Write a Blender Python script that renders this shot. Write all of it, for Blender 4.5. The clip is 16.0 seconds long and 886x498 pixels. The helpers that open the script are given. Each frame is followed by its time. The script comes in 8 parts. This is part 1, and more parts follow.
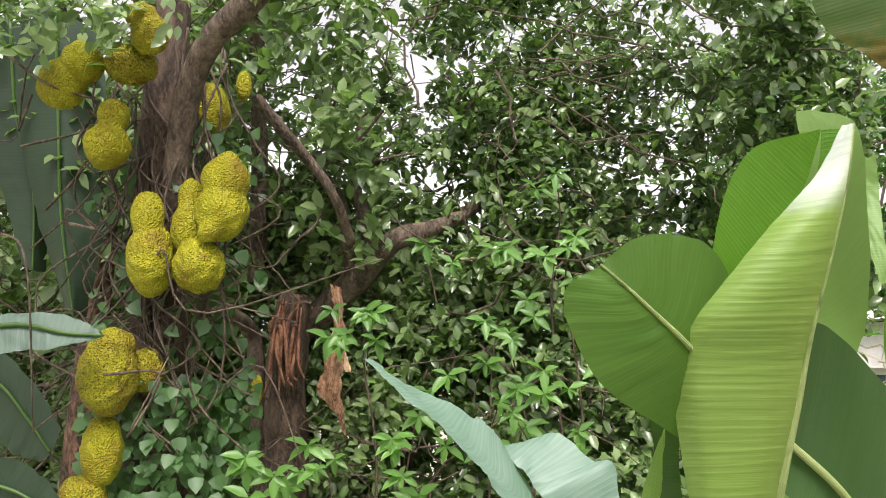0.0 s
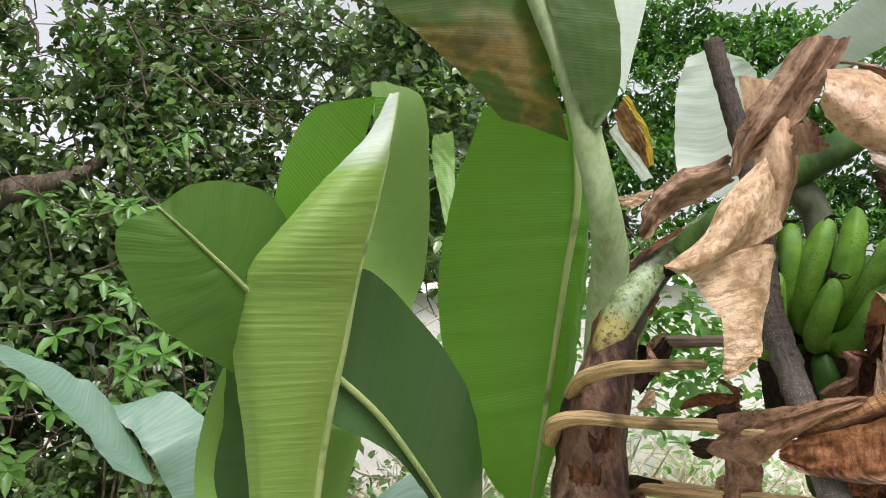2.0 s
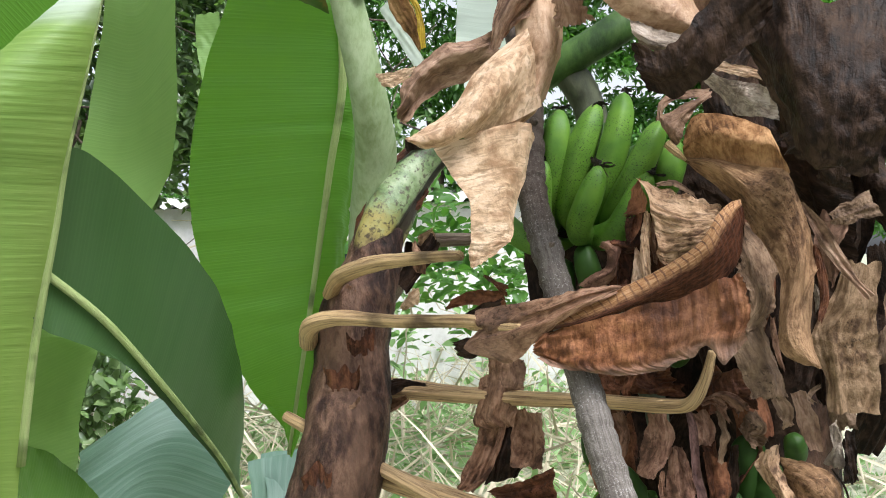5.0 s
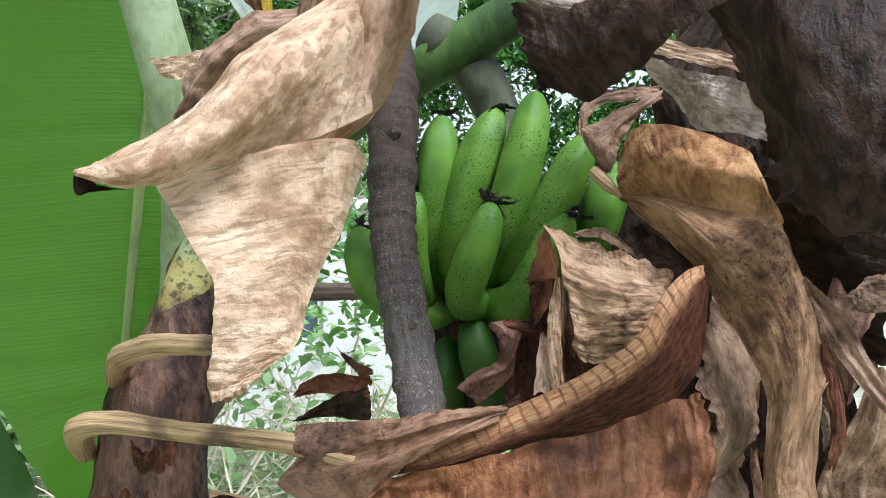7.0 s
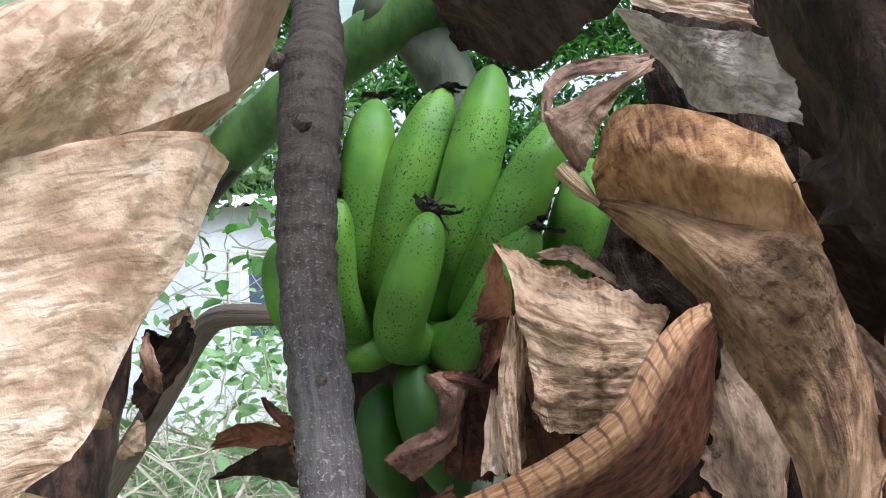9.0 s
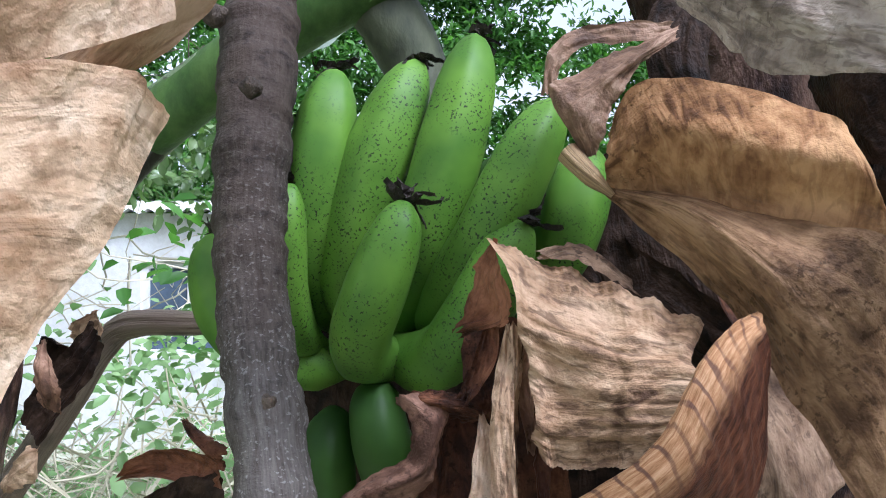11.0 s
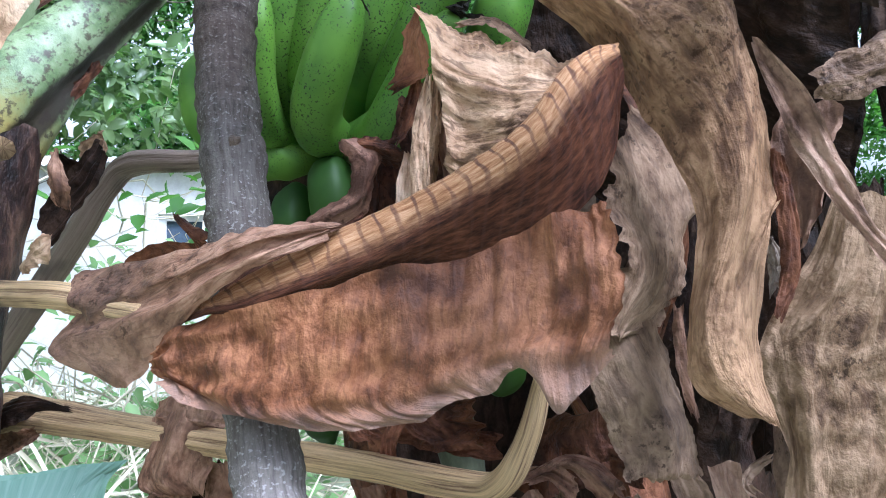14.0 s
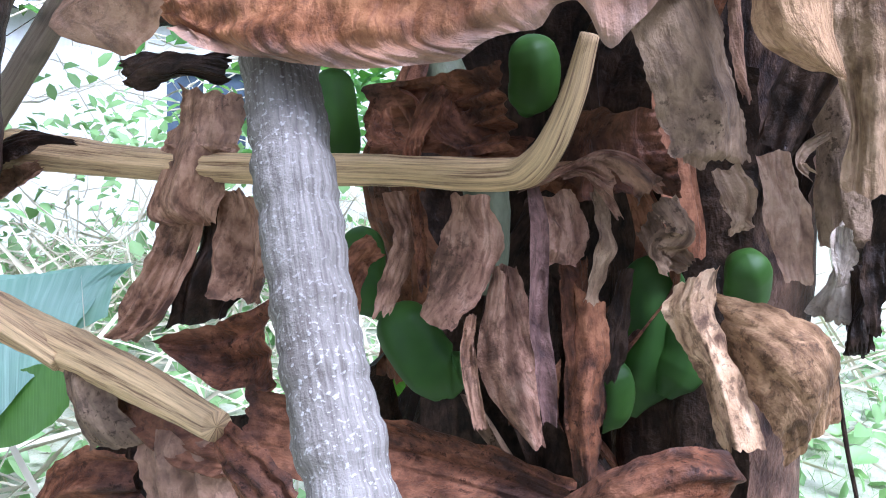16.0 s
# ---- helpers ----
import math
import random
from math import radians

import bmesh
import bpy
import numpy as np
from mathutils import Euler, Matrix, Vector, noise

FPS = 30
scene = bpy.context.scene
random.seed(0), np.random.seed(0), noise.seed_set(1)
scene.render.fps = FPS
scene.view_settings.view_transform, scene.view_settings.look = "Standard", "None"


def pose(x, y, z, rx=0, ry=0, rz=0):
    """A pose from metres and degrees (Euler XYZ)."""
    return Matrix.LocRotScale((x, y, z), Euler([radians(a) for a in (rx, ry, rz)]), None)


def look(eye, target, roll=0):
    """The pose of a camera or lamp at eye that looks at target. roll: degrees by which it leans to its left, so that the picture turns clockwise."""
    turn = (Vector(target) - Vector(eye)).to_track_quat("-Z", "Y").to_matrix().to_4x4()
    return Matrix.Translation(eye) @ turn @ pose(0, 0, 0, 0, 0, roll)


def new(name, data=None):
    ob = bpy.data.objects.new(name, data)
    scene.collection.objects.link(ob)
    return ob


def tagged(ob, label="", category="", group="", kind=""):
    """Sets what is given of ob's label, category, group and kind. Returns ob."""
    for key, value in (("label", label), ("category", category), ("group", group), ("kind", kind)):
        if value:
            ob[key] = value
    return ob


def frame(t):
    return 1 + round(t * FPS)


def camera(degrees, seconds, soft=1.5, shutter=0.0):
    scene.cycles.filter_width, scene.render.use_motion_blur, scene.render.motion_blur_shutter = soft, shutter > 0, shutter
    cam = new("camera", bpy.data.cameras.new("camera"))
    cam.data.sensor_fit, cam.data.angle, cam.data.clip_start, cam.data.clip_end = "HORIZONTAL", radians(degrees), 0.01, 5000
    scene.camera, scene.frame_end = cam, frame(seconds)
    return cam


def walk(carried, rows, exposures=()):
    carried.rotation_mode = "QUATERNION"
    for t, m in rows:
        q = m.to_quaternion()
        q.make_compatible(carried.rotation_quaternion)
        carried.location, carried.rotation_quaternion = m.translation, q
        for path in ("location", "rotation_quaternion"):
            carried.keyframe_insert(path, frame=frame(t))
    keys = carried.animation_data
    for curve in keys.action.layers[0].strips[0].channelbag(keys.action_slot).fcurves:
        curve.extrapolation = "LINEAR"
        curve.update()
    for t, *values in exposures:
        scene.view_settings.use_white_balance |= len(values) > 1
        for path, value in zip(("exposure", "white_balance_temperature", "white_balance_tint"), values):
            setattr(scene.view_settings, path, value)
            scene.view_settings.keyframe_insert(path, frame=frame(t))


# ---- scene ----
cam = camera(53.1, 16.0, soft=1.0)
PATH = [
    (0, (0.107, -0.032, 1.515), (-0.034, 1.943, 1.793), -0.2),
    (0.5, (0.139, -0.036, 1.504), (0.178, 1.944, 1.779), -0.6),
    (1, (0.17, -0.058, 1.498), (0.402, 1.91, 1.772), -0.6),
    (1.5, (0.206, -0.081, 1.486), (0.616, 1.859, 1.742), -0.7),
    (2, (0.257, -0.123, 1.462), (0.864, 1.772, 1.669), -0.8),
    (2.5, (0.288, -0.11, 1.461), (0.974, 1.76, 1.644), -0.6),
    (3, (0.346, -0.08, 1.427), (1.078, 1.772, 1.605), -0.2),
    (3.5, (0.406, -0.074, 1.398), (1.176, 1.767, 1.537), -0.3),
    (4, (0.414, -0.082, 1.374), (1.232, 1.741, 1.453), -0.5),
    (4.2, (0.417, -0.085, 1.371), (1.263, 1.726, 1.422), -0.6),
    (6.3, (0.592, 0.209, 1.496), (1.687, 1.882, 1.526), -1.4),
    (6.5, (0.647, 0.237, 1.488), (1.731, 1.917, 1.515), -1.3),
    (7, (0.857, 0.337, 1.502), (1.856, 2.07, 1.524), -0.7),
    (7.5, (0.958, 0.404, 1.514), (1.934, 2.15, 1.527), -0.7),
    (8, (0.996, 0.458, 1.518), (1.968, 2.205, 1.527), -0.9),
    (8.5, (1.035, 0.481, 1.529), (1.999, 2.234, 1.538), -1.3),
    (9, (1.044, 0.502, 1.532), (2.005, 2.256, 1.533), -1.4),
    (9.2, (1.058, 0.521, 1.527), (2.018, 2.276, 1.525), -1.3),
    (11.3, (1.061, 0.634, 1.518), (2.21, 2.27, 1.559), 0.2),
    (11.5, (1.055, 0.624, 1.522), (2.204, 2.261, 1.564), 0.2),
    (12, (1.052, 0.602, 1.495), (2.196, 2.241, 1.557), 0.2),
    (12.5, (1.045, 0.563, 1.449), (2.17, 2.215, 1.51), 0.5),
    (13, (1.037, 0.518, 1.421), (2.147, 2.182, 1.445), 0.6),
    (13.5, (1.036, 0.493, 1.391), (2.142, 2.159, 1.388), 0.7),
    (14, (1.045, 0.491, 1.357), (2.152, 2.156, 1.339), 0.9),
    (14.5, (1.049, 0.495, 1.323), (2.157, 2.159, 1.252), 1.0),
    (15, (1.055, 0.502, 1.285), (2.165, 2.162, 1.171), 1.4),
    (15.5, (1.056, 0.517, 1.241), (2.16, 2.171, 1.033), 1.8),
    (16, (1.049, 0.53, 1.212), (2.15, 2.173, 0.916), 2.4),
]
EXPOSURES = [(0, 0.15, 6650, 16), (1, 0.0, 6550, 15), (2, -0.18, 6350, 13), (4.2, -0.05, 6100, 12), (7, 0.08, 5500, 12), (9, 0.15, 5250, 15), (12.5, 0.25, 5200, 17), (14, 0.48, 4950, 16), (16, 0.7, 4900, 21)]
walk(cam, [(t, look(eye, target, roll)) for t, eye, target, roll in PATH],
     exposures=EXPOSURES)

# ---- light: bright hazy sky, soft high sun from behind the camera ----
world = bpy.data.worlds.new("sky")
scene.world = world
world.use_nodes = True
wn = world.node_tree.nodes
sky = wn.new("ShaderNodeTexSky")
sky.sky_type = "NISHITA"
sky.sun_disc = False
sky.sun_elevation = radians(52)
sky.sun_rotation = radians(170)
sky.air_density, sky.dust_density, sky.ozone_density = 1.0, 4.0, 1.0
soften = wn.new("ShaderNodeHueSaturation")
soften.inputs["Saturation"].default_value = 0.08
soften.inputs["Value"].default_value = 2.0
world.node_tree.links.new(sky.outputs["Color"], soften.inputs["Color"])
world.node_tree.links.new(soften.outputs["Color"], wn["Background"].inputs["Color"])
wn["Background"].inputs["Strength"].default_value = 0.13

sun = new("sun", bpy.data.lights.new("sun", "SUN"))
sun.data.energy = 3.6
sun.data.angle = radians(17)
sun.data.color = (1.0, 0.96, 0.9)
sun.matrix_world = look((0.9, -5.0, 6.9), (0, 0, 0))

# ---- helpers for materials ----
def material(name):
    m = bpy.data.materials.new(name)
    m.use_nodes = True
    nt = m.node_tree
    return m, nt, nt.nodes["Principled BSDF"], nt.nodes["Material Output"]


def node(nt, kind, **values):
    n = nt.nodes.new(kind)
    for key, value in values.items():
        n.inputs[key.replace("_", " ")].default_value = value
    return n


def ramp(nt, source, *stops):
    r = nt.nodes.new("ShaderNodeValToRGB")
    els = r.color_ramp.elements
    while len(els) < len(stops):
        els.new(0.5)
    for e, (at, col) in zip(els, stops):
        e.position, e.color = at, (*col, 1) if len(col) == 3 else col
    nt.links.new(source, r.inputs["Fac"])
    return r.outputs["Color"]


def mix(nt, fac, a, b, how="MIX"):
    n = nt.nodes.new("ShaderNodeMix")
    n.data_type, n.blend_type = "RGBA", how
    for key, value in ((0, fac), (6, a), (7, b)):
        if isinstance(value, (int, float)):
            n.inputs[key].default_value = value
        elif isinstance(value, tuple):
            n.inputs[key].default_value = (*value, 1)
        else:
            nt.links.new(value, n.inputs[key])
    return n.outputs[2]


def noise_of(nt, vector, scale, detail=4.0, stretch=(1, 1, 1), rough=0.55, warp=0.0):
    mp = nt.nodes.new("ShaderNodeMapping")
    mp.inputs["Scale"].default_value = stretch
    mp.inputs["Rotation"].default_value = (0.5, 0.35, 0.7)
    nt.links.new(vector, mp.inputs["Vector"])
    n = node(nt, "ShaderNodeTexNoise", Scale=scale, Detail=detail, Roughness=rough, Distortion=warp)
    nt.links.new(mp.outputs["Vector"], n.inputs["Vector"])
    return n.outputs["Fac"]


def bump(nt, bsdf, height, strength, distance):
    b = node(nt, "ShaderNodeBump", Strength=strength, Distance=distance)
    nt.links.new(height, b.inputs["Height"])
    nt.links.new(b.outputs["Normal"], bsdf.inputs["Normal"])
    return b.outputs["Normal"]


def see_through(nt, bsdf, out, colour, amount, normal=None):
    """Mixes in light that comes through a thin leaf."""
    tr = nt.nodes.new("ShaderNodeBsdfTranslucent")
    if isinstance(colour, tuple):
        tr.inputs["Color"].default_value = (*colour, 1)
    else:
        nt.links.new(colour, tr.inputs["Color"])
    if normal is not None:
        nt.links.new(normal, tr.inputs["Normal"])
    ms = nt.nodes.new("ShaderNodeMixShader")
    ms.inputs["Fac"].default_value = amount
    nt.links.new(bsdf.outputs["BSDF"], ms.inputs[1])
    nt.links.new(tr.outputs["BSDF"], ms.inputs[2])
    nt.links.new(ms.outputs["Shader"], out.inputs["Surface"])


def coords(nt, which):
    return nt.nodes.new("ShaderNodeTexCoord").outputs[which]


def banana_leaf(name, dark, light, through_colour, amount=0.4, gloss=0.38, vein=1.0, patch=0.0, lit_edge=None, ribs=0.007, ribbed=0.35, tip=None, patch_from=None):
    m, nt, b, out = material(name)
    uv, ob = coords(nt, "UV"), coords(nt, "Object")
    fine = noise_of(nt, uv, 1.0, 3, (260, 1.6, 1))
    wide = noise_of(nt, uv, 1.0, 3, (55, 0.8, 1))
    big = noise_of(nt, ob, 3.5, 3)
    sep = nt.nodes.new("ShaderNodeSeparateXYZ")
    nt.links.new(uv, sep.inputs[0])
    turn = nt.nodes.new("ShaderNodeMath")
    turn.operation = "MULTIPLY"
    turn.inputs[1].default_value = 6.2832 / ribs
    nt.links.new(sep.outputs["X"], turn.inputs[0])
    drift = nt.nodes.new("ShaderNodeMath")
    drift.operation = "MULTIPLY_ADD"
    drift.inputs[1].default_value = 7.0
    nt.links.new(noise_of(nt, uv, 1.0, 2, (45, 1.2, 1)), drift.inputs[0])
    nt.links.new(turn.outputs[0], drift.inputs[2])
    wave = nt.nodes.new("ShaderNodeMath")
    wave.operation = "SINE"
    nt.links.new(drift.outputs[0], wave.inputs[0])
    even = ramp(nt, wave.outputs[0], (0.0, (0.35, 0.35, 0.35)), (1.0, (0.68, 0.68, 0.68)))
    f = mix(nt, ribbed, mix(nt, 0.5, fine, wide), even)
    col = mix(nt, 0.35, ramp(nt, f, (0.35, dark), (0.65, light)), ramp(nt, big, (0.3, dark), (0.7, light)))
    if patch:
        spots = noise_of(nt, ob, 8.0, 5, rough=0.65)
        where = ramp(nt, spots, (0.42 if patch_from else 0.50, (0, 0, 0)), (0.50 if patch_from else 0.60, (patch, patch, patch)))
        if patch_from:
            far = nt.nodes.new("ShaderNodeMapRange")
            for key, value in (("From Min", patch_from), ("From Max", patch_from + 0.12)):
                far.inputs[key].default_value = value
            nt.links.new(sep.outputs["X"], far.inputs["Value"])
            where = mix(nt, 1.0, where, far.outputs["Result"], "MULTIPLY")
        col = mix(nt, where, col, ramp(nt, spots, (0.44, (0.10, 0.085, 0.025)), (0.52, (0.20, 0.115, 0.03)), (0.60, (0.075, 0.036, 0.017))))
    # Whitens the leaf towards its tip.
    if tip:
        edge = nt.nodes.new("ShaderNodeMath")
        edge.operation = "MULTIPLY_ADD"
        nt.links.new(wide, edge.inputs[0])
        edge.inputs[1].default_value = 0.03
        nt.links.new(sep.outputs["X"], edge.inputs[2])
        whiten = nt.nodes.new("ShaderNodeMapRange")
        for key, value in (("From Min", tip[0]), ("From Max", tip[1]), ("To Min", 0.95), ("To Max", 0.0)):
            whiten.inputs[key].default_value = value
        nt.links.new(edge.outputs[0], whiten.inputs["Value"])
        col = mix(nt, whiten.outputs["Result"], col, (0.66, 0.72, 0.66))
    # Light falling along the far edge is put into the colour.
    if lit_edge:
        col = mix(nt, ramp(nt, sep.outputs["Y"], (0.6, (0, 0, 0)), (0.99, (0.4, 0.4, 0.4))), col, lit_edge)
    nt.links.new(col, b.inputs["Base Color"])
    rg = ramp(nt, big, (0.3, (gloss, gloss, gloss)), (0.7, (gloss + 0.16,) * 3))
    nt.links.new(rg, b.inputs["Roughness"])
    nrm = bump(nt, b, f, 0.35 * vein, 0.004)
    see_through(nt, b, out, through_colour, amount, nrm)
    return m


def dry_leaf_stuff(name, pale, mid, dark, spot=0.5, amount=0.15, rough=0.6, vein=1.0, streak=0.5, ashen=None, rim=None, grain=0.6, sheen=0.22):
    """Dried leaf: soft blotches drawn out along the veins, fine dashes, dark mould spots; rim: colour of its far edge."""
    m, nt, b, out = material(name)
    uv, ob = coords(nt, "UV"), coords(nt, "Object")
    fine = noise_of(nt, uv, 1.0, 3, (230, 11.0, 1), 0.5, 0.7)
    dash = noise_of(nt, uv, 1.0, 3, (190, 17.0, 1), 0.5, 0.9)
    blot = noise_of(nt, uv, 1.0, 4, (70, 8.0, 1), 0.55, 1.0)
    big = noise_of(nt, ob, 9.0, 4, rough=0.6)
    mott = noise_of(nt, ob, 38.0, 5, rough=0.68)
    mould = noise_of(nt, ob, 150.0, 4, rough=0.7)
    tone = mix(nt, grain, blot, mix(nt, 0.5, big, mott))
    col = ramp(nt, tone, (0.41, dark), (0.49, mid), (0.57, pale))
    col = mix(nt, ramp(nt, dash, (0.51, (0, 0, 0)), (0.63, (streak,) * 3)), col, tuple(0.6 * c + 0.15 * d for c, d in zip(dark, mid)))
    if ashen:
        far = noise_of(nt, ob, 6.0, 3, (1, 1, 1), 0.5)
        col = mix(nt, ramp(nt, far, (0.42, (0, 0, 0)), (0.66, (0.8, 0.8, 0.8))), col, mix(nt, 0.5, col, ashen))
    zone = ramp(nt, big, (0.42, (1, 1, 1)), (0.54, (0, 0, 0)))
    spots = mix(nt, 1.0, ramp(nt, mould, (0.55, (0, 0, 0)), (0.62, (spot, spot, spot))), zone, "MULTIPLY")
    col = mix(nt, spots, col, tuple(0.35 * c for c in dark))
    if rim:
        sep = nt.nodes.new("ShaderNodeSeparateXYZ")
        nt.links.new(uv, sep.inputs[0])
        wavy = nt.nodes.new("ShaderNodeMath")
        wavy.operation = "MULTIPLY_ADD"
        nt.links.new(big, wavy.inputs[0])
        wavy.inputs[1].default_value = 0.2
        nt.links.new(sep.outputs["Y"], wavy.inputs[2])
        col = mix(nt, ramp(nt, wavy.outputs[0], (0.38, (0, 0, 0)), (0.54, (0.85, 0.85, 0.85))), col, mix(nt, 0.75, col, rim))
    nt.links.new(col, b.inputs["Base Color"])
    nt.links.new(ramp(nt, mott, (0.3, (rough - 0.12,) * 3), (0.7, (min(1, rough + 0.25),) * 3)), b.inputs["Roughness"])
    b.inputs["Specular IOR Level"].default_value = sheen
    crumple = noise_of(nt, ob, 62.0, 4, rough=0.6)
    nrm = bump(nt, b, mix(nt, 0.3, mix(nt, 0.86, fine, mix(nt, 0.6, blot, mott)), crumple), min(1.0, 0.75 * vein), 0.011)
    see_through(nt, b, out, mix(nt, 0.5, col, pale), amount, nrm)
    return m


# ---- helpers for shapes ----
def curve(pts, n):
    """n points along a smooth curve through pts."""
    p = np.array(pts, float)
    if len(p) == 2:
        return p[0] + (p[1] - p[0]) * np.linspace(0, 1, n)[:, None]
    q = np.vstack([2 * p[0] - p[1], p, 2 * p[-1] - p[-2]])
    s = np.linspace(0, len(p) - 1 - 1e-9, n)
    i = s.astype(int)
    t = (s - i)[:, None]
    a, b, c, d = q[i], q[i + 1], q[i + 2], q[i + 3]
    return 0.5 * (2 * b + (c - a) * t + (2 * a - 5 * b + 4 * c - d) * t * t + (3 * b - 3 * c + d - a) * t ** 3)


def ripple(a, b, seed):
    """Smooth noise between -1 and 1 over two arrays."""
    r = np.random.RandomState(seed)
    v = np.zeros(np.broadcast(a, b).shape)
    for k in range(7):
        w = r.normal(size=2) * (1 + 0.5 * k)
        v = v + np.sin(a * w[0] + b * w[1] + r.uniform(0, 6.28)) / (1 + 0.35 * k)
    return v / 3.0


def grid_mesh(name, pos, u, v, mats, double=False):
    nu, nv = pos.shape[:2]
    idx = np.arange(nu * nv).reshape(nu, nv)
    f = np.stack([idx[:-1, :-1], idx[1:, :-1], idx[1:, 1:], idx[:-1, 1:]], -1).reshape(-1, 4)
    me = bpy.data.meshes.new(name)
    me.from_pydata(pos.reshape(-1, 3).tolist(), [], f.tolist())
    uvl = me.uv_layers.new(name="UVMap")
    uvs = np.stack([np.broadcast_to(u, (nu, nv)), np.broadcast_to(v, (nu, nv))], -1).reshape(-1, 2)
    uvl.data.foreach_set("uv", uvs[f.reshape(-1)].astype(np.float32).ravel())
    me.polygons.foreach_set("use_smooth", [True] * len(f))
    for m in mats:
        me.materials.append(m)
    return me


def link(name, me, parent=None, label=""):
    ob = new(name, me)
    if parent:
        ob.parent = parent
        ob.matrix_parent_inverse = parent.matrix_world.inverted()
    return tagged(ob, label)


def thing(name, at, label, category, group="", kind=""):
    ob = new(name)
    ob.empty_display_size = 0.1
    ob.matrix_world = Matrix.Translation(at)
    ob.location = at
    bpy.context.view_layer.update()
    return tagged(ob, label, category, group, kind)


def sheet(name, guides, mat, parent=None, label="", nu=44, nv=20, wrinkle=0.004, ragged=0.006, edge_curl=0.006, bulge=0.0, seed=1, veins=26.0, lengthwise=False, pleat=0.0, span=1.0, ribbing=0.0):
    """A leaf blade lofted over guide curves, with wrinkles along its veins and a ragged, wavy edge.
    lengthwise: the veins run along the guides instead of across them; pleat: folds that open towards the end."""
    rows = np.stack([curve(g, nu) for g in guides], 1)
    pos = np.stack([curve(r, nv) for r in rows], 0)
    s = np.linspace(0, 1, nu)[:, None]
    v = np.linspace(0, 1, nv)[None, :]
    du = np.gradient(pos, axis=0)
    dv = np.gradient(pos, axis=1)
    n = np.cross(du, dv)
    n /= np.linalg.norm(n, axis=2, keepdims=True) + 1e-9
    length = np.linalg.norm(np.diff(pos[:, nv // 2], axis=0), axis=1).sum()
    width = np.linalg.norm(np.diff(pos[nu // 2], axis=0), axis=1).sum()
    a, b, la, lb = (v, s, width, length) if lengthwise else (s, v, length, width)
    edge = (2 * np.abs(v - 0.5)) ** 4
    fine = 1 - 2.2 * np.abs(ripple(a * veins * max(la, 0.08) * 3, b * max(lb, 0.1) * 9, seed))
    h = wrinkle * (0.28 * fine + 0.6 * ripple(a * veins * max(la, 0.08) * 2, b * 4, seed + 6) + 0.6 * ripple(s * 7, v * 5, seed + 1))
    h = h + edge_curl * edge * (ripple(s * 14, v * 2, seed + 2) + 0.7 * ripple(s * length * 42, v * 2, seed + 8))
    h = h + bulge * np.sin(np.pi * v) * np.sin(np.pi * s) ** 0.5 + pleat * s ** 0.7 * ripple(v * 9, s * 1.2, seed + 9)
    if ribbing:
        h = h + ribbing * np.sin(2 * np.pi * (s * length / 0.0125) + 2.2 * ripple(s * 9, v * 2.0, seed + 14)) * np.sin(np.pi * v) ** 0.5 * (0.7 + 0.5 * ripple(s * 12, v * 3, seed + 15))
    pos = pos + n * h[..., None]
    push = ragged * edge * np.sign(v - 0.5) * (ripple(s * length * 38, v, seed + 3) + 0.2 * ripple(s * length * 150, v, seed + 4) + 0.8 * ripple(s * 9, v, seed + 12))
    dvn = dv / (np.linalg.norm(dv, axis=2, keepdims=True) + 1e-9)
    pos = pos + dvn * push[..., None]
    ends = (2 * np.abs(s - 0.5)) ** 8
    dun = du / (np.linalg.norm(du, axis=2, keepdims=True) + 1e-9)
    pos = pos + dun * (1.8 * ragged * ends * np.sign(s - 0.5) * (ripple(s, v * 9, seed + 5) + 0.2 * ripple(s, v * 32, seed + 7)))[..., None]
    along = np.concatenate([[0], np.cumsum(np.linalg.norm(np.diff(pos[:, nv // 2], axis=0), axis=1))])[:, None]
    shift = 0.37 * seed
    if lengthwise:
        me = grid_mesh(name, pos, v * width + shift + 0 * s, s * length * 4 + 0 * v, [mat])
    else:
        me = grid_mesh(name, pos, along + shift + 0 * v, v * span + 0 * s, [mat])
    return link(name, me, parent, label)


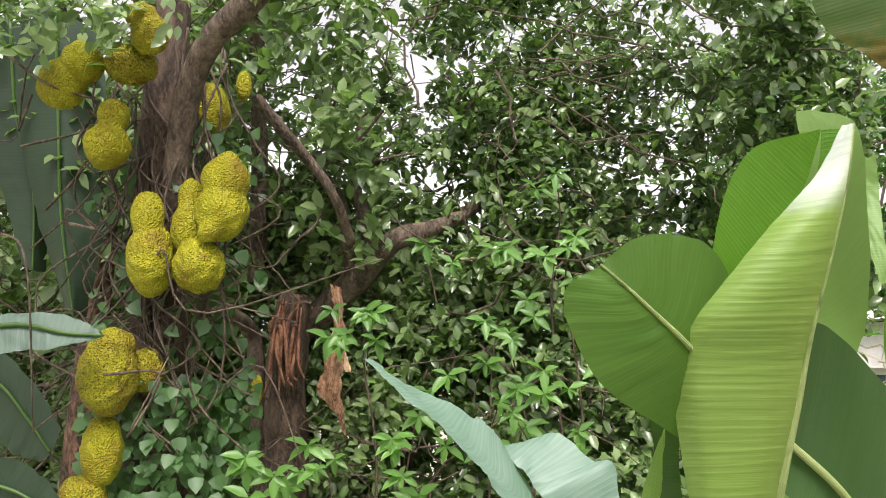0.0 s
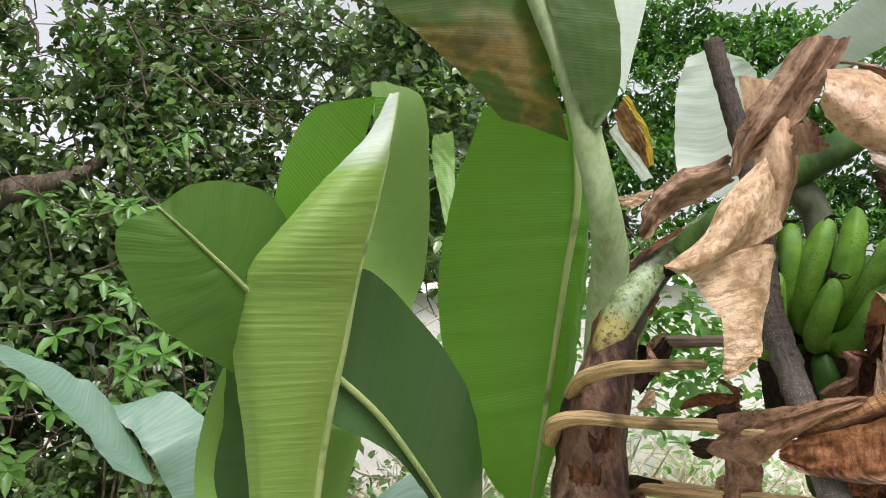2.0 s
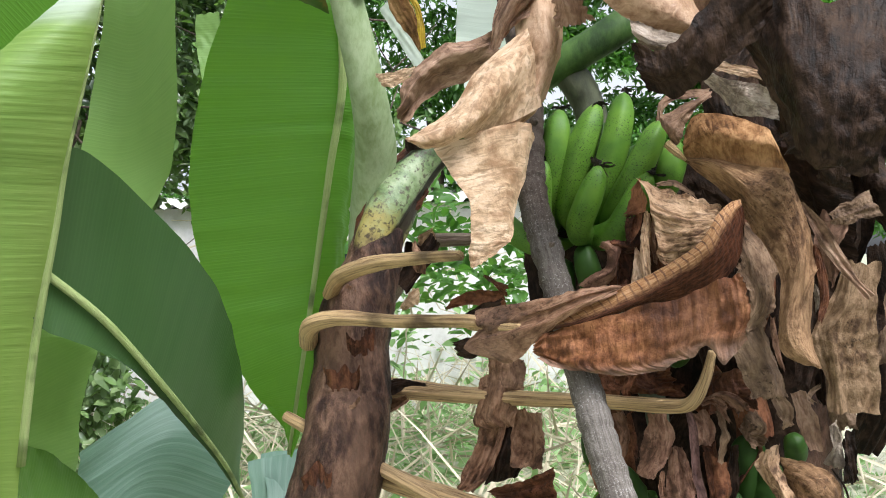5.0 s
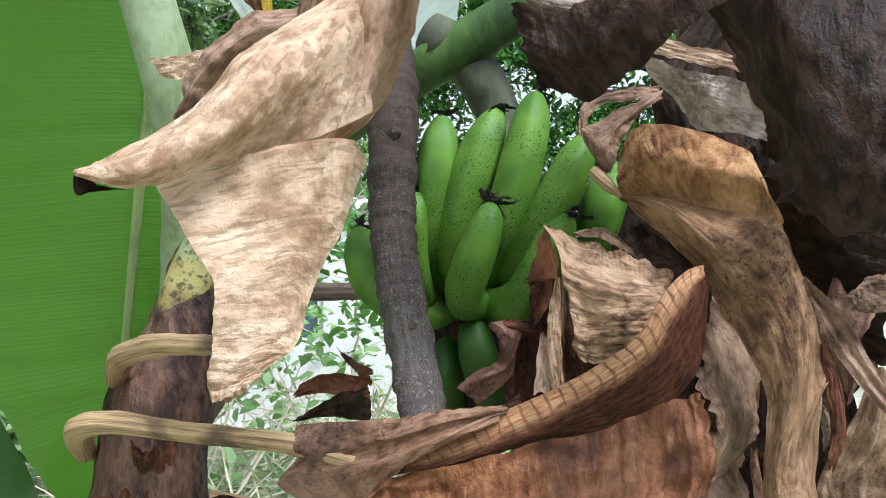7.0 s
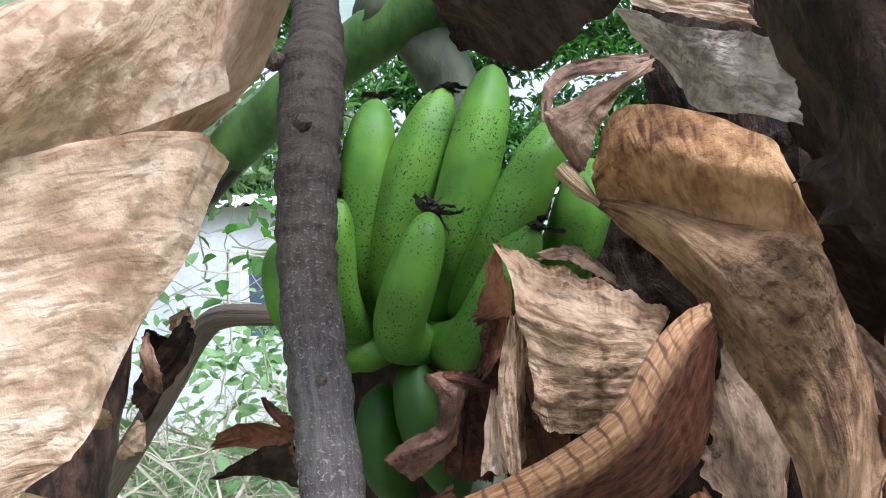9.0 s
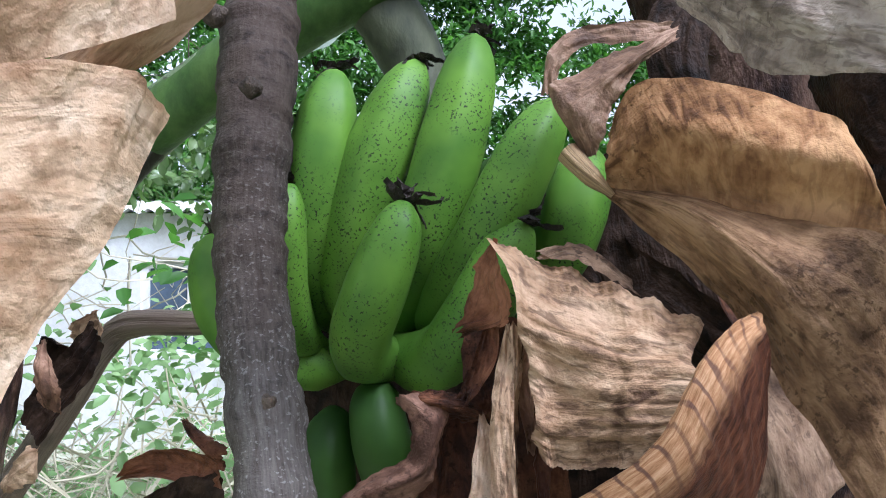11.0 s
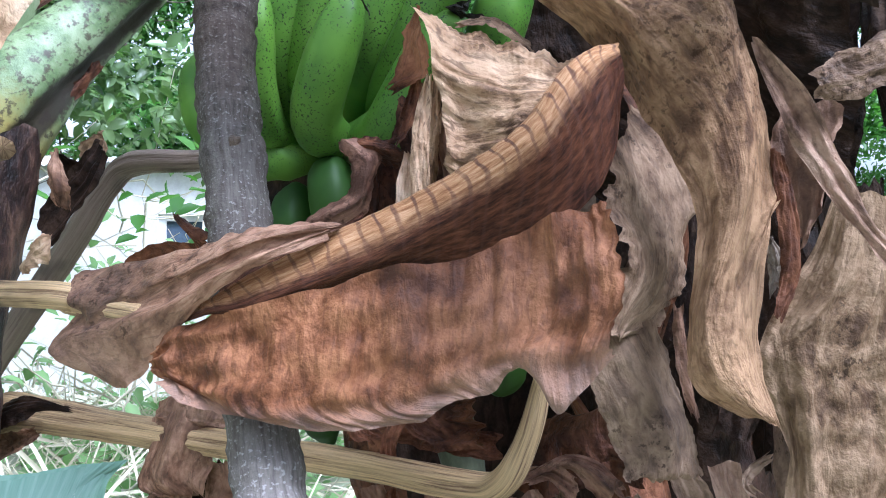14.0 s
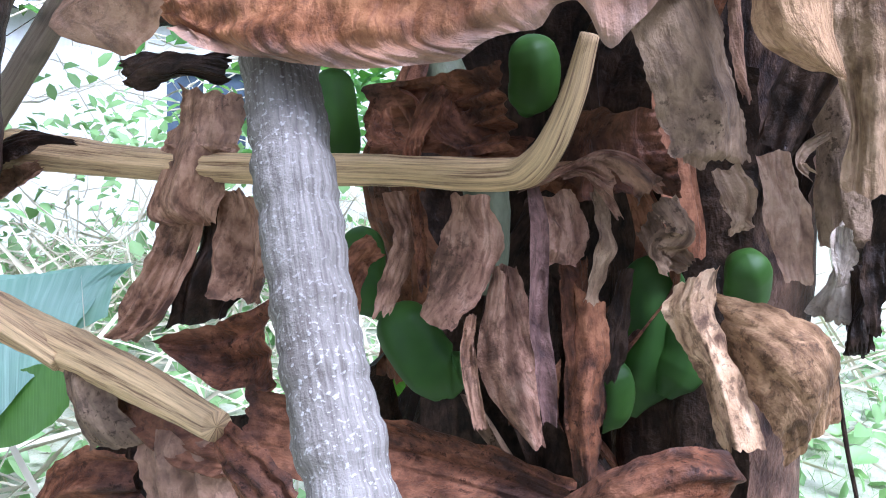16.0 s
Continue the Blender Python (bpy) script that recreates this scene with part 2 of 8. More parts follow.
def tube(name, pts, radii, mat, parent=None, label="", sides=14, n=40, rough=0.0, flat=1.0, seed=1, rough_scale=30.0, closed=True, smooth=True, ribs=0.0, groove=None):
    """A stem, stalk or branch swept along a curve, with knobbly sides and closed ends."""
    p = curve(pts, n)
    r = np.interp(np.linspace(0, 1, n), np.linspace(0, 1, len(radii)), radii)
    tan = np.gradient(p, axis=0)
    tan /= np.linalg.norm(tan, axis=1, keepdims=True)
    up = np.array((0.31, 0.2, 0.93)) if abs(tan[0, 2]) < 0.8 else np.array((0.2, -0.95, 0.1))
    a = np.cross(tan, up)
    a /= np.linalg.norm(a, axis=1, keepdims=True)
    b = np.cross(a, tan)
    th = np.linspace(0, 2 * np.pi, sides + 1)[None, :]
    ln = np.concatenate([[0], np.cumsum(np.linalg.norm(np.diff(p, axis=0), axis=1))])[:, None]
    k = 1 + rough * (ripple(ln * rough_scale, 0.0 * th, seed) + 0.6 * ripple(ln * rough_scale, np.sin(th) * 2, seed + 1) + 0.6 * ripple(ln * rough_scale * 2, np.cos(th) * 3, seed + 2))
    if ribs:
        k = k + ribs * (np.sin(7 * th + 1.5 * ripple(ln * 9, 0 * th, seed + 5)) * (0.6 + 0.4 * ripple(ln * 14, 0 * th, seed + 6)) + 0.6 * np.sin(13 * th + 2 * ripple(ln * 12, 0 * th, seed + 7)))
    if groove:
        mid = np.interp(ln, [0.05, 0.22], groove[:2])
        k = k - groove[3] * np.exp(-((th / 6.2832 - mid) / groove[2]) ** 2)
    pos = p[:, None] + (r[:, None] * k)[..., None] * (np.cos(th)[..., None] * a[:, None] + flat * np.sin(th)[..., None] * b[:, None])
    if closed:
        c0 = np.repeat(p[:1, None], sides + 1, 1)
        c1 = np.repeat(p[-1:, None], sides + 1, 1)
        pos = np.concatenate([c0, pos, c1], 0)
        ln = np.concatenate([ln[:1], ln, ln[-1:]], 0)
    me = grid_mesh(name, pos, ln + 0 * th, th / 6.2832 + 0 * ln, [mat])
    bm = bmesh.new()
    bm.from_mesh(me)
    bmesh.ops.remove_doubles(bm, verts=bm.verts, dist=1e-6)
    for f in bm.faces:
        f.smooth = smooth
    bm.to_mesh(me)
    bm.free()
    return link(name, me, parent, label)

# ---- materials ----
GREEN_ROLL = banana_leaf("young_leaf_green", (0.145, 0.25, 0.045), (0.28, 0.405, 0.10), (0.33, 0.54, 0.06), 0.28, 0.42, 1.0, lit_edge=(0.34, 0.44, 0.12), ribs=0.0125, ribbed=0.32, tip=(1.225, 1.295))
# Leaf green darkened to carry the shade behind the jackfruit tree.
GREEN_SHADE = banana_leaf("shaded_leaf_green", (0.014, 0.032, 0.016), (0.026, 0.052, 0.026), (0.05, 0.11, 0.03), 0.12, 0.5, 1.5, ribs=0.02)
GREEN_BRIGHT = banana_leaf("bright_leaf_green", (0.062, 0.17, 0.022), (0.12, 0.265, 0.045), (0.24, 0.56, 0.03), 0.45, 0.34, 2.0)
GREEN_DEEP = banana_leaf("deep_leaf_green", (0.042, 0.10, 0.018), (0.088, 0.165, 0.035), (0.17, 0.38, 0.03), 0.3, 0.34, 0.9)
GREEN_DARK = banana_leaf("dark_leaf_green", (0.035, 0.078, 0.027), (0.063, 0.122, 0.043), (0.10, 0.25, 0.03), 0.22, 0.31, 0.8)
GREEN_PALE = banana_leaf("pale_leaf_green", (0.15, 0.27, 0.075), (0.23, 0.36, 0.11), (0.3, 0.52, 0.1), 0.38, 0.45, 0.9)
GREEN_SPOT = banana_leaf("spotted_leaf_green", (0.028, 0.062, 0.012), (0.055, 0.10, 0.022), (0.15, 0.27, 0.03), 0.3, 0.45, 0.8, patch=0.95, patch_from=8.44)
GREEN_OLIVE = banana_leaf("olive_leaf_green", (0.035, 0.07, 0.014), (0.06, 0.105, 0.022), (0.16, 0.30, 0.03), 0.3, 0.45, 0.8)
GREEN_DUSKY = banana_leaf("dusky_leaf_green", (0.06, 0.10, 0.075), (0.12, 0.175, 0.14), (0.1, 0.25, 0.08), 0.15, 0.5, 1.6, ribs=0.022, ribbed=0.3)
GREEN_BLUE = banana_leaf("waxy_leaf_green", (0.11, 0.195, 0.145), (0.22, 0.32, 0.26), (0.15, 0.4, 0.12), 0.2, 0.42, 1.6, ribs=0.022, ribbed=0.4)
LEAF_WHITE = banana_leaf("waxy_white_leaf", (0.55, 0.62, 0.55), (0.70, 0.76, 0.70), (0.6, 0.75, 0.5), 0.3, 0.5, 0.8, ribs=0.015, ribbed=0.3)
DRY_TAN = dry_leaf_stuff("dry_tan", (0.80, 0.61, 0.43), (0.65, 0.45, 0.285), (0.34, 0.195, 0.105), 0.3, 0.34, vein=1.7, streak=0.7)
YELLOW_LEAF = banana_leaf("yellow_leaf", (0.40, 0.26, 0.02), (0.65, 0.45, 0.03), (0.7, 0.5, 0.03), 0.3, 0.5, 1.0, patch=0.8)
DRY_BROWN = dry_leaf_stuff("dry_brown", (0.46, 0.27, 0.17), (0.27, 0.142, 0.082), (0.07, 0.033, 0.02), 0.7, vein=1.3, ashen=(0.21, 0.14, 0.105))
DRY_FAWN = dry_leaf_stuff("dry_fawn", (0.45, 0.275, 0.148), (0.275, 0.158, 0.081), (0.10, 0.053, 0.028), 0.7, vein=1.5, streak=0.45, ashen=(0.13, 0.09, 0.06), sheen=0.12)
DRY_RUST = dry_leaf_stuff("dry_rust", (0.33, 0.145, 0.075), (0.165, 0.066, 0.033), (0.040, 0.019, 0.013), 0.8, 0.08, 0.5, 1.4, streak=0.42, grain=0.82, ashen=(0.06, 0.038, 0.032), sheen=0.12)
RUST_EDGED = dry_leaf_stuff("rust_edged", (0.37, 0.165, 0.075), (0.20, 0.08, 0.034), (0.07, 0.028, 0.016), 0.45, 0.08, 0.5, 1.4, streak=0.42, grain=0.82, ashen=(0.12, 0.07, 0.052), rim=(0.42, 0.31, 0.245), sheen=0.12)
# Darker rust: shade put into folds and curls, also plain dark sheaths and margins.
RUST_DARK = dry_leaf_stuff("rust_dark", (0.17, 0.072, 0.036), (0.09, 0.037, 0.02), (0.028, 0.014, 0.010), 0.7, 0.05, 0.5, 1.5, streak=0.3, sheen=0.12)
DRY_GREY = dry_leaf_stuff("dry_grey", (0.39, 0.265, 0.17), (0.245, 0.155, 0.094), (0.08, 0.047, 0.029), 0.85, vein=1.4, streak=0.45, ashen=(0.15, 0.115, 0.09), sheen=0.15)
DRY_OCHRE = dry_leaf_stuff("dry_ochre", (0.54, 0.315, 0.15), (0.35, 0.18, 0.078), (0.12, 0.056, 0.026), 0.6, streak=0.3, sheen=0.12)
DRY_CREAM = dry_leaf_stuff("dry_cream", (0.64, 0.44, 0.275), (0.46, 0.285, 0.16), (0.10, 0.052, 0.03), 0.6, vein=2.0, streak=0.75)
# Blackish dry leaf, darkened further to carry the shade between hanging pieces.
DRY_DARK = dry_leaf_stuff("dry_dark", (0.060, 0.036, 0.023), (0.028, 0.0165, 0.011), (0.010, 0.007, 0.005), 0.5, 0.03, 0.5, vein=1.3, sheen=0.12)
DRY_PEACH = dry_leaf_stuff("dry_peach", (0.66, 0.46, 0.31), (0.52, 0.33, 0.205), (0.30, 0.17, 0.095), 0.2, 0.15, 0.5, streak=0.12)
TAN_GLOSSY = dry_leaf_stuff("glossy_tan", (0.60, 0.40, 0.26), (0.47, 0.29, 0.175), (0.28, 0.15, 0.08), 0.2, 0.12, 0.36, streak=0.1, sheen=0.5)
DRY_OLIVE = dry_leaf_stuff("dry_olive_tan", (0.33, 0.22, 0.13), (0.21, 0.132, 0.072), (0.075, 0.043, 0.024), 0.8, vein=1.5, streak=0.45, sheen=0.15)
DRY_PINK = dry_leaf_stuff("dry_pinkish", (0.44, 0.265, 0.185), (0.29, 0.155, 0.10), (0.10, 0.05, 0.032), 0.6, vein=1.5, streak=0.5)
DRY_PLUM = dry_leaf_stuff("dry_plum", (0.20, 0.115, 0.095), (0.12, 0.065, 0.055), (0.04, 0.022, 0.02), 0.6, vein=1.6, streak=0.5)
DRY_TAUPE = dry_leaf_stuff("dry_taupe", (0.43, 0.285, 0.195), (0.29, 0.175, 0.112), (0.10, 0.056, 0.036), 0.5, vein=1.3, streak=0.35)
DRY_SILVER = dry_leaf_stuff("dry_silver", (0.50, 0.42, 0.34), (0.34, 0.27, 0.205), (0.13, 0.095, 0.07), 0.6, 0.12, vein=1.5, streak=0.6)


def rib_stuff(name, pale, dark, bands=0.0):
    m, nt, b, out = material(name)
    uv, ob = coords(nt, "UV"), coords(nt, "Object")
    f = noise_of(nt, uv, 1.0, 6, (48, 13, 1) if bands else (7, 24, 1), 0.74)
    col = ramp(nt, f, (0.38, dark), (0.47, tuple(0.4 * d + 0.6 * p for d, p in zip(dark, pale))), (0.6, pale))
    if bands:
        g = noise_of(nt, uv, 1.0, 2, (170, 0.7, 1), 0.5)
        col = mix(nt, ramp(nt, g, (0.545, (0, 0, 0)), (0.63, (bands,) * 3)), col, tuple(0.3 * c for c in dark))
    spots = noise_of(nt, ob, 9.0, 3)
    col = mix(nt, ramp(nt, spots, (0.56, (0, 0, 0)), (0.68, (0.8, 0.8, 0.8))), col, tuple(0.3 * c for c in dark))
    nt.links.new(col, b.inputs["Base Color"])
    b.inputs["Roughness"].default_value = 0.6
    bump(nt, b, f, 0.8, 0.006)
    return m


STALK_DRY = rib_stuff("dry_stalk", (0.72, 0.50, 0.255), (0.19, 0.10, 0.046))
STALK_BROWN = rib_stuff("brown_stalk", (0.29, 0.215, 0.155), (0.15, 0.10, 0.07))
RIB_GREEN = rib_stuff("green_rib", (0.42, 0.50, 0.20), (0.30, 0.42, 0.12))


def banded_rib():
    """Keeled dry midrib: pale crest, red-brown lower face darkened to stand for shade, dark bands across it every
    centimetre or so.
    """
    m, nt, b, out = material("banded_rib")
    uv, ob = coords(nt, "UV"), coords(nt, "Object")
    sep = nt.nodes.new("ShaderNodeSeparateXYZ")
    nt.links.new(uv, sep.inputs[0])
    grain = noise_of(nt, uv, 1.0, 5, (45, 26, 1), 0.7)
    mott = noise_of(nt, ob, 55, 4, rough=0.65)
    crest = ramp(nt, grain, (0.36, (0.24, 0.11, 0.045)), (0.5, (0.40, 0.21, 0.095)), (0.64, (0.55, 0.33, 0.175)))
    # Red-brown face turned from the light; its shade is in these tones.
    shaded_side = ramp(nt, grain, (0.36, (0.026, 0.011, 0.007)), (0.5, (0.075, 0.028, 0.014)), (0.64, (0.14, 0.056, 0.027)))
    wavy = nt.nodes.new("ShaderNodeMath")
    wavy.operation = "MULTIPLY_ADD"
    nt.links.new(mott, wavy.inputs[0])
    wavy.inputs[1].default_value = 0.25
    nt.links.new(sep.outputs["Y"], wavy.inputs[2])
    low = ramp(nt, wavy.outputs[0], (0.60, (0, 0, 0)), (0.76, (1, 1, 1)))
    col = mix(nt, low, crest, shaded_side)
    turn = nt.nodes.new("ShaderNodeMath")
    turn.operation = "MULTIPLY"
    turn.inputs[1].default_value = 6.2832 / 0.0125
    nt.links.new(sep.outputs["X"], turn.inputs[0])
    drift = nt.nodes.new("ShaderNodeMath")
    drift.operation = "MULTIPLY_ADD"
    drift.inputs[1].default_value = 9.0
    nt.links.new(noise_of(nt, uv, 1.0, 3, (38, 1.6, 1)), drift.inputs[0])
    nt.links.new(turn.outputs[0], drift.inputs[2])
    wave = nt.nodes.new("ShaderNodeMath")
    wave.operation = "SINE"
    nt.links.new(drift.outputs[0], wave.inputs[0])
    band = ramp(nt, wave.outputs[0], (0.62, (0, 0, 0)), (0.93, (0.85, 0.85, 0.85)))
    band = mix(nt, 1.0, band, ramp(nt, mott, (0.34, (0.3, 0.3, 0.3)), (0.56, (1, 1, 1))), "MULTIPLY")
    band = mix(nt, 1.0, band, ramp(nt, wavy.outputs[0], (0.5, (1, 1, 1)), (0.8, (0.35, 0.35, 0.35))), "MULTIPLY")
    col = mix(nt, band, col, (0.095, 0.045, 0.032))
    nt.links.new(col, b.inputs["Base Color"])
    b.inputs["Roughness"].default_value = 0.5
    b.inputs["Specular IOR Level"].default_value = 0.12
    bump(nt, b, mix(nt, 0.5, grain, mott), 0.6, 0.004)
    return m


RIB_DRY = banded_rib()


def stem_stuff(name, pale, mid, dark, scale=10.0, relief=0.008):
    m, nt, b, out = material(name)
    ob = coords(nt, "Object")
    a = noise_of(nt, ob, scale, 6, (1, 1, 0.35), 0.62)
    c = noise_of(nt, ob, scale * 4, 5, (1, 1, 0.5), 0.65)
    col = mix(nt, 0.4, ramp(nt, a, (0.40, dark), (0.49, mid), (0.60, pale)), ramp(nt, c, (0.40, dark), (0.5, mid), (0.62, pale)))
    nt.links.new(col, b.inputs["Base Color"])
    b.inputs["Roughness"].default_value = 0.6
    b.inputs["Specular IOR Level"].default_value = 0.25
    bump(nt, b, mix(nt, 0.5, a, c), 0.8, relief)
    return m


PSEUDOSTEM = stem_stuff("old_pseudostem", (0.25, 0.145, 0.095), (0.065, 0.033, 0.023), (0.013, 0.009, 0.008), 13, 0.03)
PETIOLE = stem_stuff("pale_petiole", (0.33, 0.40, 0.23), (0.27, 0.35, 0.18), (0.19, 0.255, 0.105), 24, 0.003)
PETIOLE_GREEN = stem_stuff("green_petiole", (0.13, 0.22, 0.055), (0.07, 0.14, 0.03), (0.03, 0.06, 0.018), 8)
STALK_GREY = stem_stuff("grey_stalk", (0.16, 0.17, 0.10), (0.09, 0.10, 0.06), (0.04, 0.04, 0.03), 8)
TREE_BARK = stem_stuff("tree_bark", (0.15, 0.105, 0.075), (0.075, 0.05, 0.036), (0.022, 0.016, 0.012), 16, 0.06)
BRANCH_BARK = stem_stuff("branch_bark", (0.175, 0.132, 0.098), (0.085, 0.061, 0.044), (0.03, 0.022, 0.016), 18, 0.035)

ROTTEN_WOOD = stem_stuff("rotten_wood", (0.32, 0.16, 0.09), (0.17, 0.075, 0.045), (0.05, 0.025, 0.018), 26, 0.02)


def stub_stuff():
    """Leaf stalk base: pale green, yellowing and then rotting brown towards its foot."""
    m, nt, b, out = material("leaf_stub")
    ob, uv = coords(nt, "Object"), coords(nt, "UV")
    a = noise_of(nt, ob, 26, 5, rough=0.65)
    c = noise_of(nt, ob, 90, 4, rough=0.7)
    col = ramp(nt, a, (0.38, (0.06, 0.095, 0.035)), (0.5, (0.165, 0.24, 0.10)), (0.64, (0.28, 0.345, 0.19)))
    sep = nt.nodes.new("ShaderNodeSeparateXYZ")
    nt.links.new(uv, sep.inputs[0])
    way = nt.nodes.new("ShaderNodeMath")
    way.operation = "MULTIPLY_ADD"
    nt.links.new(a, way.inputs[0])
    way.inputs[1].default_value = 0.12
    nt.links.new(sep.outputs["X"], way.inputs[2])
    col = mix(nt, ramp(nt, way.outputs[0], (0.16, (0.9, 0.9, 0.9)), (0.21, (0, 0, 0))), col, (0.42, 0.34, 0.10))
    col = mix(nt, ramp(nt, way.outputs[0], (0.115, (1, 1, 1)), (0.165, (0, 0, 0))), col, (0.075, 0.04, 0.026))
    col = mix(nt, ramp(nt, c, (0.52, (0, 0, 0)), (0.60, (0.85, 0.85, 0.85))), col, (0.05, 0.035, 0.02))
    mid = nt.nodes.new("ShaderNodeMapRange")
    for key, value in (("From Min", 0.05), ("From Max", 0.22), ("To Min", 0.22), ("To Max", 0.11)):
        mid.inputs[key].default_value = value
    nt.links.new(sep.outputs["X"], mid.inputs["Value"])
    off, wide = nt.nodes.new("ShaderNodeMath"), nt.nodes.new("ShaderNodeMath")
    off.operation, wide.operation = "SUBTRACT", "ABSOLUTE"
    nt.links.new(sep.outputs["Y"], off.inputs[0])
    nt.links.new(mid.outputs["Result"], off.inputs[1])
    nt.links.new(off.outputs[0], wide.inputs[0])
    # Near-black along the groove, with an uneven border.
    off_groove = nt.nodes.new("ShaderNodeMath")
    off_groove.operation = "MULTIPLY_ADD"
    nt.links.new(a, off_groove.inputs[0])
    off_groove.inputs[1].default_value = 0.07
    nt.links.new(wide.outputs[0], off_groove.inputs[2])
    col = mix(nt, ramp(nt, off_groove.outputs[0], (0.09, (0.95, 0.95, 0.95)), (0.115, (0, 0, 0))), col, (0.03, 0.022, 0.016))
    nt.links.new(col, b.inputs["Base Color"])
    b.inputs["Roughness"].default_value = 0.5
    bump(nt, b, mix(nt, 0.5, a, c), 0.5, 0.006)
    return m


STUB_SKIN = stub_stuff()


def pole_stuff():
    m, nt, b, out = material("grey_pole_bark")
    ob, uv = coords(nt, "Object"), coords(nt, "UV")
    base = noise_of(nt, ob, 14, 5, (1, 1, 0.6), 0.6)
    grain = noise_of(nt, uv, 1.0, 4, (55, 50, 1), 0.65)
    col = mix(nt, 0.5, ramp(nt, base, (0.35, (0.022, 0.016, 0.013)), (0.65, (0.095, 0.071, 0.054))), ramp(nt, grain, (0.36, (0.02, 0.015, 0.012)), (0.62, (0.11, 0.09, 0.076))))
    age = noise_of(nt, ob, 4.0, 4, (1, 1, 0.8), 0.6)
    col = mix(nt, ramp(nt, age, (0.43, (0, 0, 0)), (0.57, (0.8, 0.8, 0.8))), col, (0.06, 0.041, 0.03))
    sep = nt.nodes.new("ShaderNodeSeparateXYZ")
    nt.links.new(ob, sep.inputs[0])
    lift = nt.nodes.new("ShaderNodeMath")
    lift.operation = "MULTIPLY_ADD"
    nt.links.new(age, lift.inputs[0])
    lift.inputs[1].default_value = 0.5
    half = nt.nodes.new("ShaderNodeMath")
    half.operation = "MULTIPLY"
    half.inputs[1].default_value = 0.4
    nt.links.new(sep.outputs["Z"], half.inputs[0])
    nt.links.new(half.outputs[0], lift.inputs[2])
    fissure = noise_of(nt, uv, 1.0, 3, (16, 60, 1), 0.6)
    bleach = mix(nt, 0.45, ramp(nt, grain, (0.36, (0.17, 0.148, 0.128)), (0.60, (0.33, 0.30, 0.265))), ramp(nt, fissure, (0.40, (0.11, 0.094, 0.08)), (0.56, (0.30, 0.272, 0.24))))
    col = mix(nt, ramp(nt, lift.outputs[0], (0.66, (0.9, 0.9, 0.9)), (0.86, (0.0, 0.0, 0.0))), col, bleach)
    fleck = noise_of(nt, uv, 1.0, 2, (380, 48, 1), 0.5)
    where = noise_of(nt, ob, 12, 3)
    amount = mix(nt, 1.0, ramp(nt, fleck, (0.59, (0, 0, 0)), (0.67, (0.6, 0.6, 0.6))), ramp(nt, where, (0.36, (0.25, 0.25, 0.25)), (0.6, (1, 1, 1))), "MULTIPLY")
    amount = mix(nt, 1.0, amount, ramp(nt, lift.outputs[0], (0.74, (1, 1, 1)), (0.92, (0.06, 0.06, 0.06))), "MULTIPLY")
    col = mix(nt, amount, col, (0.48, 0.46, 0.43))
    b.inputs["Roughness"].default_value = 0.75
    b.inputs["Specular IOR Level"].default_value = 0.2
    scar = noise_of(nt, ob, 75, 5, (1, 1, 1.6), 0.7)
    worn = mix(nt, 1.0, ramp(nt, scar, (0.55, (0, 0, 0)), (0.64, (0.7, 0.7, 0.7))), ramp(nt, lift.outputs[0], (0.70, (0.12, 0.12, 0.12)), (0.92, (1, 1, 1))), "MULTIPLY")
    col = mix(nt, worn, col, (0.018, 0.013, 0.011))
    nt.links.new(col, b.inputs["Base Color"])
    bump(nt, b, mix(nt, 0.45, mix(nt, 0.35, mix(nt, 0.5, grain, fissure), fleck), scar), 0.9, 0.005)
    return m


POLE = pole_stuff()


def fruit_stuff(name, pale, mid, speck):
    m, nt, b, out = material(name)
    ob, uv = coords(nt, "Object"), coords(nt, "UV")
    a = noise_of(nt, ob, 18, 3)
    col = ramp(nt, a, (0.35, mid), (0.65, pale))
    sp = noise_of(nt, ob, 430, 3, rough=0.6)
    zone = noise_of(nt, ob, 16, 3)
    if speck:
        both = mix(nt, 1.0, ramp(nt, sp, (0.575, (0, 0, 0)), (0.625, (1, 1, 1))), ramp(nt, zone, (0.40, (0, 0, 0)), (0.56, (0.9, 0.9, 0.9))), "MULTIPLY")
        col = mix(nt, both, col, speck)
    nt.links.new(col, b.inputs["Base Color"])
    b.inputs["Roughness"].default_value = 0.55
    b.inputs["Specular IOR Level"].default_value = 0.3
    bump(nt, b, a, 0.15, 0.004)
    b.inputs["Subsurface Weight"].default_value = 0.05
    b.inputs["Subsurface Radius"].default_value = (0.01, 0.02, 0.005)
    return m


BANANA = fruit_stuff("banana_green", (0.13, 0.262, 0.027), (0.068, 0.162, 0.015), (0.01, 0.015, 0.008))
# Unspeckled fruit with the shade of the lower bunch put into its green.
BANANA_SHADED = fruit_stuff("banana_shaded_green", (0.042, 0.10, 0.011), (0.022, 0.062, 0.007), None)
FLOWER = stem_stuff("dry_flower", (0.05, 0.04, 0.03), (0.03, 0.022, 0.018), (0.012, 0.01, 0.01), 60)


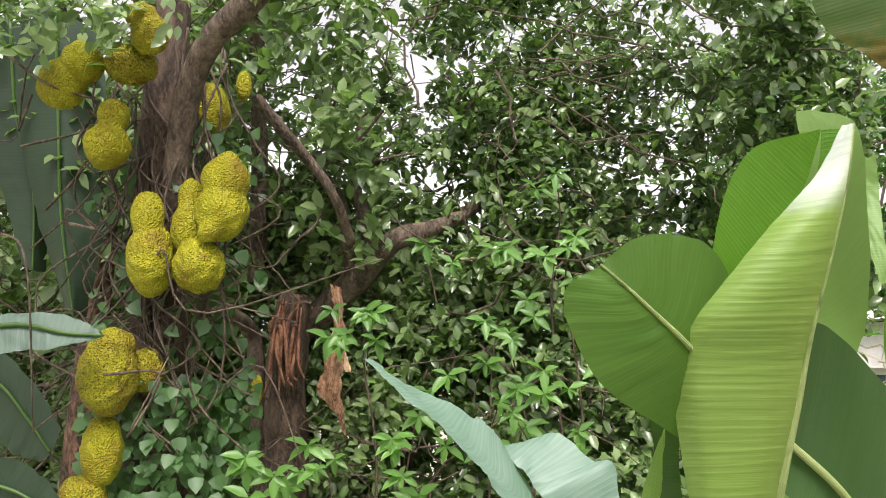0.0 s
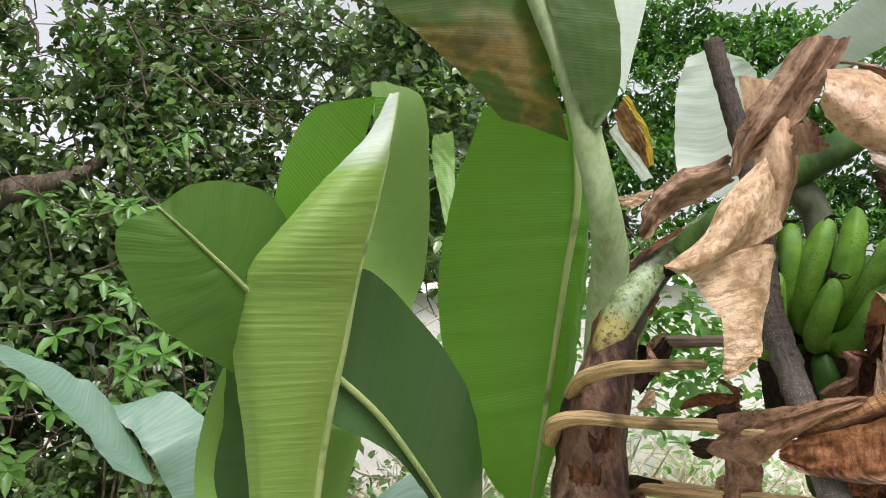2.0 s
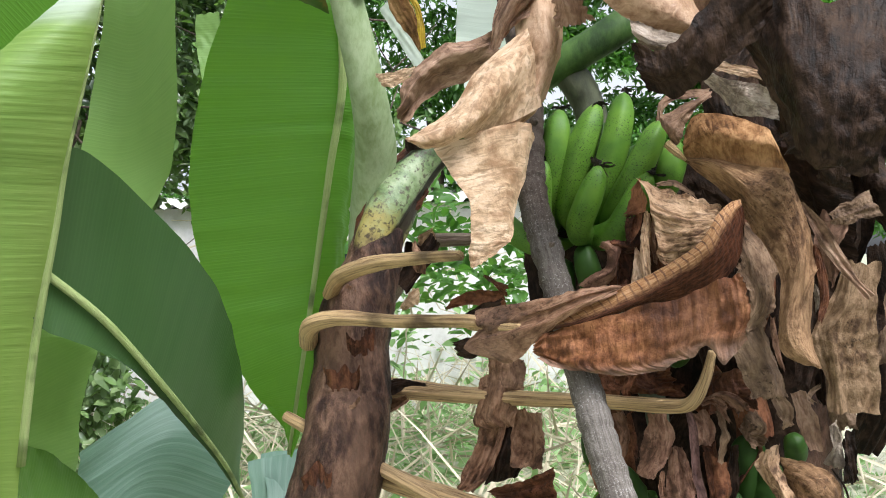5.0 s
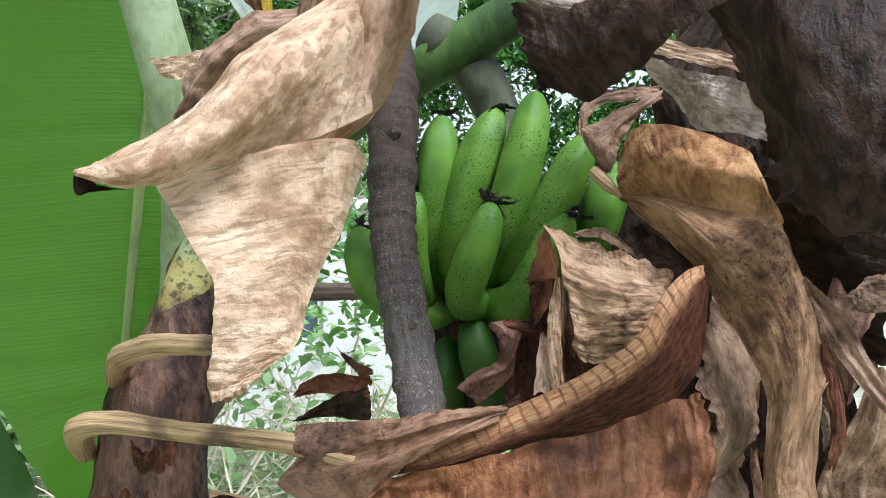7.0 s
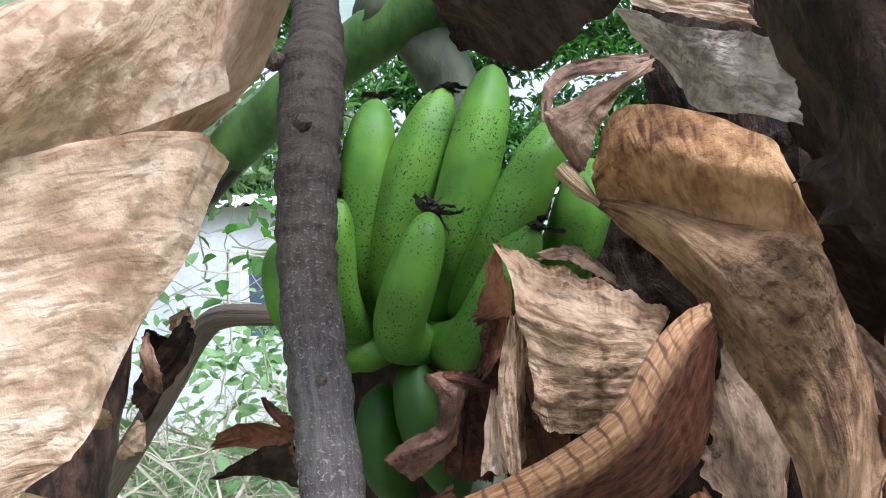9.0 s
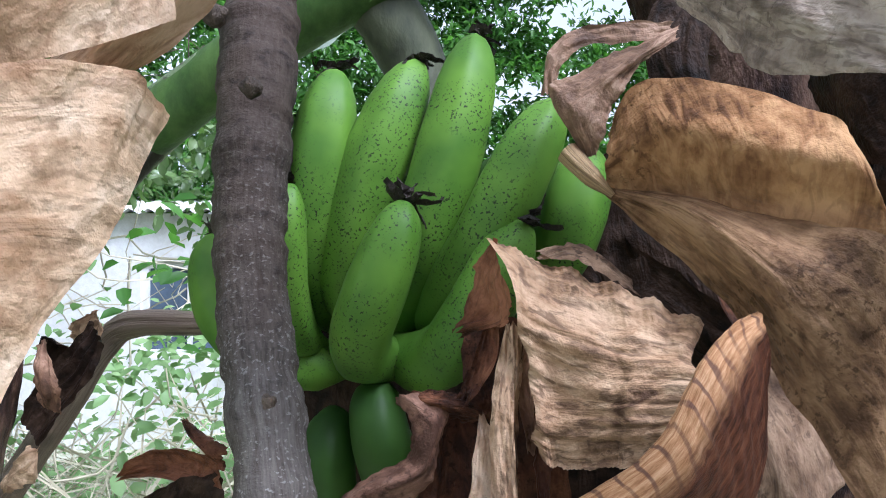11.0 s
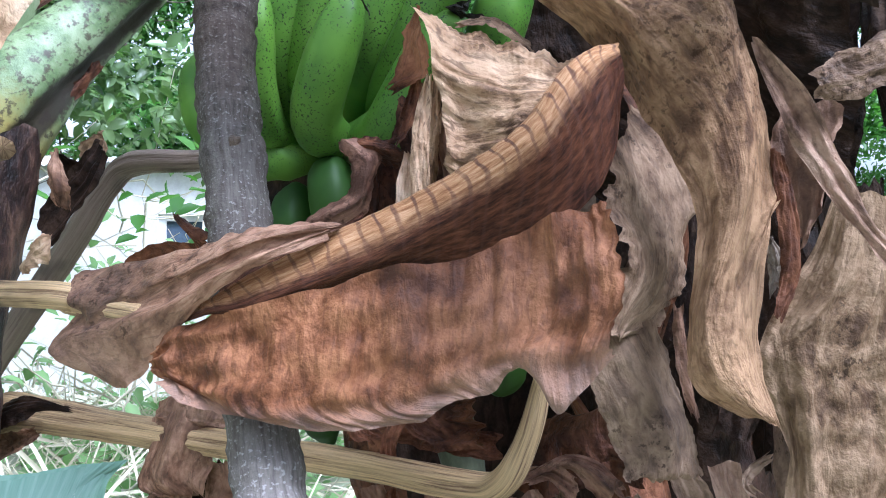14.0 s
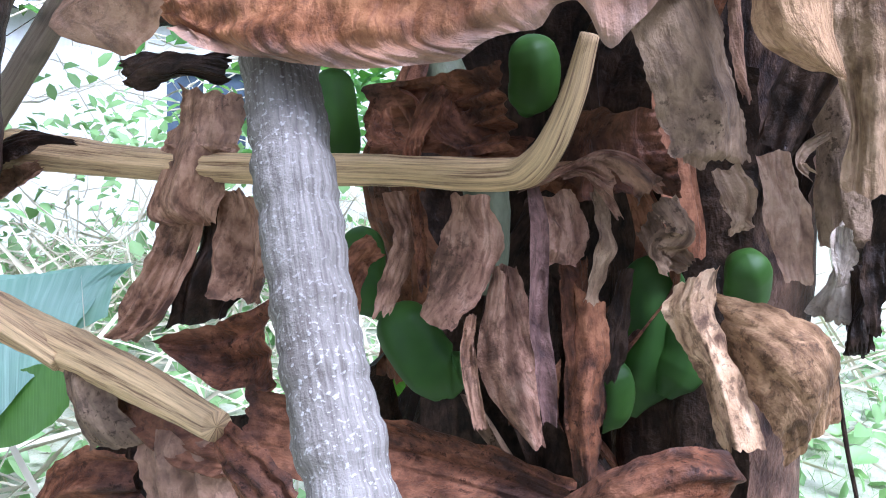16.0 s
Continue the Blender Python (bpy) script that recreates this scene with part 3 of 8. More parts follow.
def jackfruit_stuff(name, ripe):
    m, nt, b, out = material(name)
    ob = coords(nt, "Object")
    big = noise_of(nt, ob, 5, 4)
    vor = node(nt, "ShaderNodeTexVoronoi", Scale=105.0, Randomness=0.9)
    nt.links.new(ob, vor.inputs["Vector"])
    col = ramp(nt, big, (0.32, (0.21, 0.17, 0.010)), (0.5, (0.285, 0.275, 0.012)), (0.7, (0.35, 0.35, 0.018)))
    brown = noise_of(nt, ob, 8, 5, rough=0.65)
    col = mix(nt, ramp(nt, brown, (0.46 if ripe else 0.56, (0, 0, 0)), (0.62 if ripe else 0.70, (0.65, 0.65, 0.65))), col, (0.19, 0.10, 0.02))
    col = mix(nt, ramp(nt, vor.outputs["Distance"], (0.3, (0, 0, 0)), (0.75, (0.4, 0.4, 0.4))), col, (0.15, 0.115, 0.01))
    if ripe:
        fleck = noise_of(nt, ob, 120, 3, rough=0.6)
        col = mix(nt, ramp(nt, fleck, (0.54, (0, 0, 0)), (0.6, (0.8, 0.8, 0.8))), col, (0.07, 0.04, 0.015))
    nt.links.new(col, b.inputs["Base Color"])
    b.inputs["Roughness"].default_value = 0.6
    b.inputs["Specular IOR Level"].default_value = 0.2
    inv = ramp(nt, vor.outputs["Distance"], (0.0, (1, 1, 1)), (0.6, (0, 0, 0)))
    bump(nt, b, inv, 0.9, 0.012)
    return m


JACKFRUIT = jackfruit_stuff("jackfruit_skin", False)
JACKFRUIT_RIPE = jackfruit_stuff("ripe_jackfruit_skin", True)


def foliage(name, shades, through_colour, amount=0.3, gloss=0.35):
    m, nt, b, out = material(name)
    g = nt.nodes.new("ShaderNodeNewGeometry")
    n = len(shades)
    col = ramp(nt, g.outputs["Random Per Island"], *[(i / max(1, n - 1), s) for i, s in enumerate(shades)])
    spread = noise_of(nt, coords(nt, "Object"), 0.9, 3)
    col = mix(nt, ramp(nt, spread, (0.35, (0, 0, 0)), (0.7, (0.5, 0.5, 0.5))), col, tuple(1.5 * c for c in shades[-1]))
    nt.links.new(col, b.inputs["Base Color"])
    b.inputs["Roughness"].default_value = gloss
    b.inputs["Specular IOR Level"].default_value = 0.4
    see_through(nt, b, out, through_colour, amount)
    return m


LEAVES_TREE = foliage("tree_leaves", [(0.026, 0.045, 0.024), (0.045, 0.075, 0.036), (0.075, 0.115, 0.055), (0.085, 0.175, 0.034), (0.13, 0.19, 0.07), (0.21, 0.28, 0.13)], (0.20, 0.38, 0.06), 0.3, 0.22)
LEAVES_VINE = foliage("vine_leaves", [(0.022, 0.058, 0.02), (0.04, 0.095, 0.032), (0.07, 0.14, 0.05)], (0.16, 0.36, 0.05), 0.3, 0.45)
LEAVES_BRIGHT = foliage("bright_leaves", [(0.05, 0.12, 0.03), (0.075, 0.17, 0.04), (0.12, 0.25, 0.055)], (0.2, 0.45, 0.05), 0.35, 0.36)
LEAVES_FAR = foliage("far_leaves", [(0.018, 0.05, 0.012), (0.038, 0.10, 0.018), (0.075, 0.18, 0.03)], (0.14, 0.38, 0.03), 0.35, 0.4)
WEEDS = foliage("weed_leaves", [(0.09, 0.19, 0.05), (0.18, 0.31, 0.11), (0.27, 0.38, 0.17)], (0.27, 0.48, 0.13), 0.35, 0.45)
STRAW = foliage("straw", [(0.35, 0.30, 0.20), (0.5, 0.44, 0.32), (0.62, 0.56, 0.42)], (0.4, 0.35, 0.2), 0.1, 0.7)


def plaster(name, a, c, scale=2.0):
    m, nt, b, out = material(name)
    ob = coords(nt, "Object")
    x = noise_of(nt, ob, scale, 6, (1, 1, 0.6), 0.62)
    y = noise_of(nt, ob, scale * 12, 5, rough=0.6)
    nt.links.new(mix(nt, 0.35, ramp(nt, x, (0.35, c), (0.65, a)), ramp(nt, y, (0.35, c), (0.6, a))), b.inputs["Base Color"])
    b.inputs["Roughness"].default_value = 0.85
    bump(nt, b, y, 0.4, 0.01)
    return m


WALL_PAINT = plaster("weathered_wall", (0.80, 0.79, 0.77), (0.60, 0.58, 0.55))
ROOF_METAL = plaster("weathered_roof", (0.78, 0.76, 0.74), (0.55, 0.52, 0.50), 1.2)
GLASS_DARK = plaster("window_dark", (0.10, 0.14, 0.20), (0.05, 0.07, 0.10))
GROUND = plaster("grass_ground", (0.50, 0.49, 0.38), (0.24, 0.28, 0.15), 9.0)
# Dark surface for the added walls that cut fill light.
BLOCK_WALL = plaster("sky_block_wall", (0.26, 0.26, 0.20), (0.13, 0.14, 0.10), 1.5)

# ---- ground ----
ng = 90
gx, gy = np.meshgrid(np.sinh(np.linspace(-6.6, 6.6, ng)) * 1.1 + 1.0, np.sinh(np.linspace(-6.6, 6.6, ng)) * 1.1 + 3.0, indexing="ij")
gz = 0.03 * ripple(gx * 1.3, gy * 1.3, 5) * np.exp(-((gx / 30) ** 2 + (gy / 30) ** 2))
ground = link("ground", grid_mesh("ground", np.stack([gx, gy, gz], -1), gx, gy, [GROUND]))
tagged(ground, "patchy grass and bare soil of a garden", "ground", kind="structure")


def box_into(bm, lo, hi):
    vs = [bm.verts.new((x, y, z)) for x in (lo[0], hi[0]) for y in (lo[1], hi[1]) for z in (lo[2], hi[2])]
    for q in ((0, 1, 3, 2), (4, 6, 7, 5), (0, 4, 5, 1), (2, 3, 7, 6), (0, 2, 6, 4), (1, 5, 7, 3)):
        bm.faces.new([vs[i] for i in q])


def part(name, bm, mat, parent, label=""):
    me = bpy.data.meshes.new(name)
    bmesh.ops.recalc_face_normals(bm, faces=bm.faces)
    bm.to_mesh(me)
    bm.free()
    me.materials.append(mat)
    return link(name, me, parent, label)


# ---- plain walls added unseen behind the camera, closing the garden and cutting sky light ----
def wall(name, lo, hi):
    bm = bmesh.new()
    box_into(bm, lo, hi)
    return tagged(part(name, bm, BLOCK_WALL, None), "plain added wall that blocks sky light", "wall", kind="structure")


wall("sky_block_south", (-2.4, -2.9, -0.05), (6.7, -2.7, 3.0))
wall("sky_block_east", (6.5, -2.7, -0.05), (6.7, 1.6, 5.2))

# ---- young banana plant with a leaf still rolled up ----
young = thing("banana_plant", (0.52, 1.62, 0.0), "young banana plant with a half unrolled pale green leaf", "banana plant")
tube("pseudostem", [(0.52, 1.62, -0.02), (0.53, 1.61, 0.45), (0.54, 1.6, 0.95)], [0.075, 0.06, 0.045], PETIOLE, young)
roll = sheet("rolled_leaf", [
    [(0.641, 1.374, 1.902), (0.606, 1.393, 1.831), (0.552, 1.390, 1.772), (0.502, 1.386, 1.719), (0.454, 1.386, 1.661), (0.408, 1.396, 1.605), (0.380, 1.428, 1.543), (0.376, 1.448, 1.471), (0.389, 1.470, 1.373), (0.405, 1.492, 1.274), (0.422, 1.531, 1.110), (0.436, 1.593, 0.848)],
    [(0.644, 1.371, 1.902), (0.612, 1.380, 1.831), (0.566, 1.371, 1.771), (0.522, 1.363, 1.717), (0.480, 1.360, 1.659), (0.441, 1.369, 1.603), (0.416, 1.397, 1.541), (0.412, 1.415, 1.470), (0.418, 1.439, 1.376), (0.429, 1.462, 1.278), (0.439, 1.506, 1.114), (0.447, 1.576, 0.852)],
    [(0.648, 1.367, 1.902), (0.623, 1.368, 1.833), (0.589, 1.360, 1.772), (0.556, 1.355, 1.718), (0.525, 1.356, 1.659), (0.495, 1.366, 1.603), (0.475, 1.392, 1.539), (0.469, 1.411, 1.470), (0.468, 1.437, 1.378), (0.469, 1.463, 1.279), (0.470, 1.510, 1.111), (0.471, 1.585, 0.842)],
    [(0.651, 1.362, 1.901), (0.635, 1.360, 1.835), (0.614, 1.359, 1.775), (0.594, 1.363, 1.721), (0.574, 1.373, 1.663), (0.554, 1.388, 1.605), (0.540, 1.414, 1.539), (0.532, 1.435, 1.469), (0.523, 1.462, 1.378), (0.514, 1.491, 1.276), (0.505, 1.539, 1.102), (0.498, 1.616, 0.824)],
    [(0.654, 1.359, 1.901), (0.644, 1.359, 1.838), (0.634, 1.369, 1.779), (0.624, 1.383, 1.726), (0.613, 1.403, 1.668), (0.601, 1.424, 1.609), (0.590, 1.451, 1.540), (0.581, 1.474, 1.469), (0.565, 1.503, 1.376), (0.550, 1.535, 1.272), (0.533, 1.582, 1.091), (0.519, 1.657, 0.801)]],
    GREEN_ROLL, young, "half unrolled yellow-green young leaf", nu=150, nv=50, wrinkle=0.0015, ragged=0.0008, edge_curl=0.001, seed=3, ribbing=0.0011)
tube("midrib", [(0.654, 1.357, 1.901), (0.644, 1.357, 1.838), (0.634, 1.366, 1.779), (0.624, 1.381, 1.725), (0.613, 1.401, 1.667), (0.601, 1.422, 1.609), (0.590, 1.449, 1.539), (0.581, 1.472, 1.469), (0.566, 1.501, 1.377), (0.551, 1.533, 1.272), (0.533, 1.579, 1.092)], [0.001, 0.0015, 0.002, 0.003, 0.005, 0.007, 0.009], RIB_GREEN, roll, "pale yellow midrib")
sheet("leaf", [
    [(0.628, 1.437, 1.914), (0.518, 1.424, 1.881), (0.470, 1.431, 1.809), (0.444, 1.443, 1.708), (0.430, 1.476, 1.608), (0.398, 1.536, 1.457)],
    [(0.631, 1.438, 1.913), (0.609, 1.480, 1.817), (0.572, 1.502, 1.714), (0.526, 1.523, 1.610), (0.488, 1.547, 1.495), (0.440, 1.567, 1.398)]],
    GREEN_BRIGHT, young, "bright green inner half of the unrolling leaf", wrinkle=0.002, ragged=0.001, edge_curl=0.002, seed=7)
sheet("leaf", [
    [(0.628, 1.428, 1.910), (0.626, 1.446, 1.848), (0.614, 1.478, 1.759), (0.578, 1.502, 1.647)],
    [(0.658, 1.420, 1.909), (0.650, 1.437, 1.855), (0.626, 1.459, 1.755), (0.581, 1.482, 1.645)]],
    GREEN_BRIGHT, young, "bright green inner half of the unrolling leaf", wrinkle=0.001, ragged=0.001, edge_curl=0.001, seed=8)
sheet("leaf", [
    [(0.696, 1.752, 2.038), (0.693, 1.720, 1.897), (0.674, 1.745, 1.742), (0.640, 1.721, 1.583), (0.597, 1.700, 1.422), (0.567, 1.672, 1.291)],
    [(0.721, 1.757, 2.041), (0.763, 1.755, 1.907), (0.756, 1.768, 1.746), (0.729, 1.774, 1.586), (0.666, 1.737, 1.419), (0.595, 1.697, 1.287)],
    [(0.730, 1.765, 2.043), (0.822, 1.780, 2.016), (0.840, 1.797, 1.854), (0.840, 1.826, 1.639), (0.796, 1.808, 1.532), (0.656, 1.706, 1.284)]],
    GREEN_PALE, young, "pale green upright leaf", wrinkle=0.003, ragged=0.001, edge_curl=0.003, seed=9)
leaf_a = sheet("leaf", [
    [(0.250, 1.322, 1.677), (0.303, 1.340, 1.718), (0.374, 1.374, 1.730), (0.443, 1.422, 1.710), (0.520, 1.503, 1.609)],
    [(0.252, 1.322, 1.678), (0.296, 1.341, 1.641), (0.343, 1.370, 1.602), (0.385, 1.398, 1.565), (0.485, 1.499, 1.477)],
    [(0.248, 1.322, 1.675), (0.196, 1.283, 1.638), (0.204, 1.303, 1.574), (0.260, 1.359, 1.489), (0.386, 1.481, 1.409)]],
    GREEN_DEEP, young, "rounded glossy mid green leaf", wrinkle=0.002, ragged=0.001, edge_curl=0.003, seed=11, nu=60, nv=31)
tube("midrib", [(0.251, 1.319, 1.678), (0.296, 1.338, 1.641), (0.342, 1.367, 1.602), (0.385, 1.395, 1.565), (0.484, 1.496, 1.477)], [0.002, 0.003, 0.004, 0.005], RIB_GREEN, leaf_a, "pale yellow midrib")
leaf_b = sheet("leaf", [
    [(0.556, 1.484, 1.525), (0.603, 1.448, 1.595), (0.707, 1.528, 1.537), (0.836, 1.646, 1.428), (0.943, 1.775, 1.279), (1.022, 1.975, 1.066), (1.030, 2.095, 0.882)],
    [(0.552, 1.515, 1.415), (0.579, 1.527, 1.395), (0.665, 1.562, 1.319), (0.763, 1.638, 1.205), (0.868, 1.767, 1.082), (0.960, 1.900, 0.967), (1.027, 1.989, 0.852)],
    [(0.547, 1.500, 1.353), (0.563, 1.518, 1.314), (0.644, 1.553, 1.275), (0.744, 1.624, 1.208), (0.851, 1.773, 1.088), (0.949, 1.905, 0.967), (1.027, 1.990, 0.845)]],
    GREEN_DARK, young, "broad drooping dark green leaf", wrinkle=0.003, ragged=0.001, edge_curl=0.003, seed=12, nu=60, nv=31)
tube("midrib", [(0.551, 1.510, 1.415), (0.578, 1.520, 1.395), (0.664, 1.554, 1.319), (0.761, 1.628, 1.207), (0.865, 1.757, 1.084), (0.957, 1.890, 0.969), (1.024, 1.979, 0.855)], [0.007, 0.007, 0.006, 0.004], RIB_GREEN, leaf_b, "pale yellow midrib")
sheet("leaf", [
    [(0.365, 1.495, 1.420), (0.338, 1.524, 1.338), (0.322, 1.560, 1.226), (0.342, 1.584, 1.090), (0.411, 1.592, 0.896)],
    [(0.372, 1.525, 1.420), (0.371, 1.577, 1.316), (0.360, 1.589, 1.211), (0.398, 1.583, 1.085), (0.438, 1.603, 0.889)]],
    GREEN_PALE, young, "narrow pale green leaf", wrinkle=0.002, ragged=0.001, edge_curl=0.002, seed=13)
sheet("leaf", [
    [(0.347, 1.543, 1.467), (0.365, 1.609, 1.353), (0.342, 1.651, 1.215), (0.329, 1.678, 1.073), (0.393, 1.666, 0.876)],
    [(0.407, 1.550, 1.468), (0.410, 1.612, 1.352), (0.422, 1.628, 1.213), (0.435, 1.645, 1.070), (0.448, 1.654, 0.873)]],
    GREEN_DARK, young, "narrow dark green leaf", wrinkle=0.002, ragged=0.001, edge_curl=0.002, seed=14)
sheet("leaf", [
    [(0.574, 1.797, 1.299), (0.569, 1.809, 1.175), (0.554, 1.803, 1.055), (0.531, 1.779, 0.909)],
    [(0.640, 1.847, 1.286), (0.691, 1.860, 1.255), (0.662, 1.859, 1.141), (0.648, 1.830, 1.031), (0.596, 1.797, 0.898)]],
    GREEN_PALE, young, "pale green lower leaf", wrinkle=0.003, ragged=0.001, edge_curl=0.003, seed=15)
sheet("leaf", [
    [(0.530, 1.691, 1.111), (0.608, 1.767, 1.061), (0.679, 1.813, 0.972), (0.731, 1.824, 0.883)],
    [(0.523, 1.641, 1.052), (0.569, 1.677, 0.968), (0.632, 1.706, 0.858), (0.699, 1.731, 0.798)]],
    GREEN_DEEP, young, "mid green lower leaf", wrinkle=0.003, ragged=0.001, edge_curl=0.003, seed=16)

# ---- fruiting banana plant ----
plant = thing("banana_plant", (1.12, 1.6, 0.0), "fruiting banana plant hung with dry brown leaves", "banana plant")
old_stem = [(0.93, 1.60, -0.03), (0.97, 1.57, 0.6), (1.069, 1.523, 1.039), (1.100, 1.549, 1.165), (1.119, 1.559, 1.297), (1.152, 1.560, 1.387), (1.180, 1.563, 1.478)]
tube("pseudostem", old_stem,
     [0.11, 0.10, 0.082, 0.077, 0.069, 0.06, 0.045], PSEUDOSTEM, plant, "dark brown flaking pseudostem", sides=28, n=90, rough=0.05, rough_scale=26)
tube("petiole", [(1.162, 1.615, 1.354), (1.177, 1.621, 1.450), (1.177, 1.595, 1.547), (1.168, 1.558, 1.623), (1.145, 1.521, 1.685), (1.118, 1.492, 1.752), (1.083, 1.472, 1.856), (1.038, 1.449, 1.977), (0.942, 1.426, 2.170)], [0.040, 0.044, 0.047, 0.046, 0.042, 0.037, 0.035, 0.030, 0.026], PETIOLE, plant, "thick pale green leaf stalk", sides=28, n=70, rough=0.02, flat=0.75)
tube("petiole", [(1.145, 1.562, 1.370), (1.166, 1.552, 1.445), (1.192, 1.548, 1.500), (1.231, 1.556, 1.555), (1.281, 1.560, 1.610), (1.330, 1.535, 1.660), (1.375, 1.475, 1.705)], [0.044, 0.050, 0.052, 0.046, 0.038, 0.033, 0.030], STUB_SKIN, plant, "pale green leaf stalk base with a dark groove", sides=40, n=90, rough=0.02, flat=0.72, groove=(0.22, 0.11, 0.055, 0.3))
tube("petiole", [(1.325, 1.540, 1.655), (1.375, 1.475, 1.705), (1.420, 1.410, 1.745), (1.470, 1.345, 1.785), (1.538, 1.279, 1.836), (1.654, 1.257, 1.918)],
     [0.030, 0.030, 0.030, 0.031, 0.032, 0.03], PETIOLE_GREEN, plant, "green leaf stalk", sides=20, n=80, rough=0.02)
leaf_c = sheet("leaf", [
    [(0.929, 1.663, 1.973), (0.889, 1.781, 1.778), (0.876, 1.845, 1.587), (0.911, 1.889, 1.387), (1.006, 1.921, 1.158), (1.103, 1.922, 1.042)],
    [(1.111, 1.589, 1.948), (1.125, 1.618, 1.765), (1.120, 1.676, 1.604), (1.115, 1.747, 1.411), (1.108, 1.820, 1.208), (1.107, 1.925, 0.976)],
    [(1.155, 1.637, 1.930), (1.176, 1.674, 1.754), (1.185, 1.716, 1.585), (1.186, 1.772, 1.411), (1.149, 1.838, 1.179), (1.114, 1.922, 0.969)]],
    GREEN_BRIGHT, plant, "long hanging bright green leaf", nu=100, nv=33, wrinkle=0.007, ragged=0.001, edge_curl=0.004, seed=21)
tube("midrib", [(1.110, 1.584, 1.947), (1.124, 1.614, 1.764), (1.118, 1.672, 1.603), (1.113, 1.743, 1.411), (1.106, 1.815, 1.209), (1.105, 1.920, 0.977)], [0.009, 0.008, 0.006, 0.004], RIB_GREEN, leaf_c, "pale green midrib")
sheet("leaf", [
    [(0.590, 1.366, 2.399), (0.637, 1.444, 2.125), (0.730, 1.466, 2.045), (0.840, 1.494, 1.970), (0.912, 1.518, 1.908)],
    [(0.756, 1.379, 2.426), (0.801, 1.435, 2.166), (0.874, 1.456, 2.045), (0.941, 1.485, 1.955), (0.988, 1.514, 1.891)],
    [(0.927, 1.429, 2.475), (0.958, 1.460, 2.189), (0.993, 1.471, 2.056), (1.024, 1.489, 1.949), (1.057, 1.513, 1.871)]],
    GREEN_SPOT, plant, "dark green overhead leaf with brown blotches", nu=60, nv=30, wrinkle=0.004, ragged=0.002, edge_curl=0.004, seed=22)
sheet("leaf", [
    [(0.923, 1.373, 2.441), (0.957, 1.402, 2.164), (0.986, 1.409, 2.068), (1.024, 1.426, 1.954), (1.061, 1.437, 1.888)],
    [(1.123, 1.369, 2.461), (1.111, 1.399, 2.175), (1.129, 1.410, 2.066), (1.127, 1.425, 1.953), (1.084, 1.433, 1.881)]],
    GREEN_OLIVE, plant, "dark green overhead leaf", nu=40, nv=20, wrinkle=0.003, ragged=0.002, edge_curl=0.003, seed=23)
sheet("leaf", [
    [(1.169, 1.484, 2.535), (1.168, 1.504, 2.223), (1.186, 1.520, 2.000)], [(1.337, 1.496, 2.562), (1.270, 1.522, 2.238), (1.200, 1.529, 1.986)]],
    LEAF_WHITE, plant, "pale leaf underside lit from behind", wrinkle=0.002, ragged=0.001, edge_curl=0.002, seed=24)

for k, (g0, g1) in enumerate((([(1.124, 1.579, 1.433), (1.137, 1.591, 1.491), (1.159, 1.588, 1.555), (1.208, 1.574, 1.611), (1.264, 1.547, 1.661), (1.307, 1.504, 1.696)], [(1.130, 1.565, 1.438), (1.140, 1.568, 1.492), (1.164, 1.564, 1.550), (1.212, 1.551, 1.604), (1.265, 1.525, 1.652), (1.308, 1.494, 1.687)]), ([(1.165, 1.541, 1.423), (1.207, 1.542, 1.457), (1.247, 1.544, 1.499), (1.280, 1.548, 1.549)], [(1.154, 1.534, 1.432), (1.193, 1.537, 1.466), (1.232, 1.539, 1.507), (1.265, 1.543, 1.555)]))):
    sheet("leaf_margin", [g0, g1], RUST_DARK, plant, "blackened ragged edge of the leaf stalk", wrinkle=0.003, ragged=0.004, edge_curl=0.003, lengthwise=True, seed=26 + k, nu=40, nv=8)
# dry leaf hanging in front of the pole
dry_a = sheet("dry_leaf", [
    [(0.941, 0.980, 1.566), (0.967, 0.985, 1.578), (1.016, 0.995, 1.609), (1.060, 1.015, 1.657), (1.111, 1.042, 1.697), (1.189, 1.066, 1.752)],
    [(0.941, 0.975, 1.562), (0.976, 0.974, 1.566), (1.024, 0.979, 1.589), (1.076, 0.994, 1.633), (1.134, 1.024, 1.676), (1.186, 1.045, 1.711)],
    [(0.943, 0.979, 1.559), (0.977, 0.994, 1.554), (1.021, 1.003, 1.566), (1.072, 1.014, 1.581), (1.136, 1.029, 1.606), (1.190, 1.038, 1.632)]],
    DRY_TAN, plant, "pale tan crumpled dry leaf", nu=150, nv=60, wrinkle=0.0035, ragged=0.0015, edge_curl=0.003, bulge=-0.012, lengthwise=True, seed=31)
sheet("dry_leaf", [
    [(1.230, 1.179, 1.924), (1.191, 1.099, 1.761), (1.180, 1.089, 1.694), (1.158, 1.085, 1.635), (1.110, 1.085, 1.582)], [(1.244, 1.102, 1.896), (1.205, 1.039, 1.747), (1.194, 1.035, 1.685), (1.172, 1.037, 1.634), (1.127, 1.046, 1.579)], [(1.316, 1.129, 1.923), (1.260, 1.071, 1.758), (1.247, 1.068, 1.708), (1.218, 1.068, 1.647), (1.172, 1.066, 1.602)]],
    DRY_PEACH, plant, "smooth rolled upper part of the tan dry leaf", nu=60, nv=30, wrinkle=0.0025, ragged=0.001, edge_curl=0.002, lengthwise=True, seed=32)
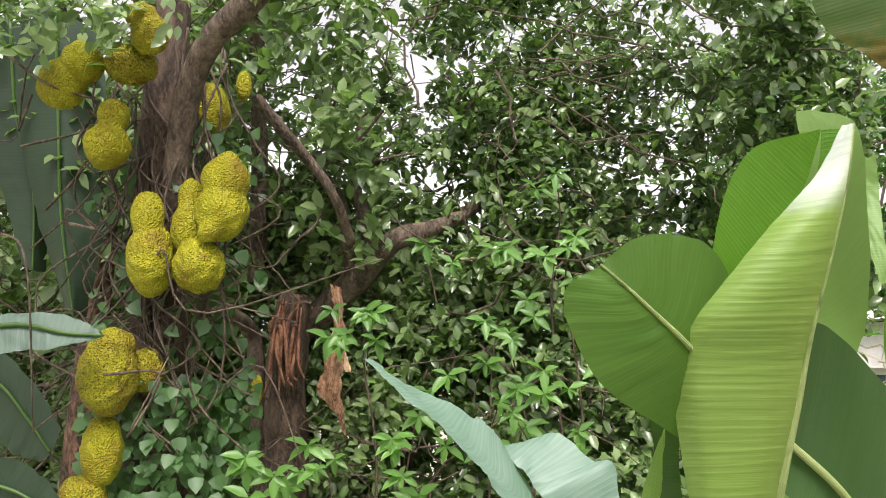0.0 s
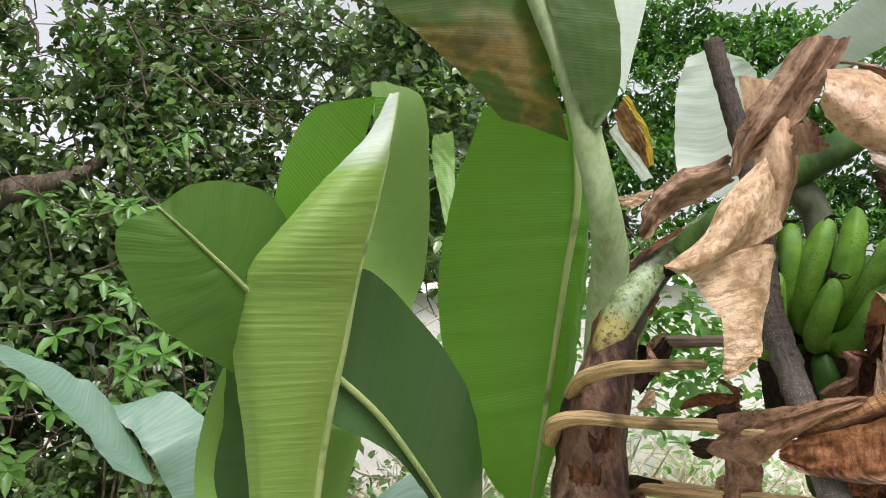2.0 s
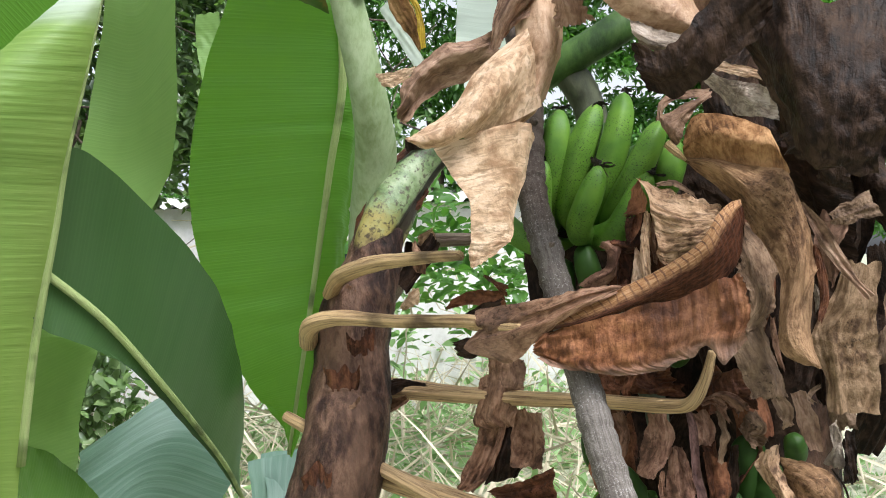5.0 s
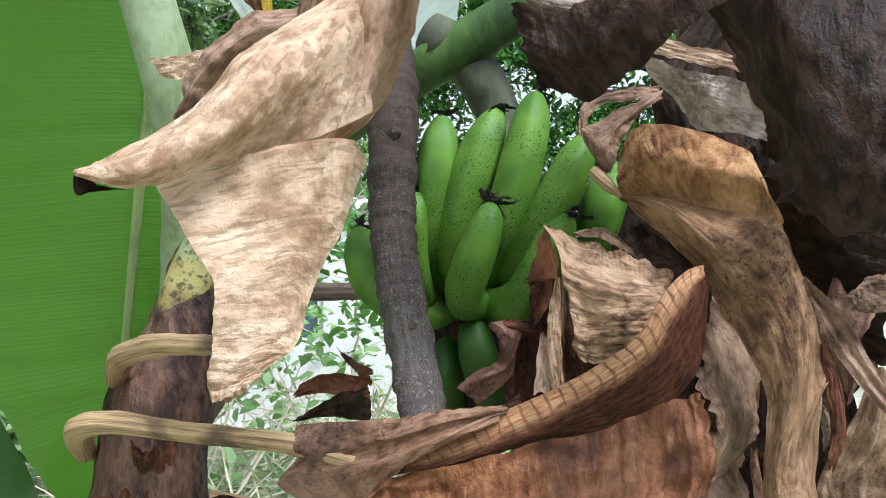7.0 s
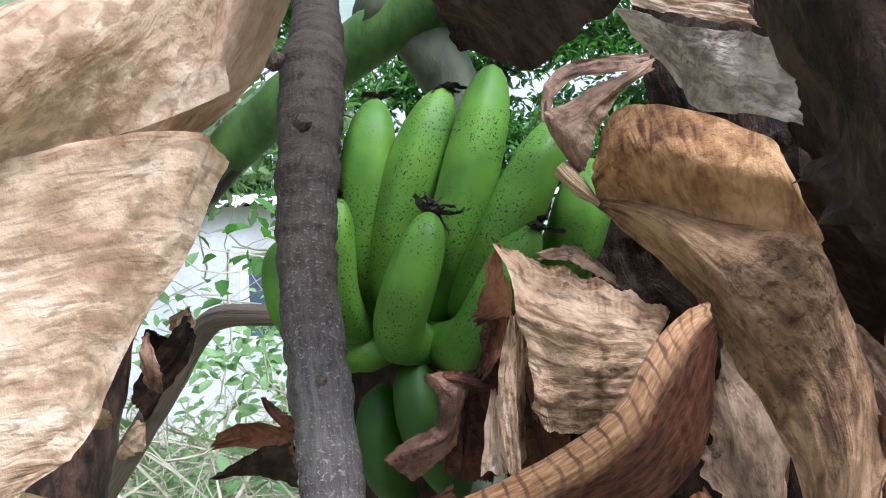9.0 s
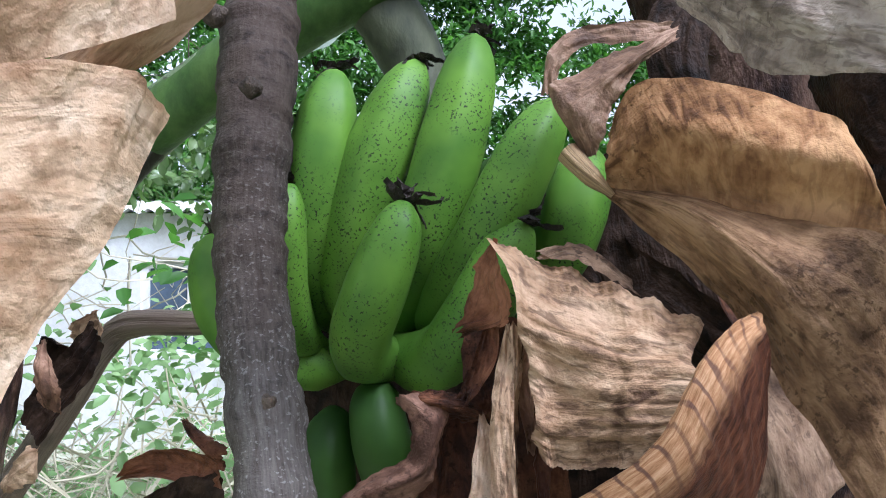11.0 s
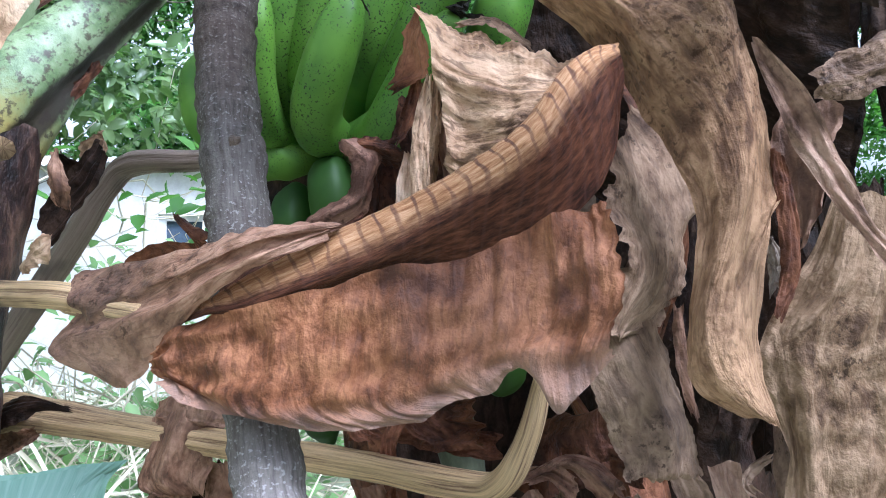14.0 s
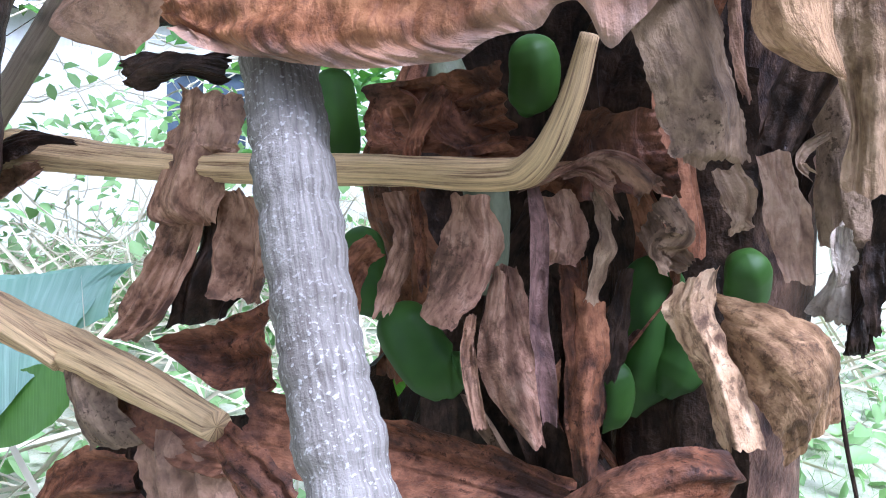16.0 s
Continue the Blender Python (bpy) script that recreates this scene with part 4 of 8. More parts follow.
sheet("dry_leaf", [
    [(1.002, 1.019, 1.559), (1.045, 1.013, 1.573), (1.086, 1.012, 1.589), (1.132, 1.020, 1.600), (1.173, 1.042, 1.605), (1.196, 1.064, 1.591)],
    [(1.019, 1.005, 1.525), (1.050, 1.001, 1.531), (1.086, 1.001, 1.538), (1.122, 1.009, 1.544), (1.152, 1.026, 1.544), (1.171, 1.045, 1.540)],
    [(1.034, 0.988, 1.487), (1.054, 0.987, 1.491), (1.077, 0.989, 1.495), (1.101, 0.993, 1.498), (1.120, 1.005, 1.494), (1.130, 1.011, 1.489)],
    [(1.033, 0.980, 1.450), (1.049, 0.979, 1.451), (1.068, 0.978, 1.452), (1.086, 0.977, 1.453), (1.096, 0.979, 1.448), (1.102, 0.982, 1.443)],
    [(1.030, 0.978, 1.424), (1.042, 0.976, 1.423), (1.054, 0.975, 1.424), (1.066, 0.973, 1.427), (1.077, 0.973, 1.429), (1.083, 0.973, 1.429)],
    [(1.031, 0.977, 1.401), (1.036, 0.975, 1.402), (1.042, 0.973, 1.405), (1.049, 0.971, 1.409), (1.056, 0.969, 1.413), (1.061, 0.968, 1.417)]],
    DRY_TAN, plant, "pale tan crumpled dry leaf", nu=90, nv=110, wrinkle=0.0035, ragged=0.0012, edge_curl=0.004, lengthwise=True, seed=33)
sheet("dry_leaf", [
    [(0.941, 0.983, 1.567), (0.940, 0.981, 1.558), (0.943, 0.979, 1.548), (0.953, 0.980, 1.554)], [(0.946, 0.983, 1.566), (0.951, 0.980, 1.560), (0.958, 0.982, 1.555), (0.979, 1.000, 1.554)]],
    DRY_DARK, plant, "dark curled tip of the dry leaf", wrinkle=0.001, ragged=0.001, edge_curl=0.001, seed=38, nu=16, nv=8)
sheet("dry_leaf", [
    [(1.079, 1.292, 1.657), (1.099, 1.280, 1.705), (1.130, 1.264, 1.746), (1.175, 1.243, 1.772), (1.231, 1.220, 1.788)],
    [(1.073, 1.274, 1.650), (1.096, 1.261, 1.690), (1.130, 1.244, 1.727), (1.175, 1.224, 1.750), (1.233, 1.220, 1.772)],
    [(1.092, 1.299, 1.647), (1.117, 1.286, 1.682), (1.155, 1.268, 1.714), (1.199, 1.248, 1.736), (1.236, 1.221, 1.758)],
    [(1.099, 1.297, 1.637), (1.124, 1.284, 1.669), (1.161, 1.267, 1.696), (1.207, 1.247, 1.718), (1.247, 1.228, 1.744)]],
    DRY_TAUPE, plant, "brown shrivelled dry leaf", nu=80, nv=44, wrinkle=0.008, ragged=0.004, edge_curl=0.006, lengthwise=True, pleat=0.006, seed=34)
sheet("dry_leaf", [
    [(1.066, 1.334, 1.724), (1.094, 1.323, 1.730), (1.128, 1.308, 1.742)],
    [(1.080, 1.331, 1.704), (1.104, 1.320, 1.710), (1.126, 1.310, 1.726)]],
    DRY_TAN, plant, "pale scrap of dry leaf", nu=24, nv=12, wrinkle=0.003, ragged=0.003, edge_curl=0.003, seed=341)
sheet("dry_leaf", [
    [(1.276, 1.067, 1.956), (1.239, 1.076, 1.902), (1.198, 1.074, 1.864), (1.178, 1.085, 1.833), (1.159, 1.097, 1.788), (1.145, 1.108, 1.726)],
    [(1.268, 1.017, 1.946), (1.234, 1.026, 1.885), (1.207, 1.040, 1.843), (1.183, 1.053, 1.808), (1.164, 1.075, 1.774), (1.157, 1.104, 1.726)],
    [(1.319, 1.039, 1.957), (1.291, 1.056, 1.902), (1.266, 1.069, 1.861), (1.236, 1.075, 1.813), (1.197, 1.082, 1.786), (1.168, 1.098, 1.742)],
    [(1.324, 1.006, 1.945), (1.297, 1.022, 1.892), (1.275, 1.034, 1.852), (1.251, 1.048, 1.812), (1.213, 1.065, 1.783), (1.175, 1.083, 1.754)]],
    DRY_TAUPE, plant, "brown twisted dry leaf", nu=80, nv=40, wrinkle=0.006, ragged=0.003, edge_curl=0.006, lengthwise=True, seed=35)
sheet("dry_leaf", [
    [(1.213, 1.042, 1.797), (1.224, 1.040, 1.775), (1.223, 1.043, 1.748)],
    [(1.219, 1.018, 1.801), (1.224, 1.008, 1.772), (1.238, 1.015, 1.752)],
    [(1.236, 1.010, 1.809), (1.252, 1.007, 1.783), (1.268, 1.002, 1.761)]],
    DRY_TAUPE, plant, "torn lobe of the brown twisted dry leaf", nu=40, nv=24, wrinkle=0.004, ragged=0.004, edge_curl=0.006, lengthwise=True, seed=351)
sheet("dry_leaf", [
    [(1.250, 0.987, 1.881), (1.298, 0.968, 1.879), (1.339, 0.954, 1.858), (1.373, 0.934, 1.812), (1.397, 0.919, 1.756)],
    [(1.210, 0.941, 1.851), (1.250, 0.921, 1.839), (1.287, 0.903, 1.813), (1.324, 0.892, 1.778), (1.365, 0.891, 1.740)],
    [(1.192, 0.929, 1.823), (1.218, 0.911, 1.797), (1.259, 0.898, 1.767), (1.297, 0.885, 1.744), (1.345, 0.878, 1.725)],
    [(1.201, 0.949, 1.808), (1.210, 0.937, 1.779), (1.245, 0.927, 1.746), (1.285, 0.913, 1.726), (1.350, 0.899, 1.718)]],
    TAN_GLOSSY, plant, "smooth glossy tan rolled dry leaf", wrinkle=0.0015, ragged=0.001, edge_curl=0.002, nu=60, nv=36, seed=36)
sheet("dry_leaf", [
    [(1.298, 1.020, 1.906), (1.363, 0.995, 1.899), (1.390, 0.966, 1.857), (1.408, 0.928, 1.847), (1.433, 0.871, 1.887), (1.470, 0.832, 1.921)],
    [(1.332, 1.018, 1.902), (1.380, 0.991, 1.874), (1.394, 0.957, 1.822), (1.401, 0.912, 1.819), (1.420, 0.859, 1.847), (1.462, 0.817, 1.881)],
    [(1.366, 1.006, 1.886), (1.402, 0.986, 1.833), (1.422, 0.952, 1.768), (1.430, 0.925, 1.788), (1.444, 0.873, 1.820), (1.488, 0.831, 1.855)]],
    DRY_BROWN, plant, "brown dry leaf bent over the tan one", wrinkle=0.004, ragged=0.003, edge_curl=0.005, lengthwise=True, nu=60, nv=30, seed=37)
sheet("dry_leaf", [
    [(1.255, 0.918, 1.738), (1.295, 0.903, 1.725), (1.334, 0.889, 1.715)],
    [(1.255, 0.909, 1.716), (1.289, 0.897, 1.703), (1.328, 0.893, 1.700)],
    [(1.275, 0.919, 1.705), (1.302, 0.909, 1.692), (1.328, 0.899, 1.691)]],
    DRY_SILVER, plant, "grey fold under the tan dry leaf", wrinkle=0.003, ragged=0.002, edge_curl=0.003, lengthwise=True, nu=40, nv=20, seed=39)

# stalk and midrib of the large rust-brown leaf
stalk = tube("dry_stalk", [(1.029, 1.580, 1.255), (1.014, 1.519, 1.295), (1.043, 1.456, 1.311), (1.110, 1.371, 1.306), (1.181, 1.238, 1.309), (1.192, 1.243, 1.304), (1.224, 1.141, 1.300)], [0.016, 0.018, 0.016, 0.0135, 0.013, 0.013, 0.012], STALK_DRY, plant, "straw-coloured dry leaf stalk", sides=36, n=90, rough=0.05, ribs=0.06, flat=0.84)
rust = sheet("dry_leaf", [
    [(1.218, 1.104, 1.279), (1.235, 1.076, 1.302), (1.259, 1.036, 1.312), (1.294, 1.001, 1.328), (1.329, 0.974, 1.342), (1.366, 0.947, 1.350), (1.398, 0.924, 1.364), (1.419, 0.906, 1.376), (1.431, 0.893, 1.387)],
    [(1.216, 1.104, 1.273), (1.234, 1.076, 1.288), (1.259, 1.034, 1.294), (1.294, 0.999, 1.303), (1.326, 0.970, 1.314), (1.362, 0.940, 1.322), (1.391, 0.915, 1.332), (1.413, 0.893, 1.347), (1.426, 0.877, 1.363)],
    [(1.214, 1.101, 1.268), (1.232, 1.071, 1.266), (1.257, 1.029, 1.269), (1.292, 0.994, 1.274), (1.324, 0.965, 1.283), (1.359, 0.936, 1.295), (1.388, 0.911, 1.305), (1.412, 0.887, 1.320), (1.425, 0.870, 1.334)],
    [(1.215, 1.094, 1.264), (1.233, 1.065, 1.253), (1.256, 1.026, 1.251), (1.290, 0.991, 1.251), (1.323, 0.963, 1.256), (1.356, 0.935, 1.274), (1.382, 0.912, 1.287), (1.405, 0.889, 1.291), (1.420, 0.871, 1.308)],
    [(1.219, 1.091, 1.258), (1.237, 1.062, 1.245), (1.258, 1.027, 1.241), (1.284, 1.001, 1.237), (1.313, 0.974, 1.239), (1.338, 0.953, 1.243), (1.354, 0.939, 1.257), (1.372, 0.924, 1.261), (1.384, 0.913, 1.275), (1.399, 0.898, 1.255), (1.411, 0.886, 1.269), (1.421, 0.873, 1.292)]],
    RUST_EDGED, plant, "large rust-brown dry leaf", nu=280, nv=90, span=0.4, wrinkle=0.0095, ragged=0.003, edge_curl=0.011, seed=41)
sheet("midrib", [
    [(1.230, 1.108, 1.297), (1.242, 1.080, 1.313), (1.257, 1.061, 1.327), (1.290, 1.026, 1.352), (1.328, 0.989, 1.377), (1.365, 0.953, 1.404), (1.394, 0.930, 1.431), (1.421, 0.928, 1.465), (1.449, 0.929, 1.485), (1.477, 0.930, 1.494)],
    [(1.229, 1.104, 1.297), (1.241, 1.075, 1.313), (1.256, 1.057, 1.327), (1.289, 1.022, 1.351), (1.327, 0.985, 1.376), (1.363, 0.948, 1.403), (1.393, 0.925, 1.430), (1.418, 0.924, 1.462), (1.446, 0.926, 1.483), (1.474, 0.927, 1.493)],
    [(1.227, 1.096, 1.297), (1.239, 1.069, 1.310), (1.257, 1.046, 1.320), (1.291, 1.010, 1.341), (1.327, 0.974, 1.365), (1.364, 0.938, 1.392), (1.394, 0.914, 1.421), (1.417, 0.913, 1.448), (1.443, 0.917, 1.473), (1.470, 0.921, 1.487)],
    [(1.226, 1.094, 1.296), (1.238, 1.066, 1.308), (1.258, 1.041, 1.313), (1.293, 1.006, 1.330), (1.330, 0.973, 1.350), (1.367, 0.942, 1.373), (1.404, 0.918, 1.399), (1.429, 0.913, 1.426), (1.452, 0.915, 1.455), (1.473, 0.921, 1.478)],
    [(1.227, 1.096, 1.294), (1.238, 1.067, 1.305), (1.262, 1.044, 1.309), (1.300, 1.012, 1.324), (1.336, 0.985, 1.337), (1.376, 0.957, 1.346), (1.409, 0.936, 1.359), (1.439, 0.919, 1.381), (1.460, 0.915, 1.412), (1.476, 0.922, 1.459)]],
    RIB_DRY, rust, "orange-brown keeled midrib with dark cross bands", nu=150, nv=40, wrinkle=0.0012, ragged=0.001, edge_curl=0.0008, seed=42, ribbing=0.0004)
# Fills the gap above the midrib; its dark colour stands for shadow.
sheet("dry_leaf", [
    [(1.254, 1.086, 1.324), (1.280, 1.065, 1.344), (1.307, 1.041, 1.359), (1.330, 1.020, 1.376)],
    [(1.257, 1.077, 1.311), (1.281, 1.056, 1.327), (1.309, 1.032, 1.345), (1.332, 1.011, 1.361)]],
    RUST_DARK, plant, "folded underside of a dry leaf, shadow-dark in colour", nu=30, nv=10, wrinkle=0.002, ragged=0.002, edge_curl=0.002, seed=943)
sheet("dry_leaf", [
    [(1.188, 1.232, 1.327), (1.205, 1.197, 1.334), (1.227, 1.140, 1.344), (1.246, 1.086, 1.354), (1.265, 1.043, 1.363), (1.286, 1.017, 1.368), (1.308, 1.006, 1.368)],
    [(1.185, 1.216, 1.308), (1.199, 1.185, 1.314), (1.216, 1.142, 1.323), (1.232, 1.089, 1.336), (1.247, 1.045, 1.350), (1.270, 1.017, 1.360), (1.305, 1.002, 1.366)],
    [(1.190, 1.221, 1.295), (1.196, 1.197, 1.292), (1.209, 1.158, 1.302), (1.226, 1.108, 1.320), (1.242, 1.062, 1.336), (1.266, 1.025, 1.353), (1.304, 1.002, 1.365)],
    [(1.170, 1.244, 1.264), (1.184, 1.211, 1.276), (1.201, 1.158, 1.286), (1.217, 1.103, 1.306), (1.232, 1.055, 1.326), (1.254, 1.023, 1.345), (1.298, 1.002, 1.363)],
    [(1.198, 1.196, 1.246), (1.212, 1.162, 1.245), (1.220, 1.133, 1.260), (1.226, 1.105, 1.286), (1.236, 1.066, 1.314), (1.256, 1.026, 1.339), (1.297, 1.004, 1.361)]],
    DRY_BROWN, plant, "grey-brown twisted dry leaf", nu=110, nv=70, pleat=0.003, wrinkle=0.004, ragged=0.003, edge_curl=0.004, lengthwise=True, seed=43)

# crumpled piece in front of the fruit
sheet("dry_leaf", [
    [(1.399, 1.066, 1.536), (1.426, 1.060, 1.526), (1.448, 1.033, 1.510), (1.468, 1.001, 1.498), (1.479, 0.969, 1.480)],
    [(1.394, 1.041, 1.496), (1.415, 1.032, 1.484), (1.436, 1.006, 1.474), (1.451, 0.983, 1.470), (1.465, 0.961, 1.465)],
    [(1.407, 1.038, 1.458), (1.422, 1.028, 1.448), (1.433, 1.002, 1.445), (1.442, 0.983, 1.445), (1.452, 0.958, 1.447)],
    [(1.408, 1.038, 1.424), (1.421, 1.030, 1.419), (1.431, 1.004, 1.422), (1.438, 0.981, 1.425), (1.444, 0.958, 1.429)],
    [(1.414, 1.041, 1.404), (1.427, 1.032, 1.397), (1.434, 1.009, 1.399), (1.440, 0.986, 1.405), (1.442, 0.966, 1.414)]],
    DRY_CREAM, plant, "pale tan crumpled dry leaf", nu=120, nv=110, wrinkle=0.006, ragged=0.003, edge_curl=0.006, lengthwise=True, seed=48, veins=24)
sheet("dry_leaf", [
    [(1.415, 1.118, 1.473), (1.417, 1.118, 1.434), (1.419, 1.117, 1.395), (1.420, 1.118, 1.349)],
    [(1.437, 1.090, 1.478), (1.439, 1.090, 1.436), (1.440, 1.090, 1.398), (1.440, 1.091, 1.352)],
    [(1.471, 1.066, 1.474), (1.472, 1.067, 1.436), (1.465, 1.060, 1.400), (1.466, 1.061, 1.355)]],
    RUST_DARK, plant, "dark brown dry leaf behind the crumpled one", nu=30, nv=20, wrinkle=0.004, ragged=0.004, edge_curl=0.004, lengthwise=True, seed=945)
sheet("dry_leaf", [
    [(1.399, 1.066, 1.535), (1.398, 1.083, 1.515), (1.397, 1.095, 1.490), (1.391, 1.099, 1.474)], [(1.400, 1.060, 1.519), (1.400, 1.065, 1.502), (1.404, 1.075, 1.487), (1.395, 1.091, 1.480)], [(1.398, 1.044, 1.495), (1.405, 1.057, 1.481), (1.406, 1.070, 1.480), (1.396, 1.096, 1.472)]],
    DRY_RUST, plant, "dark brown dry leaf flap", wrinkle=0.003, ragged=0.004, edge_curl=0.004, lengthwise=True, seed=46, nu=24, nv=14)
sheet("dry_leaf", [
    [(1.434, 1.064, 1.526), (1.453, 1.053, 1.534), (1.465, 1.035, 1.526), (1.475, 1.018, 1.506)], [(1.432, 1.054, 1.522), (1.442, 1.036, 1.521), (1.456, 1.023, 1.513), (1.469, 1.011, 1.500)]],
    DRY_GREY, plant, "grey-tan folded dry leaf", wrinkle=0.002, ragged=0.003, edge_curl=0.003, lengthwise=True, seed=47, nu=24, nv=12)
sheet("dry_leaf", [
    [(1.342, 1.154, 1.366), (1.354, 1.137, 1.382), (1.368, 1.119, 1.393), (1.371, 1.114, 1.405), (1.369, 1.115, 1.419), (1.361, 1.120, 1.430)],
    [(1.342, 1.142, 1.361), (1.354, 1.121, 1.376), (1.370, 1.103, 1.387), (1.374, 1.097, 1.404), (1.374, 1.099, 1.422), (1.363, 1.113, 1.437)],
    [(1.359, 1.136, 1.347), (1.373, 1.120, 1.363), (1.382, 1.107, 1.379), (1.385, 1.104, 1.401), (1.392, 1.099, 1.422), (1.397, 1.101, 1.435)]],
    DRY_PINK, plant, "pale curled rim of a dry leaf", nu=60, nv=20, wrinkle=0.0025, ragged=0.0015, edge_curl=0.003, lengthwise=True, seed=55)
# The shade inside the curl is put into this sheet's colour.
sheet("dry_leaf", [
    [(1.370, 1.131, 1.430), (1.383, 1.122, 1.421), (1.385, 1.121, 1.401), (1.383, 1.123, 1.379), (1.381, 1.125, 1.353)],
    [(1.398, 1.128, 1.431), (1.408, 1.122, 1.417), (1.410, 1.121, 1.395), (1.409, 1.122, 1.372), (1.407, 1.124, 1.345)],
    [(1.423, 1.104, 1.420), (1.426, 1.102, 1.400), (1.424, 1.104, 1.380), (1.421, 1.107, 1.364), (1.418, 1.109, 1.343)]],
    RUST_DARK, plant, "inside of a curled dry leaf, darkened for shade", nu=40, nv=30, wrinkle=0.005, ragged=0.003, edge_curl=0.003, lengthwise=True, pleat=0.004, seed=551)
sheet("dry_leaf", [
    [(1.365, 1.124, 1.434), (1.379, 1.107, 1.438), (1.396, 1.096, 1.435), (1.414, 1.090, 1.423)],
    [(1.370, 1.116, 1.429), (1.379, 1.100, 1.430), (1.394, 1.092, 1.426), (1.416, 1.092, 1.418)],
    [(1.384, 1.123, 1.421), (1.395, 1.116, 1.419), (1.407, 1.107, 1.415), (1.421, 1.098, 1.412)]],
    DRY_RUST, plant, "folded top of a curled dry leaf", nu=40, nv=20, wrinkle=0.002, ragged=0.002, edge_curl=0.003, seed=552)

# hanging flap and pouch beside the fruit
sheet("dry_leaf", [
    [(1.472, 1.043, 1.567), (1.489, 1.011, 1.533), (1.503, 0.969, 1.492), (1.504, 0.934, 1.451), (1.502, 0.901, 1.411), (1.506, 0.882, 1.371), (1.497, 0.881, 1.306), (1.494, 0.876, 1.270), (1.512, 0.857, 1.250), (1.532, 0.843, 1.244)],
    [(1.475, 1.041, 1.568), (1.473, 0.980, 1.551), (1.473, 0.923, 1.514), (1.489, 0.897, 1.481), (1.515, 0.877, 1.442), (1.512, 0.856, 1.387), (1.496, 0.859, 1.321), (1.501, 0.853, 1.286), (1.520, 0.846, 1.258), (1.534, 0.842, 1.243)],
    [(1.476, 1.040, 1.568), (1.487, 0.966, 1.555), (1.500, 0.914, 1.543), (1.511, 0.873, 1.531), (1.533, 0.872, 1.498), (1.550, 0.864, 1.451), (1.558, 0.859, 1.397), (1.547, 0.857, 1.376), (1.534, 0.856, 1.299), (1.537, 0.840, 1.243)]],
    DRY_FAWN, plant, "long fawn hanging flap of dry leaf", nu=150, nv=50, wrinkle=0.0028, ragged=0.0015, edge_curl=0.003, lengthwise=True, seed=61)
sheet("dry_leaf", [
    [(1.475, 1.041, 1.604), (1.482, 1.026, 1.634), (1.495, 0.984, 1.632), (1.507, 0.932, 1.612), (1.508, 0.898, 1.595), (1.508, 0.892, 1.573)],
    [(1.463, 1.031, 1.585), (1.466, 0.995, 1.595), (1.473, 0.951, 1.586), (1.485, 0.913, 1.575), (1.501, 0.884, 1.564), (1.520, 0.880, 1.545)],
    [(1.487, 1.057, 1.567), (1.503, 1.014, 1.552), (1.519, 0.983, 1.545), (1.528, 0.944, 1.533), (1.539, 0.915, 1.527), (1.550, 0.898, 1.526)]],
    DRY_OCHRE, plant, "ochre-brown pouch of folded dry leaf", span=0.4, nu=60, nv=30, wrinkle=0.002, ragged=0.0015, edge_curl=0.002, seed=62)
sheet("dry_leaf", [
    [(1.523, 1.028, 1.679), (1.492, 1.045, 1.681), (1.461, 1.063, 1.673), (1.447, 1.070, 1.654), (1.445, 1.072, 1.631)],
    [(1.518, 1.025, 1.667), (1.489, 1.041, 1.666), (1.464, 1.055, 1.659), (1.452, 1.062, 1.644), (1.449, 1.064, 1.628)]],
    DRY_TAUPE, plant, "curled strip of brown dry leaf", nu=50, nv=14, wrinkle=0.003, ragged=0.002, edge_curl=0.003, lengthwise=True, seed=63)
sheet("dry_leaf", [
    [(1.516, 1.020, 1.674), (1.485, 1.038, 1.659), (1.455, 1.054, 1.641), (1.442, 1.062, 1.628), (1.462, 1.051, 1.590)],
    [(1.514, 1.018, 1.670), (1.480, 1.023, 1.651), (1.458, 1.036, 1.631), (1.447, 1.044, 1.616), (1.463, 1.047, 1.589)],
    [(1.510, 1.012, 1.666), (1.489, 1.024, 1.646), (1.474, 1.033, 1.625), (1.466, 1.037, 1.604), (1.463, 1.039, 1.587)]],
    DRY_TAUPE, plant, "three-cornered torn piece of brown dry leaf", nu=60, nv=26, wrinkle=0.003, ragged=0.002, edge_curl=0.003, lengthwise=True, seed=64)
tube("dry_stalk", [(1.455, 1.058, 1.592), (1.462, 1.043, 1.575), (1.472, 1.034, 1.563)], [0.009, 0.007, 0.002], STALK_DRY, plant, "yellow torn leaf stalk", sides=36, n=90, rough=0.05, ribs=0.06, flat=0.84)
sheet("dry_leaf", [
    [(1.449, 0.987, 1.700), (1.454, 0.939, 1.678), (1.444, 0.876, 1.657), (1.424, 0.818, 1.637)], [(1.458, 0.982, 1.684), (1.453, 0.933, 1.655), (1.433, 0.871, 1.631), (1.419, 0.809, 1.611)], [(1.472, 0.975, 1.667), (1.460, 0.935, 1.636), (1.435, 0.892, 1.613), (1.423, 0.842, 1.601), (1.405, 0.794, 1.587)]],
    DRY_SILVER, plant, "silver-grey dry leaf", wrinkle=0.004, ragged=0.004, edge_curl=0.004, lengthwise=True, seed=65)
sheet("dry_leaf", [
    [(1.493, 1.031, 1.737), (1.497, 0.972, 1.713), (1.500, 0.914, 1.689)], [(1.489, 1.011, 1.711), (1.486, 0.955, 1.687), (1.490, 0.896, 1.668)]],
    DRY_TAN, plant, "tan strip of dry leaf", wrinkle=0.003, ragged=0.003, edge_curl=0.003, lengthwise=True, seed=66)
